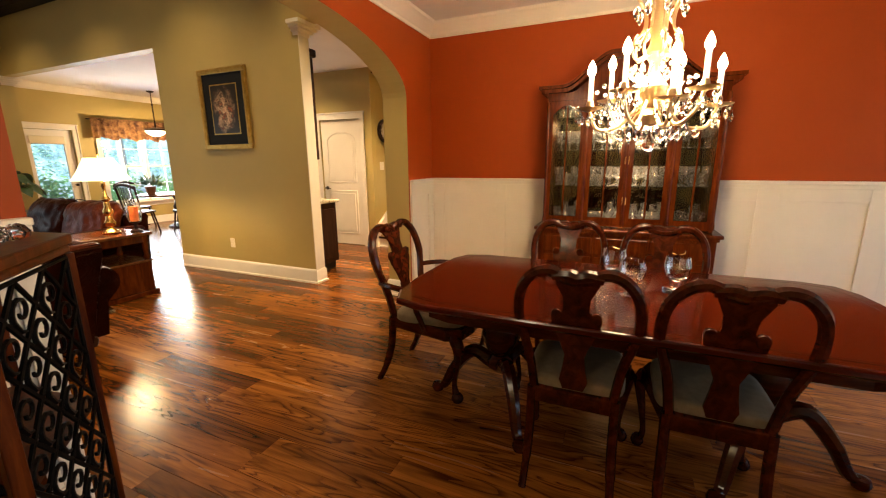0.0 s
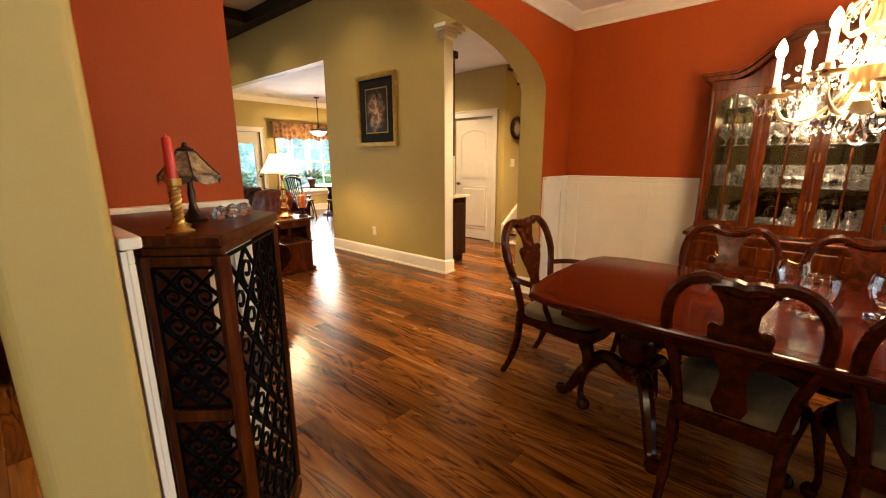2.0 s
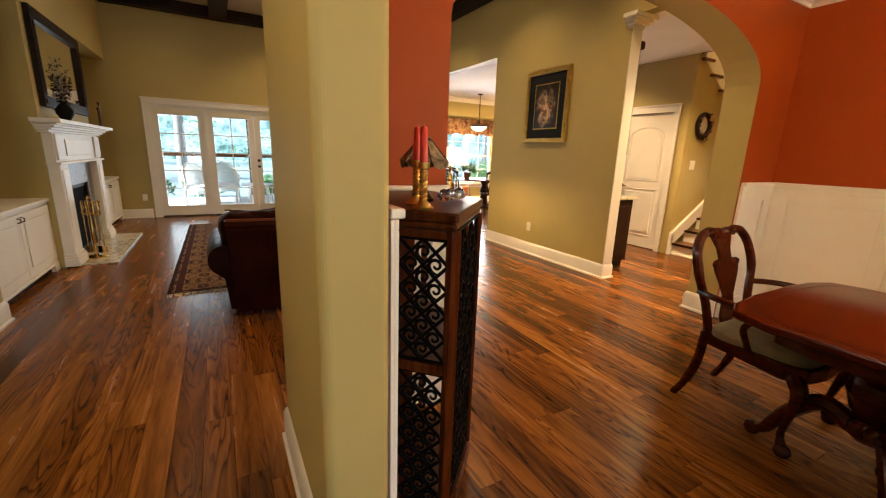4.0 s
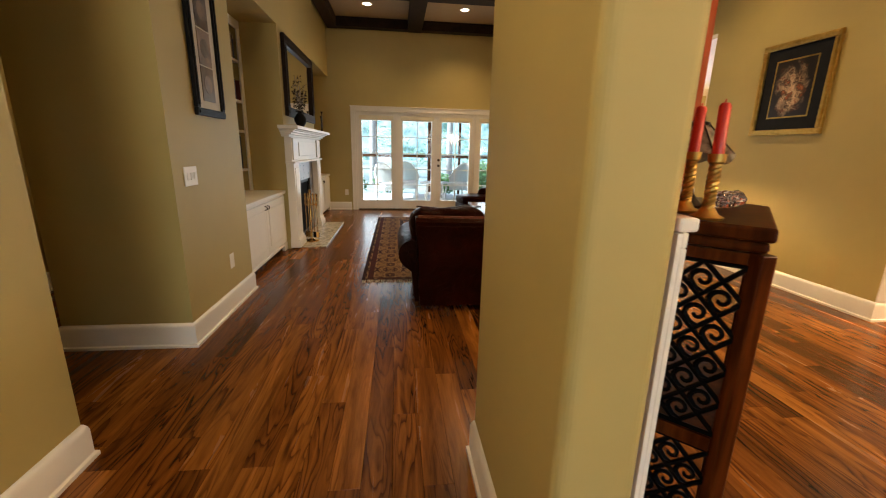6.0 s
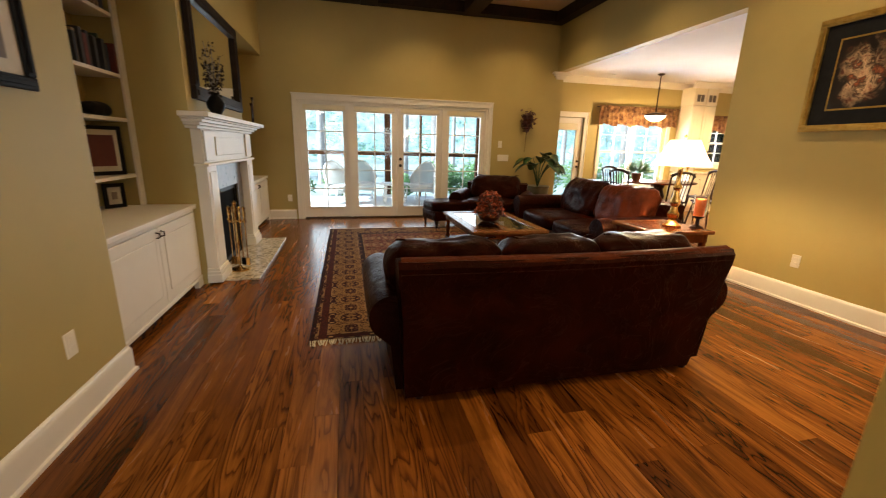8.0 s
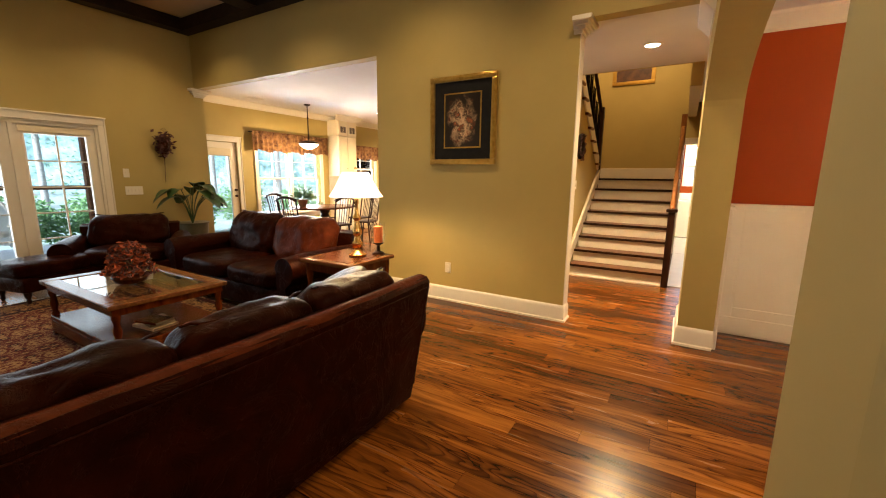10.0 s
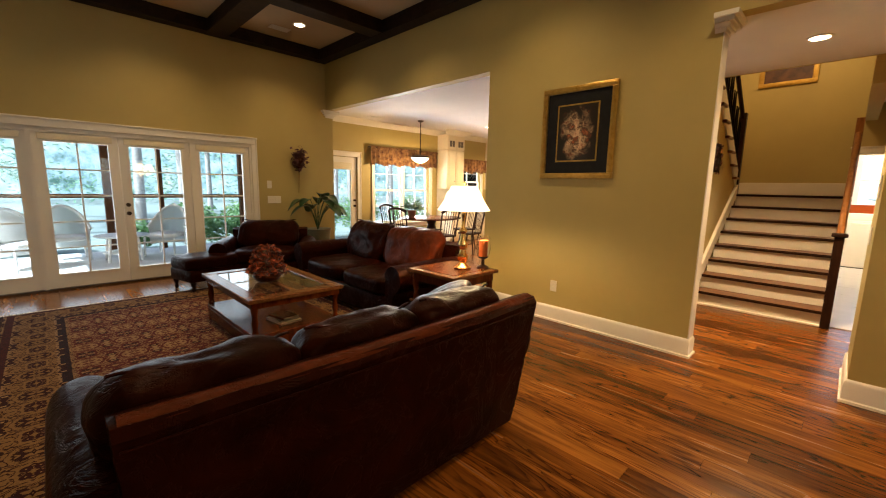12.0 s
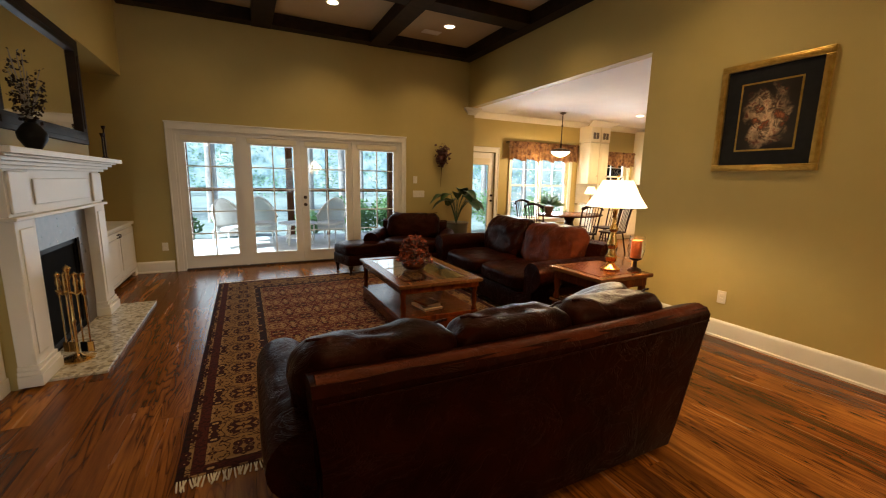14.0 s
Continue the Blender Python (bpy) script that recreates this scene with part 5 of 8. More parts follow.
part("glass", open_shade([(0.055, 0.11), (0.07, 0.18), (0.06, 0.30), (0.058, 0.30), (0.068, 0.18), (0.053, 0.11), (0.055, 0.11)], 20), GLASS, hc, "clear glass chimney", True)


# ---- fireplace wall ----
mt = thing("mantelpiece", "white painted fireplace mantel with stepped shelf and pilasters", "mantel", (BX, 0, 0))
ML, MR = 7.10, 8.94
bm = bmesh.new()
for dz0, dz1, o in ((1.44, 1.465, 0.10), (1.465, 1.49, 0.13), (1.49, 1.515, 0.16), (1.515, 1.53, 0.19), (1.53, 1.57, 0.235)):
    add_box(bm, 0.002, ML - 0.02 - o, dz0 + 0.0005, o, MR + 0.02 + o, dz1, 0.004)
part("shelf", bm, WHITE, mt)
part("frieze", box(0.002, ML + 0.0, 1.14, 0.085, MR - 0.0, 1.44, 0.003), WHITE, mt)
part("frieze_panel", box(0.085, ML + 0.36, 1.20, 0.097, MR - 0.36, 1.38, 0.006), WHITE, mt)
part("frieze_block", box(0.085, ML + 0.02, 1.16, 0.105, ML + 0.28, 1.43, 0.006), WHITE, mt)
part("frieze_block", box(0.085, MR - 0.28, 1.16, 0.105, MR - 0.02, 1.43, 0.006), WHITE, mt)
part("neck_moulding", box(0.002, ML - 0.02, 1.115, 0.125, MR + 0.02, 1.14, 0.006), WHITE, mt)
for y0 in (ML + 0.01, MR - 0.29):
    leg = part("pilaster", box(0.002, y0, 0.16, 0.10, y0 + 0.28, 1.115, 0.004), WHITE, mt)
    part("pilaster_panel", box(0.10, y0 + 0.045, 0.22, 0.108, y0 + 0.235, 1.06, 0.006), WHITE, leg)
    bm = bmesh.new()
    for z0, z1, o in ((0.022, 0.10, 0.03), (0.10, 0.13, 0.022), (0.13, 0.16, 0.012)):
        add_box(bm, 0.002, y0 - o, z0, 0.10 + o, y0 + 0.28 + o, z1, 0.004)
    part("plinth", bm, WHITE, mt)
fs = thing("fireplace", "black firebox in a grey stone surround", "fireplace", (BX, 0, 0))
part("stone_surround", wall_mesh("x", 0.002, 0.018, ML + 0.292, MR - 0.292, 0.022, 1.112, [(7.58, 8.42, -1, 0.85)]), SLATE, fs, "polished grey marble surround")
bm = bmesh.new()
for q in (((0, 7.58, 0.02), (0, 7.58, 0.85), (-0.5, 7.72, 0.85), (-0.5, 7.72, 0.02)), ((0, 8.42, 0.02), (-0.5, 8.28, 0.02), (-0.5, 8.28, 0.85), (0, 8.42, 0.85)), ((-0.5, 7.72, 0.02), (-0.5, 7.72, 0.85), (-0.5, 8.28, 0.85), (-0.5, 8.28, 0.02)), ((0, 7.58, 0.85), (0, 8.42, 0.85), (-0.5, 8.28, 0.85), (-0.5, 7.72, 0.85)), ((0, 7.58, 0.02), (-0.5, 7.72, 0.02), (-0.5, 8.28, 0.02), (0, 8.42, 0.02))):
    bm.faces.new([bm.verts.new(p) for p in q])
bmesh.ops.solidify(bm, geom=list(bm.faces), thickness=0.01)
part("firebox", bm, FIREBOX, fs, "sooty black firebox lining")
part("fire_screen", wall_mesh("x", -0.03, -0.012, 7.582, 8.418, 0.022, 0.848, [(7.62, 8.38, 0.07, 0.80)]), BLACK, fs, "black metal screen frame")
part("screen_mesh", box(-0.026, 7.62, 0.07, -0.022, 8.38, 0.80), FIREBOX, fs, "dark fire screen mesh")
hearth = thing("hearth", "speckled granite hearth slab set into the floor", "hearth", (0, 0, 0), kind="structure")
part("slab", box(BX + 0.002, 7.18, 0.0, -0.25, 9.03, 0.021, 0.004), GRANITE, hearth)


def fire_tools(at):
    t = thing("fireplace_tools", "brass fireplace tool set on a round stand", "fire tools", at)
    part("stand_base", lathe([(0.10, 0), (0.105, 0.01), (0.09, 0.018), (0.03, 0.03), (0.012, 0.05), (0, 0.05)], n=22), BRASS, t, "round brass base", True)
    part("stem", lathe([(0.011, 0.03), (0.011, 0.28), (0.018, 0.30), (0.011, 0.32), (0.011, 0.62), (0.02, 0.64), (0.012, 0.67), (0.026, 0.71), (0, 0.74)], n=12), BRASS, t, "", True)
    part("hanger", tube([(0.0, -0.09, 0.54), (0, -0.05, 0.51), (0, 0, 0.53), (0, 0.05, 0.51), (0, 0.09, 0.54)], 0.008, 8), BRASS, t)
    for k, y in enumerate((-0.085, -0.035, 0.04, 0.085)):
        tool = part("tool_rod", tube([(0.018, y, 0.10), (0.018, y, 0.52)], 0.006, 8), BRASS, t)
        part("tool_handle", lathe([(0.012, 0.50), (0.018, 0.52), (0.012, 0.56), (0.019, 0.60), (0.013, 0.63), (0.02, 0.66), (0, 0.68)], (0.018, y, 0), 10), BRASS, tool, "", True)
        part("tool_head", box(0.012, y - 0.022, 0.05, 0.024, y + 0.022, 0.13, 0.004), BRASS if k != 1 else IRON, tool)
    return t


fire_tools((-0.50, 7.50, 0.021)).rotation_euler.z = radians(70)


def framed(name, label, axis, plane, out, a0, a1, z0, z1, wide, frame_mat, deep, mats, category="picture"):
    """A picture or mirror on a wall: four mitred-looking frame bars round stepped mats and a picture."""
    t = thing(name, label, category, (plane, (a0 + a1) / 2, (z0 + z1) / 2) if axis == "x" else ((a0 + a1) / 2, plane, (z0 + z1) / 2))
    w, h = (a1 - a0) / 2, (z1 - z0) / 2
    def b(d0, d1, u0, u1, v0, v1, bv=0.0):
        d0, d1 = sorted((out * d0, out * d1))
        return box(d0, u0, v0, d1, u1, v1, bv) if axis == "x" else box(u0, d0, v0, u1, d1, v1, bv)
    for u0, u1, v0, v1 in ((-w, w, h - wide, h), (-w, w, -h, -h + wide), (-w, -w + wide, -h + wide, h - wide), (w - wide, w, -h + wide, h - wide)):
        bar = part("frame_bar", b(0.002, deep, u0, u1, v0, v1, 0.006), frame_mat, t)
        c0, c1, e0, e1 = u0 + (wide * 0.3), u1 - wide * 0.3, v0 + wide * 0.3, v1 - wide * 0.3
        part("frame_bead", b(deep, deep + 0.008, c0, c1, e0, e1, 0.003), frame_mat, bar)
    ins, d = wide, 0.014
    for n, (lab, m, inset) in enumerate(mats):
        u, v = w - ins - inset, h - ins - inset
        part(lab, b(0.003, d + 0.002 * n, -u, u, -v, v), m, t)
        ins += inset
    return t


def painting_material(name, ground, tones, scale):
    m, nt, b = material(name)
    at = coords(nt, (1, 1, 1))
    v = node(nt, "ShaderNodeTexVoronoi", Scale=scale)
    v.feature = "SMOOTH_F1"
    n = node(nt, "ShaderNodeTexNoise", Scale=scale * 0.35, Detail=4.0, Distortion=1.0)
    for k in (v, n):
        nt.links.new(at, k.inputs["Vector"])
    g = nt.nodes.new("ShaderNodeTexGradient")
    g.gradient_type = "SPHERICAL"
    mp = node(nt, "ShaderNodeMapping", Scale=(1, 3.4, 2.2))
    tc = nt.nodes.new("ShaderNodeTexCoord")
    nt.links.new(tc.outputs["Object"], mp.inputs[0])
    nt.links.new(mp.outputs[0], g.inputs[0])
    mul = nt.nodes.new("ShaderNodeMath")
    mul.operation = "MULTIPLY"
    nt.links.new(g.outputs["Fac"], mul.inputs[0])
    nt.links.new(n.outputs[0], mul.inputs[1])
    mask = ramp(nt, mul.outputs[0], [(0.20, (0, 0, 0)), (0.40, (1, 1, 1))])
    mx = nt.nodes.new("ShaderNodeMix")
    mx.data_type = "RGBA"
    nt.links.new(mask, mx.inputs[0])
    mx.inputs[6].default_value = (*ground, 1)
    brush = node(nt, "ShaderNodeTexNoise", Scale=scale, Detail=5.0, Roughness=0.65, Distortion=1.8)
    nt.links.new(at, brush.inputs["Vector"])
    blend = nt.nodes.new("ShaderNodeMix")
    blend.data_type = "RGBA"
    blend.inputs[0].default_value = 0.35
    nt.links.new(brush.outputs["Color"], blend.inputs[6])
    nt.links.new(v.outputs["Color"], blend.inputs[7])
    nt.links.new(ramp(nt, blend.outputs[2], [(0.28 + 0.44 * i / (len(tones) - 1), c) for i, c in enumerate(tones)]), mx.inputs[7])
    nt.links.new(mx.outputs[2], b.inputs["Base Color"])
    b.inputs["Roughness"].default_value = 0.3
    return m


STILL = painting_material("flower_still_life", (0.010, 0.006, 0.004), [(0.015, 0.008, 0.004), (0.24, 0.05, 0.02), (0.70, 0.50, 0.32), (0.04, 0.02, 0.01), (0.46, 0.12, 0.04), (0.62, 0.40, 0.2)], 20.0)
NAVY = mottled("dark_mat_board", (0.006, 0.006, 0.0065), (0.011, 0.011, 0.012), 0.7, 20, 0, 0.1, 90, 0.15)
MATBOARD = mottled("cream_mat_board", (0.52, 0.46, 0.36), (0.58, 0.52, 0.42), 0.7, 12, 0, 0.1)
framed("painting", "gilt-framed flower still life with dark mat on the khaki wall", "x", XW, -1, 5.235, 6.02, 1.55, 2.46, 0.056, GOLD, 0.035,
       [("mat", NAVY, 0.0), ("gold_fillet", GOLD, 0.115), ("canvas", STILL, 0.014)])
PRINT = mottled("brown_print", (0.12, 0.09, 0.07), (0.3, 0.2, 0.13), 0.5, 8, 0, 0.05)
lp = framed("painting", "black-framed print with a tall cream mat and three panels", "x", FX, 1, 4.76, 5.21, 1.52, 2.44, 0.052, BLACK, 0.03,
            [("mat", MATBOARD, 0.0)])
for k, z in enumerate((-0.24, 0.0, 0.24)):
    part("print", box(0.0155, -0.095, z - 0.115, 0.0185, 0.095, z + 0.115), (SLATE, PRINT, SLATE)[k], lp, "brown and grey printed panel")
    part("print_motif", lathe([(0.062, 0), (0.062, 0.001), (0.03, 0.0015), (0, 0.0015)], n=20, m=Matrix.Translation((0.0186, 0, z)) @ pose(0, 0, 0, 0, 90, 0)), (PRINT, SLATE, PRINT)[k], lp, "round printed motif")
framed("mirror", "large mirror in a dark wood frame above the mantel", "x", BX, 1, 7.24, 8.92, 1.70, 2.66, 0.115, BEAM, 0.05, [("mirror_glass", MIRROR, 0.0)], "mirror")


def mantel_vase(y):
    t = thing("vase", "dark vase with dried branches on the mantel shelf", "vase", (-0.54, y, 1.57))
    part("body", lathe([(0.035, 0), (0.04, 0.01), (0.075, 0.07), (0.08, 0.11), (0.05, 0.16), (0.03, 0.18), (0.04, 0.2), (0.03, 0.19), (0, 0.15)], n=18), BLACK, t, "", True)
    rg = random.Random(8)
    bm, lf = bmesh.new(), bmesh.new()
    for k in range(22):
        a, b, h = rg.uniform(0, 6.28), rg.uniform(0.02, 0.14), rg.uniform(0.16, 0.46)
        tip = Vector((0.6 * b * math.cos(a), b * math.sin(a), 0.18 + h))
        add_tube(bm, [(0, 0, 0.16), tip * 0.5 + Vector((0, 0, 0.12)), tip], 0.003, 4)
        for q in range(16):
            c = tip * rg.uniform(0.5, 1.0) + Vector((rg.uniform(-0.03, 0.03), rg.uniform(-0.03, 0.03), rg.uniform(-0.03, 0.03)))
            s = rg.uniform(0.008, 0.02)
            d = Vector((rg.uniform(-1, 1), rg.uniform(-1, 1), rg.uniform(-1, 1))).normalized() * s
            e = d.orthogonal().normalized() * s * 0.6
            lf.faces.new([lf.verts.new(c + v) for v in (-d, e, d, -e)])
    part("stems", bm, BARK, t)
    part("dried_leaves", lf, BEAM, t, "dark dried leaves")
    return t


mantel_vase(7.40)
for y, h in ((9.02, 0.26), (9.10, 0.34)):
    c = thing("candlestick", "tall dark candlestick on the mantel shelf", "candlestick", (-0.56, y, 1.57), group="mantel candlesticks")
    part("stick", lathe([(0.035, 0), (0.03, 0.01), (0.008, 0.03), (0.008, h - 0.04), (0.016, h - 0.02), (0.02, h), (0, h)], n=12), ESPRESSO, c, "", True)


def base_cabinet(y0, y1, label):
    t = thing("built_in_cabinet", label, "cabinet", (0, 0, 0))
    f = -0.75
    part("body", box(-1.415, y0 + 0.003, 0.10, f, y1 - 0.003, 0.735), WHITE, t)
    part("worktop", box(-1.415, y0 + 0.002, 0.736, f + 0.03, y1 - 0.002, 0.775, 0.006), WHITE, t)
    bm = bmesh.new()
    add_box(bm, f - 0.03, y0 + 0.003, 0.0, f + 0.012, y0 + 0.12, 0.10, 0.004)
    add_box(bm, f - 0.03, y1 - 0.12, 0.0, f + 0.012, y1 - 0.003, 0.10, 0.004)
    add_box(bm, f - 0.03, y0 + 0.12, 0.07, f + 0.012, y1 - 0.12, 0.10, 0.004)
    part("plinth", bm, WHITE, t)
    part("toe_kick", box(f - 0.08, y0 + 0.12, 0.0, f - 0.06, y1 - 0.12, 0.08), BLACK, t)
    mid = (y0 + y1) / 2
    for a, b in ((y0 + 0.05, mid - 0.003), (mid + 0.003, y1 - 0.05)):
        d = part("door", box(f + 0.001, a, 0.13, f + 0.02, b, 0.71, 0.003), WHITE, t)
        part("raised_panel", box(f + 0.02, a + 0.075, 0.205, f + 0.028, b - 0.075, 0.635, 0.007), WHITE, d)
        yk = b - 0.035 if b < mid + 0.01 else a + 0.035
        part("pull", tube([(f + 0.02, yk, 0.64), (f + 0.045, yk, 0.645), (f + 0.045, yk, 0.675), (f + 0.02, yk, 0.68)], 0.006, 6), BRONZE, d, "dark bronze pull")
    return t


base_cabinet(5.53, 7.12, "white built-in cabinet with raised-panel doors under shelves")
base_cabinet(9.06, 10.70, "white built-in cabinet beyond the fireplace")
bc = thing("built_in_shelves", "white built-in bookshelves holding frames and books", "shelf", (0, 0, 0))
SX = -1.13
part("back_panel", box(-1.418, 5.534, 0.777, -1.405, 7.116, 2.715), BEIGE, bc)
for y in (5.534, 7.066):
    part("upright", box(-1.405, y, 0.777, SX, y + 0.05, 2.715, 0.003), BEIGE, bc, "khaki painted side")
for y in (5.532, 7.04):
    part("face_stile", box(SX, y, 0.777, SX + 0.02, y + 0.078, 2.715, 0.003), WHITE, bc)
SHELVES = (1.05, 1.50, 1.84, 2.285)
for z in SHELVES:
    part("shelf", box(-1.404, 5.585, z - 0.028, SX + 0.005, 7.065, z, 0.003), WHITE, bc)
part("head", box(SX - 0.0, 5.534, 2.62, SX + 0.021, 7.116, 2.715, 0.003), WHITE, bc)

rg = random.Random(11)
BOOKS = [mottled("book_cloth_" + n, a, b, 0.7, 10, 0, 0.1) for n, a, b in (("black", (0.012, 0.012, 0.014), (0.03, 0.028, 0.03)), ("oxblood", (0.09, 0.015, 0.012), (0.13, 0.025, 0.02)), ("navy", (0.012, 0.02, 0.045), (0.025, 0.035, 0.07)), ("green", (0.015, 0.035, 0.02), (0.03, 0.06, 0.035)), ("tan", (0.2, 0.12, 0.06), (0.28, 0.18, 0.09)))]
for z, y0, y1 in ((1.84, 6.4, 7.02), (2.285, 6.45, 7.02)):
    y = y0
    while y < y1:
        w, h, d = rg.uniform(0.022, 0.05), rg.uniform(0.19, 0.27), rg.uniform(0.14, 0.19)
        b = thing("book", "hardback book standing on the built-in shelf", "book", (-1.335, y, z), group="books on the built-in shelves")
        part("cover", box(0.02, 0, 0, 0.02 + d, w, h, 0.003), rg.choice(BOOKS), b)
        part("pages", box(0.018, 0.004, 0.004, 0.012 + d, w - 0.004, h + 0.001), LINEN, b, "cream page edges")
        y += w + 0.002
for z, y, w, h, m in ((1.05, 6.80, 0.34, 0.38, CANDLE_RED), (0.777, 6.90, 0.16, 0.20, GOLD), (1.50, 6.1, 0.22, 0.26, PRINT)):
    f = thing("photo_frame", "dark photo frame leaning on the built-in shelf", "picture frame", (-1.25, y, z + 0.002), -35)
    for a in ((-w / 2, 0, -w / 2 + 0.03, h), (w / 2 - 0.03, 0, w / 2, h), (-w / 2 + 0.03, 0, w / 2 - 0.03, 0.03), (-w / 2 + 0.03, h - 0.03, w / 2 - 0.03, h)):
        part("frame_bar", box(0, a[0], a[1], 0.02, a[2], a[3], 0.003), BLACK, f)
    part("photo", box(0.003, -w / 2 + 0.03, 0.03, 0.012, w / 2 - 0.03, h - 0.03), MATBOARD, f)
    part("photo_motif", box(0.012, -w / 2 + 0.06, 0.07, 0.0135, w / 2 - 0.06, h - 0.07), PRINT if m is not CANDLE_RED else BOOKS[1], f)
o = thing("ornament", "low dark carved ornament on the built-in shelf", "ornament", (-1.22, 6.80, 1.50))
part("body", pillow(-0.06, -0.17, 0.0, 0.06, 0.17, 0.11, 2.5, 0.02, 2.2, 7), BLACK, o, "", True)
o = thing("ornament", "round dark pot on the built-in shelf", "ornament", (-1.24, 6.2, 2.285))
part("body", lathe([(0.05, 0), (0.09, 0.05), (0.1, 0.1), (0.06, 0.16), (0.07, 0.18), (0, 0.15)], n=18), SLATE, o, "", True)

tv = thing("television", "black flat television in the niche beyond the fireplace", "television", (-1.0, 9.85, 0.777))
part("stand", box(-0.12, -0.2, 0, 0.12, 0.2, 0.02, 0.006), BLACK, tv)
part("neck", box(-0.03, -0.05, 0.02, 0.02, 0.05, 0.14), BLACK, tv)
part("bezel", box(-0.03, -0.62, 0.12, 0.03, 0.62, 0.86, 0.01), BLACK, tv)
part("screen", box(0.03, -0.59, 0.15, 0.032, 0.59, 0.83), mottled("dark_screen", (0.008, 0.008, 0.009), (0.01, 0.01, 0.011), 0.1, 2, 0, 0), tv, "glossy dark screen")


# potted plant by the corner, wall sconce with dried flowers
def leafy(name, label, at, stems, spread, height, leaf, pot_prof, pot_mat, seed, arch=1.0, category="plant"):
    t = thing(name, label, category, at)
    part("pot", lathe(pot_prof, n=22), pot_mat, t, "", True)
    top = max(z for _, z in pot_prof)
    part("soil", lathe([(pot_prof[-2][0] * 0.98, top - 0.03), (0, top - 0.025)], n=20), MULCH, t)
    rg = random.Random(seed)
    for k in range(stems):
        a, h, s = rg.uniform(0, 6.28), height * rg.uniform(0.55, 1.0), spread * rg.uniform(0.5, 1.0)
        d = Vector((math.cos(a), math.sin(a), 0))
        pts = [Vector((0, 0, top - 0.03)), d * s * 0.35 + Vector((0, 0, top + h * 0.6)), d * s * 0.8 + Vector((0, 0, top + h))]
        st = part("stem", tube(curve_pts(pts, 4), 0.006, 5), LEAF, t)
        L, W = leaf * rg.uniform(0.75, 1.2), leaf * rg.uniform(0.32, 0.42)
        side = Vector((-d.y, d.x, 0))
        bm, rows = bmesh.new(), []
        for i in range(8):
            u = i / 7
            c = pts[2] + d * L * u + Vector((0, 0, arch * L * (0.25 * u - 0.75 * u * u)))
            w = W * math.sin(math.pi * min(1, 0.06 + u * 0.94)) ** 0.8
            rows.append([bm.verts.new(c + side * w * q + Vector((0, 0, 0.25 * w * abs(q) ))) for q in (-1, -0.5, 0, 0.5, 1)])
        for r0, r1 in zip(rows, rows[1:]):
            for q in range(4):
                bm.faces.new((r0[q], r0[q + 1], r1[q + 1], r1[q]))
        part("leaf", bm, LEAF, st, "", True)
    return t


POT = mottled("green_glazed_pot", (0.07, 0.075, 0.05), (0.13, 0.13, 0.09), 0.3, 6, 0, 0.05)
leafy("potted_plant", "leafy green houseplant in a tall pot by the corner", (4.22, 10.25, 0), 17, 0.34, 0.62, 0.30, [(0.13, 0), (0.16, 0.02), (0.2, 0.3), (0.22, 0.62), (0.24, 0.66), (0.21, 0.66), (0.0, 0.64)], POT, 21)
sc = thing("wall_sconce", "dark wall basket with dried burgundy flowers", "wall decoration", (4.09, YF, 1.9))
part("basket", lathe([(0.015, -0.24), (0.05, -0.15), (0.075, -0.02), (0.07, 0.0), (0, -0.01)], (0, -0.085, 0), 14), WALNUT, sc, "", True)
bm = bmesh.new()
for k in range(420):
    c = Vector((rg.gauss(0, 0.05), -0.10 + rg.gauss(0, 0.03), -0.03 + rg.gauss(0, 0.075)))
    c.y = min(c.y, -0.02)
    d = Vector((rg.uniform(-1, 1), rg.uniform(-1, 1), rg.uniform(-1, 1))).normalized() * rg.uniform(0.025, 0.05)
    e = d.orthogonal().normalized() * 0.024
    bm.faces.new([bm.verts.new(c + v) for v in (-d, e, d, -e)])
tagged(part("dried_flowers", bm, PLUM, sc, "dark burgundy dried flowers"), kind="stuff")
part("tassel", tube([(0, -0.07, -0.24), (0.005, -0.05, -0.4), (0, -0.03, -0.62)], [0.006, 0.004, 0.003], 6), WALNUT, sc)

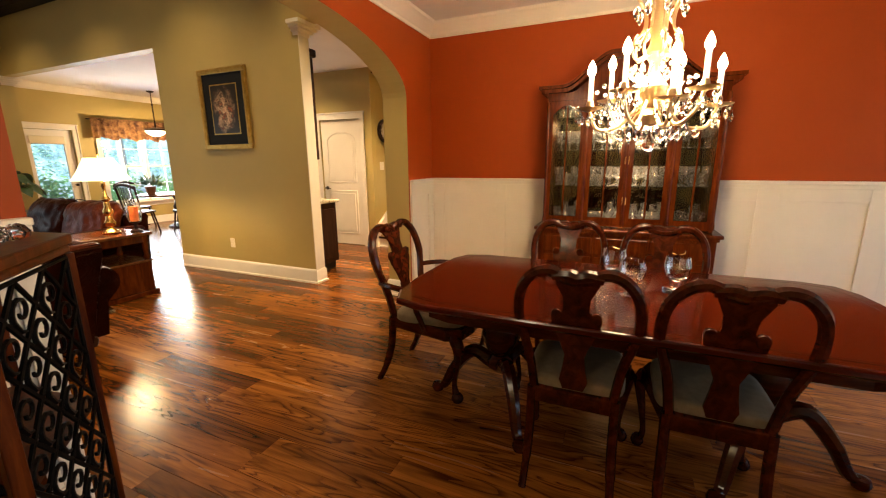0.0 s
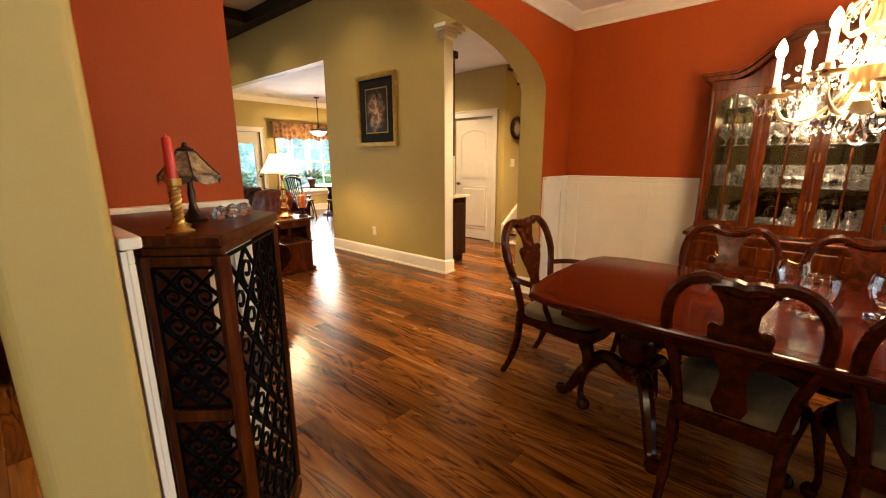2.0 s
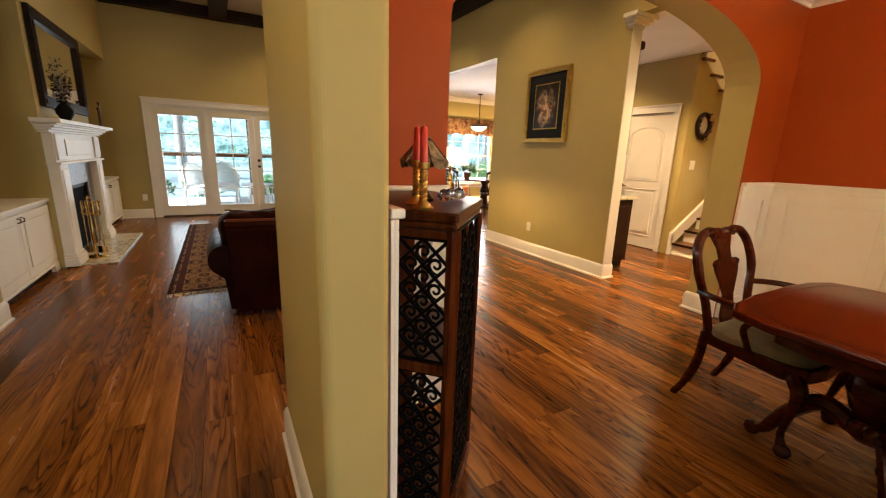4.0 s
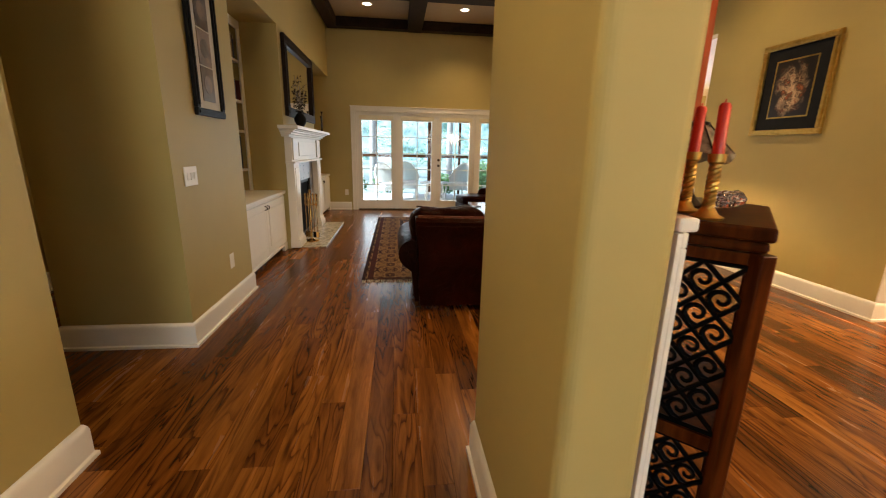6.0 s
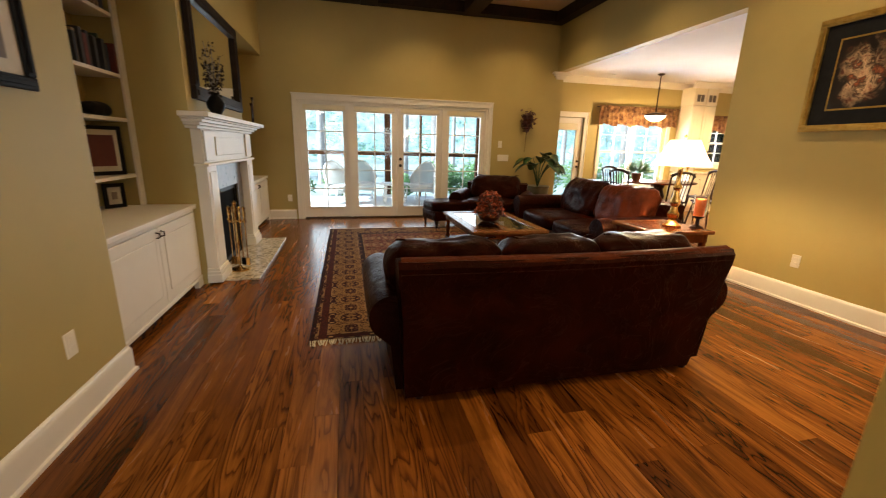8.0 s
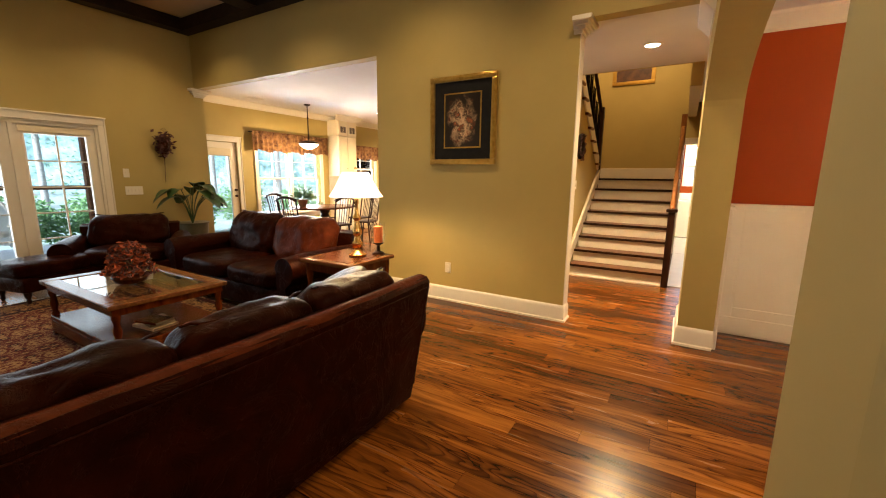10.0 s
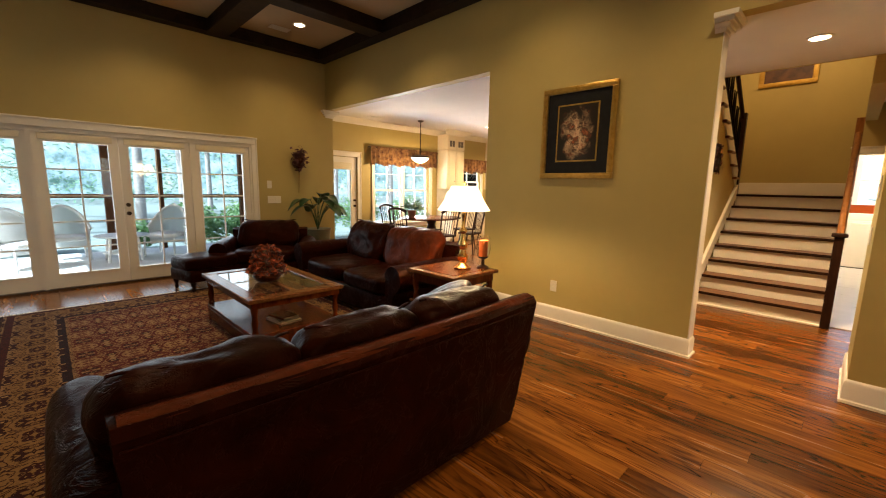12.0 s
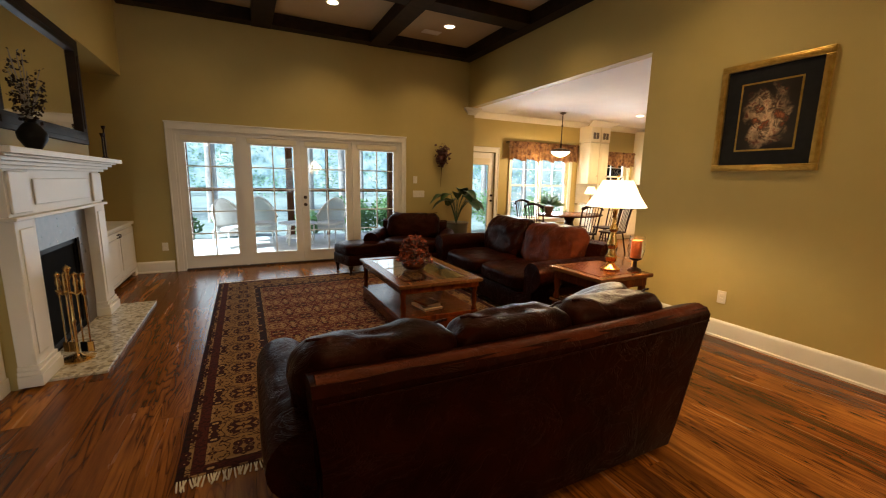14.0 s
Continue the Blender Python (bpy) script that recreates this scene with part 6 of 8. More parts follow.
# ---- dining room ----
def dining_chair(at, turn):
    """Queen Anne chair, its back at y = 0 and its front towards +y; hoop back with a vase splat, cabriole front legs."""
    t = thing("dining_chair", "dark mahogany Queen Anne chair with cream seat", "chair", at, turn, "chairs round the dining table")
    H = 1.0
    # hoop: two posts curving into a yoke crest
    for s in (-1, 1):
        pts = curve_pts([(s * 0.175, 0.07, 0.44), (s * 0.20, 0.045, 0.60), (s * 0.245, 0.015, 0.76), (s * 0.235, -0.02, 0.89), (s * 0.18, -0.04, 0.965), (s * 0.11, -0.045, 0.985), (s * 0.05, -0.045, 0.962), (0, -0.045, 0.955)], 6)
        part("back_post", tube(pts, [0.021] * 12 + [0.023] * (len(pts) - 12), 8), MAHOGANY, t, "", True)
    # vase splat
    prof = [(0.045, 0.46), (0.062, 0.50), (0.05, 0.56), (0.042, 0.62), (0.07, 0.69), (0.098, 0.75), (0.105, 0.79), (0.092, 0.815), (0.062, 0.80), (0.052, 0.83), (0.055, 0.88), (0.085, 0.94), (0.085, 0.965)]
    bm, rows = bmesh.new(), []
    for w, z in prof:
        y = 0.06 - 0.11 * (z - 0.46) / 0.5 + 0.02 * math.sin((z - 0.46) / 0.5 * math.pi)
        rows.append([bm.verts.new((x, y + d, z)) for x, d in ((-w, -0.007), (w, -0.007), (w, 0.007), (-w, 0.007))])
    for a, b in zip(rows, rows[1:]):
        for k in range(4):
            bm.faces.new((a[k], a[(k + 1) % 4], b[(k + 1) % 4], b[k]))
    bm.faces.new(rows[0][::-1]), bm.faces.new(rows[-1])
    part("splat", bm, MAHOGANY, t)
    for s in (-1, 1):
        part("splat_scroll", lathe([(0.022, -0.012), (0.026, 0), (0.022, 0.012)], n=14, m=Matrix.Translation((s * 0.082, 0.005, 0.80)) @ pose(0, 0, 0, 90, 0, 0)), MAHOGANY, t, "", True)
    part("crest", tube(curve_pts([(-0.10, -0.045, 0.968), (-0.04, -0.048, 0.975), (0, -0.05, 0.968), (0.04, -0.048, 0.975), (0.10, -0.045, 0.968)], 5), 0.024, 8), MAHOGANY, t, "carved yoke crest", True)
    seat = [(-0.19, 0.05), (0.19, 0.05), (0.26, 0.42), (0.22, 0.50), (0.10, 0.525), (-0.10, 0.525), (-0.22, 0.50), (-0.26, 0.42)]
    part("seat_rail", prism(seat, 0.375, 0.445, bevel=0.006), MAHOGANY, t)
    part("seat", pillow(-0.225, 0.075, 0.425, 0.225, 0.50, 0.49, 5.5, 0.003, 1.0, 9), LINEN, t, "cream upholstered slip seat", True)
    for s in (-1, 1):
        part("leg", tube(curve_pts([(s * 0.185, 0.065, 0.44), (s * 0.185, 0.05, 0.25), (s * 0.19, 0.01, 0.10), (s * 0.195, -0.035, 0.0)], 5), [0.022] * 10 + [0.018] * 6, 8), MAHOGANY, t, "", True)
        f = part("leg", tube(curve_pts([(s * 0.225, 0.455, 0.40), (s * 0.255, 0.495, 0.34), (s * 0.235, 0.475, 0.20), (s * 0.222, 0.46, 0.09), (s * 0.24, 0.48, 0.03)], 5), [0.030, 0.034, 0.036, 0.036, 0.034, 0.031, 0.028, 0.025, 0.022, 0.020, 0.018, 0.016, 0.015, 0.014, 0.014, 0.015, 0.016, 0.018, 0.02, 0.022, 0.024], 8), MAHOGANY, t, "", True)
        part("claw_foot", lathe([(0.0, 0), (0.026, 0.004), (0.034, 0.022), (0.028, 0.042), (0.016, 0.055)], (s * 0.242, 0.485, 0), 12), MAHOGANY, f, "", True)
    return t


first = dining_chair((2.66, 1.42, 0), -90)
first.scale = (0.9, 0.95, 1.0)
for x, y, a in ((2.66, 0.91, -90), (3.38, 2.61, 180), (3.82, 1.58, 90), (3.80, 1.03, 90)):
    copy_thing(first, pose(x, y, 0, 0, 0, a))


def armchair_arms(ob):
    """Open arms that make the end chair a carver."""
    for s in (-1, 1):
        part("arm", tube(curve_pts([(s * 0.225, 0.02, 0.665), (s * 0.29, 0.14, 0.675), (s * 0.31, 0.30, 0.67), (s * 0.285, 0.40, 0.655)], 5), 0.017, 8), MAHOGANY, ob, "", True)
        part("arm_support", tube(curve_pts([(s * 0.30, 0.34, 0.66), (s * 0.27, 0.26, 0.57), (s * 0.245, 0.27, 0.48), (s * 0.24, 0.30, 0.40)], 5), 0.015, 8), MAHOGANY, ob, "", True)


carver = [o for o in bpy.data.objects if o.name.startswith("dining_chair") and abs(o.location.y - 2.61) < 0.01][0]
carver.scale = (1.14, 1.09, 1.0)
tagged(carver, "dark mahogany Queen Anne armchair with cream seat")
armchair_arms(carver)


def dining_table():
    t = thing("dining_table", "glossy mahogany double-pedestal dining table with clipped corners", "table", (3.18, 1.25, 0))
    w, l, h = 0.53, 1.05, 0.76
    pts = []
    for sx, sy in ((1, 1), (-1, 1), (-1, -1), (1, -1)):
        cor = [(w * sx, (l - 0.20) * sy), (w * 0.92 * sx, (l - 0.07) * sy), (w * 0.70 * sx, (l - 0.02) * sy)]
        mid = [(w * 0.3 * sx, l * sy)]
        seq = cor + mid
        pts += seq if sx * sy > 0 else seq[::-1]
    n = len(pts)
    bm = bmesh.new()
    rings = []
    for k, z in ((0.985, h - 0.035), (1.0, h - 0.026), (1.0, h - 0.010), (0.993, h - 0.003), (0.98, h)):
        rings.append([bm.verts.new((x * (1 - (1 - k) * 1.0), y * (1 - (1 - k) * 0.6), z)) for x, y in pts])
    for a, b in zip(rings, rings[1:]):
        for k in range(n):
            bm.faces.new((a[k], a[(k + 1) % n], b[(k + 1) % n], b[k]))
    bm.faces.new(rings[0][::-1]), bm.faces.new(rings[-1])
    part("tabletop", bm, TABLETOP, t, "polished mahogany top")
    part("banding", prism([(x * 0.9, y * 0.945) for x, y in pts], h + 0.0004, h + 0.0012), MAHOGANY, t, "dark inlaid band")
    part("top_field", prism([(x * 0.87, y * 0.93) for x, y in pts], h + 0.0010, h + 0.0020), TABLETOP, t, "polished figured field")
    part("apron", prism([(x * 0.86, y * 0.86) for x, y in pts], h - 0.10, h - 0.036), MAHOGANY, t)
    for y in (-0.6, 0.6):
        ped = part("pedestal", lathe([(0.13, 0.66), (0.13, 0.63), (0.06, 0.6), (0.05, 0.55), (0.09, 0.5), (0.105, 0.44), (0.08, 0.36), (0.05, 0.32), (0.075, 0.29), (0.075, 0.25), (0.04, 0.22)][::-1], (0, y, 0), 20), MAHOGANY, t, "carved turned pedestal", True)
        for k in range(3):
            a = radians(90 + 120 * k) if y > 0 else radians(-90 + 120 * k)
            d = Vector((math.cos(a), math.sin(a), 0))
            pts3 = curve_pts([Vector((0, y, 0.27)) + d * 0.05, Vector((0, y, 0.31)) + d * 0.16, Vector((0, y, 0.19)) + d * 0.27, Vector((0, y, 0.06)) + d * 0.34, Vector((0, y, 0.035)) + d * 0.385], 5)
            leg = part("leg", tube(pts3, [0.045 - 0.0012 * i for i in range(len(pts3))], 8), MAHOGANY, t, "curved cabriole leg", True)
            foot = Vector((0, y, 0)) + d * 0.39
            part("claw_foot", lathe([(0, 0), (0.03, 0.005), (0.038, 0.028), (0.03, 0.05), (0, 0.06)], foot, 12), MAHOGANY, leg, "", True)
    return t


dining_table()


def glassware(name, label, prof, at, n=16, group=""):
    t = thing(name, label, "glass", at, group=group)
    part("bowl", lathe(prof, n=n), CUT, t, "", True)
    return t


GOBLET = [(0.03, 0), (0.03, 0.003), (0.005, 0.01), (0.004, 0.07), (0.02, 0.085), (0.033, 0.12), (0.03, 0.16), (0.028, 0.16), (0.03, 0.12), (0.016, 0.09), (0, 0.085)]
for k, (x, y) in enumerate(((3.28, 1.02), (3.36, 1.30), (3.12, 1.22))):
    t = thing("candle_glass", "cut crystal candle holder standing on the dining table", "candle holder", (x, y, 0.763), group="crystal on the dining table")
    part("bowl", lathe([(0.05, 0), (0.055, 0.008), (0.02, 0.02), (0.018, 0.05), (0.045, 0.07), (0.06, 0.12), (0.052, 0.17), (0.048, 0.17), (0.055, 0.12), (0.04, 0.075), (0, 0.07)], n=12), CRYSTAL, t)


# ---- china cabinet ----
def china_cabinet():
    t = thing("china_cabinet", "tall cherry china cabinet full of crystal, serpentine top", "cabinet", (0, 0, 0))
    y0, y1, xb = 0.585, 1.93, XD - 0.05
    xl, xu, deck = xb - 0.47, xb - 0.37, 0.82
    part("base_body", box(xl, y0, 0.09, xb, y1, deck - 0.03, 0.004), CHERRY, t)
    part("plinth", box(xl - 0.02, y0 - 0.02, 0, xb, y1 + 0.02, 0.09, 0.01), CHERRY, t)
    bm = bmesh.new()
    add_box(bm, xl - 0.035, y0 - 0.035, deck - 0.03, xb, y1 + 0.035, deck, 0.008)
    add_box(bm, xl - 0.015, y0 - 0.015, deck - 0.055, xb, y1 + 0.015, deck - 0.031, 0.006)
    part("deck", bm, CHERRY, t)
    w = (y1 - y0 - 0.08) / 3
    for k in range(3):
        a = y0 + 0.04 + k * w
        d = part("drawer", box(xl - 0.016, a + 0.012, 0.60, xl - 0.001, a + w - 0.012, 0.745, 0.006), CHERRY, t)
        part("pull", tube([(xl - 0.016, a + w / 2 - 0.05, 0.685), (xl - 0.038, a + w / 2 - 0.045, 0.665), (xl - 0.042, a + w / 2, 0.652), (xl - 0.038, a + w / 2 + 0.045, 0.665), (xl - 0.016, a + w / 2 + 0.05, 0.685)], 0.006, 6), BRASS, d, "brass bail pull")
        d = part("door", box(xl - 0.016, a + 0.012, 0.12, xl - 0.001, a + w - 0.012, 0.58, 0.004), CHERRY, t)
        part("raised_panel", box(xl - 0.026, a + 0.08, 0.19, xl - 0.016, a + w - 0.08, 0.51, 0.008), CHERRY, d)
    # upper case
    sh = 1.935
    part("back", box(xb - 0.015, y0 + 0.03, deck, xb, y1 - 0.03, 1.93), AGED, t, "smoky mirrored back")
    part("side", box(xu, y0 + 0.02, deck, xb - 0.016, y0 + 0.045, sh), CHERRY, t)
    part("side", box(xu, y1 - 0.045, deck, xb - 0.016, y1 - 0.02, sh), CHERRY, t)
    # serpentine top: bonnet rising to the middle
    def crown_z(u):
        e = abs(u)
        rise = min(1, max(0, (0.74 - e) / 0.52))
        return sh + 0.23 * rise * rise * (3 - 2 * rise)
    N = 40
    for name, x0, x1, dz0, dz1, wide in (("bonnet_rail", xu - 0.005, xu + 0.02, -0.24, 0.0, 0.0), ("cornice", xu - 0.055, xb - 0.002, 0.0, 0.03, 0.05), ("cornice", xu - 0.075, xb - 0.002, 0.0305, 0.055, 0.07)):
        bm, rows = bmesh.new(), []
        for i in range(N + 1):
            u = -1 + 2 * i / N
            y = (y0 + y1) / 2 + u * ((y1 - y0) / 2 - 0.02 + wide)
            z = crown_z(u)
            lo = sh - 0.060 if name == "bonnet_rail" else z + dz0
            rows.append([bm.verts.new(p) for p in ((x0, y, lo), (x1, y, lo), (x1, y, z + dz1), (x0, y, z + dz1))])
        for a, b in zip(rows, rows[1:]):
            for k in range(4):
                bm.faces.new((a[k], a[(k + 1) % 4], b[(k + 1) % 4], b[k]))
        bm.faces.new(rows[0][::-1]), bm.faces.new(rows[-1])
        part(name, bm, CHERRY, t, "", True)
    part("top_board", box(xu + 0.021, y0 + 0.046, sh - 0.02, xb - 0.016, y1 - 0.046, sh - 0.002), CHERRY, t)
    # four glazed doors between stiles
    dw = (y1 - y0 - 0.04) / 4
    for k in range(4):
        a, b = y0 + 0.02 + k * dw, y0 + 0.02 + (k + 1) * dw
        g0, g1 = a + 0.048, b - 0.048
        door = part("door", wall_mesh("x", xu - 0.012, xu + 0.012, a + 0.004, b - 0.004, deck + 0.012, sh - 0.063, [(g0, g1, deck + 0.085, sh - 0.100)]), CHERRY, t)
        # arched spandrels at the head
        for s in (-1, 1):
            yc, e = (g0, g1)[s > 0], (g1 - g0) / 2
            pts = [(yc, sh - 0.100), (yc, sh - 0.170)] + [(yc - s * e * q / 6, sh - 0.170 + 0.07 * math.sin(math.pi / 2 * q / 6)) for q in range(1, 7)]
            part("spandrel", prism(pts, xu - 0.010, xu + 0.008, Matrix(((0, 0, 1, 0), (1, 0, 0, 0), (0, 1, 0, 0), (0, 0, 0, 1)))), CHERRY, door)
        part("glazing_bar", box(xu - 0.008, (g0 + g1) / 2 - 0.006, deck + 0.085, xu + 0.006, (g0 + g1) / 2 + 0.006, sh - 0.101), CHERRY, door)
        gp = part("glass", box(xu + 0.001, g0, deck + 0.085, xu + 0.003, g1, sh - 0.101), PANE, door, "clear glass")
        gp.visible_shadow = False
        for z in (deck + 0.2, 1.35, sh - 0.3):
            part("hinge", lathe([(0.006, 0), (0.006, 0.06), (0, 0.065)], (xu - 0.016, a + 0.012 if k % 2 == 0 else b - 0.012, z), 8), BRASS, door, "brass hinge")
    for k in range(5):
        yy = y0 + 0.02 + k * dw
        part("pilaster", lathe([(0.014, deck + 0.02), (0.018, deck + 0.05), (0.012, deck + 0.09), (0.012, sh - 0.2), (0.018, sh - 0.10), (0.014, sh - 0.07)], (xu - 0.014, min(max(yy, y0 + 0.03), y1 - 0.03), 0), 10), CHERRY, t, "slim turned pilaster", True)
    for z in (1.17, 1.47, 1.74):
        part("shelf", box(xu + 0.02, y0 + 0.046, z - 0.006, xb - 0.018, y1 - 0.046, z), PANE, t, "glass shelf").visible_shadow = False
    return xu, xb, y0, y1, deck


XU, XB, CY0, CY1, DECK = china_cabinet()
CABINET_LIGHT = lamp("cabinet_lamp", "AREA", ((XU + XB) / 2, 1.25, 1.90), 75, WARM, 0.25, ((XU + XB) / 2, 1.25, 0.8))

rg = random.Random(31)
shapes = [GOBLET, [(0.025, 0), (0.033, 0.002), (0.036, 0.09), (0.034, 0.09), (0.03, 0.008), (0, 0.006)], [(0.03, 0), (0.03, 0.004), (0.006, 0.012), (0.005, 0.05), (0.045, 0.075), (0.05, 0.1), (0.047, 0.1), (0.04, 0.078), (0, 0.06)],
          [(0.04, 0), (0.055, 0.01), (0.06, 0.07), (0.03, 0.13), (0.02, 0.17), (0.028, 0.2), (0.024, 0.2), (0.014, 0.165), (0.05, 0.07), (0, 0.02)]]
protos = ("stemmed crystal goblet", "plain crystal tumbler", "shallow crystal sherbet glass", "cut crystal decanter")
made = {}
for z, pick in ((1.171, (0, 0, 1, 2)), (1.471, (0, 0, 0, 2)), (1.741, (0, 1)), (DECK + 0.002, (3, 2, 1, 0))):
    for x in ((XU + 0.075), (XU + 0.17), (XU + 0.27)):
        y = CY0 + 0.10
        while y < CY1 - 0.1:
            if min(abs(y - (CY0 + 0.02 + k * (CY1 - CY0 - 0.04) / 4)) for k in range(5)) > 0.03:
                s = rg.choice(pick)
                place = pose(x + rg.uniform(-0.015, 0.015), y, z)
                if s in made:
                    copy_thing(made[s], place)
                else:
                    made[s] = glassware("crystal_glass", protos[s] + " standing in the china cabinet", shapes[s], (0, 0, 0), 12, "crystal in the china cabinet")
                    made[s].matrix_basis = place
            y += rg.uniform(0.062, 0.078)
for y in (1.80, 1.70):
    t = thing("ruby_glass", "dark ruby wine glass on the top cabinet shelf", "glass", (XU + 0.16, y, 1.742), group="ruby glasses")
    part("bowl", lathe(GOBLET, n=12), mottled("ruby_glass", (0.12, 0.008, 0.008), (0.18, 0.012, 0.012), 0.08, 4, 0, 0), t, "", True)


# ---- chandelier ----
FLAME = glow("candle_bulb", (1.0, 0.82, 0.52), 16.0)
# the sleeves glow faintly, in place of bulb light falling on them
SLEEVE_GLOW = glow("lit_candle_sleeve", (1.0, 0.85, 0.6), 0.35)


def chandelier():
    t = thing("chandelier", "gilt eight-arm chandelier with crystal drops, lit", "chandelier", (CHX, CHY, -0.02))
    part("column", lathe([(0.0, 1.55), (0.03, 1.56), (0.045, 1.60), (0.02, 1.63), (0.055, 1.68), (0.06, 1.72), (0.03, 1.76), (0.025, 1.82), (0.05, 1.86), (0.03, 1.9), (0.035, 2.0), (0.02, 2.05), (0.04, 2.1), (0.025, 2.14), (0.075, 2.17), (0.08, 2.19), (0.02, 2.22), (0.01, 2.26)], n=20), GILT_METAL, t, "gilt turned column", True)
    part("rod", lathe([(0.008, 2.25), (0.008, 2.94), (0.06, 2.97), (0.065, 3.015), (0, 3.018)], n=14), GILT_METAL, t, "", True)
    for k in range(8):
        a = 2 * math.pi * k / 8 + 0.2
        d = Vector((math.cos(a), math.sin(a), 0))
        R = 0.265 if k % 2 == 0 else 0.215
        lift = -0.02 if k % 2 == 0 else 0.03
        arm = part("arm", tube(curve_pts([d * 0.04 + Vector((0, 0, 1.66)), d * (R * 0.5) + Vector((0, 0, 1.555)), d * (R * 0.85) + Vector((0, 0, 1.565 + lift)), d * R + Vector((0, 0, 1.645 + lift))], 6), 0.0075, 8), GILT_METAL, t, "curved gilt arm", True)
        tip = d * R + Vector((0, 0, 1.645 + lift))
        part("drip_pan", lathe([(0.010, 0), (0.055, 0.010), (0.062, 0.016), (0.020, 0.014), (0.014, 0.045), (0, 0.045)], tip, 16), GILT_METAL, arm, "", True)
        part("candle_sleeve", lathe([(0.0105, 0.045), (0.0105, 0.150), (0, 0.150)], tip, 12), SLEEVE_GLOW, arm, "white candle sleeve with the bulb's light as glow", True)
        part("bulb", lathe([(0.007, 0.150), (0.016, 0.165), (0.018, 0.180), (0.010, 0.205), (0, 0.222)], tip, 12), FLAME, arm, "glowing flame bulb", True)
        # upper scrolls
        part("scroll", tube(curve_pts([d * 0.03 + Vector((0, 0, 1.86)), d * 0.085 + Vector((0, 0, 1.84)), d * 0.10 + Vector((0, 0, 1.90)), d * 0.06 + Vector((0, 0, 1.96)), d * 0.065 + Vector((0, 0, 2.04)), d * 0.095 + Vector((0, 0, 2.08))], 5), 0.0055, 6), GILT_METAL, t, "gilt scroll", True)
        for j, (rr, zz, s) in enumerate(((R, 1.62 + lift, 0.024), (R + 0.05, 1.66 + lift, 0.016), (R - 0.05, 1.65 + lift, 0.016), (R * 0.72, 1.54, 0.022), (0.10, 1.80, 0.022), (0.095, 2.04, 0.022), (0.085, 1.93, 0.02), (R * 0.45, 1.53, 0.024))):
            c = d * rr + Vector((0, 0, zz))
            part("crystal_drop", lathe([(0.0, -2.2 * s), (0.55 * s, -1.4 * s), (0.8 * s, -0.7 * s), (0.5 * s, 0.1 * s), (0.12 * s, 0.6 * s), (0.0, 0.7 * s)], c, 6), CRYSTAL, arm, "faceted crystal drop")
        for q in range(7):
            e = 2 * math.pi * q / 7
            c = tip + Vector((0.056 * math.cos(e), 0.056 * math.sin(e), -0.012 - 0.012 * (q % 2)))
            part("crystal_drop", lathe([(0, -0.042), (0.009, -0.028), (0.0085, -0.016), (0.002, 0.0), (0.0, 0.012)], c, 6), CRYSTAL, arm, "faceted crystal drop")
        n = Vector((math.cos(a + math.pi / 8), math.sin(a + math.pi / 8), 0))
        for q in range(5):
            part("crystal_bead", lathe([(0, -0.011), (0.010, -0.004), (0.010, 0.004), (0, 0.011)], n * (0.10 + 0.035 * q) + Vector((0, 0, 1.80 - 0.05 * math.sin(math.pi * q / 4) - 0.02 * q)), 6), CRYSTAL, arm, "crystal bead")
    part("finial", lathe([(0, 1.43), (0.02, 1.445), (0.03, 1.47), (0.02, 1.5), (0.006, 1.53), (0, 1.55)], n=10), CRYSTAL, t, "crystal ball finial", True)
    return t


chandelier()


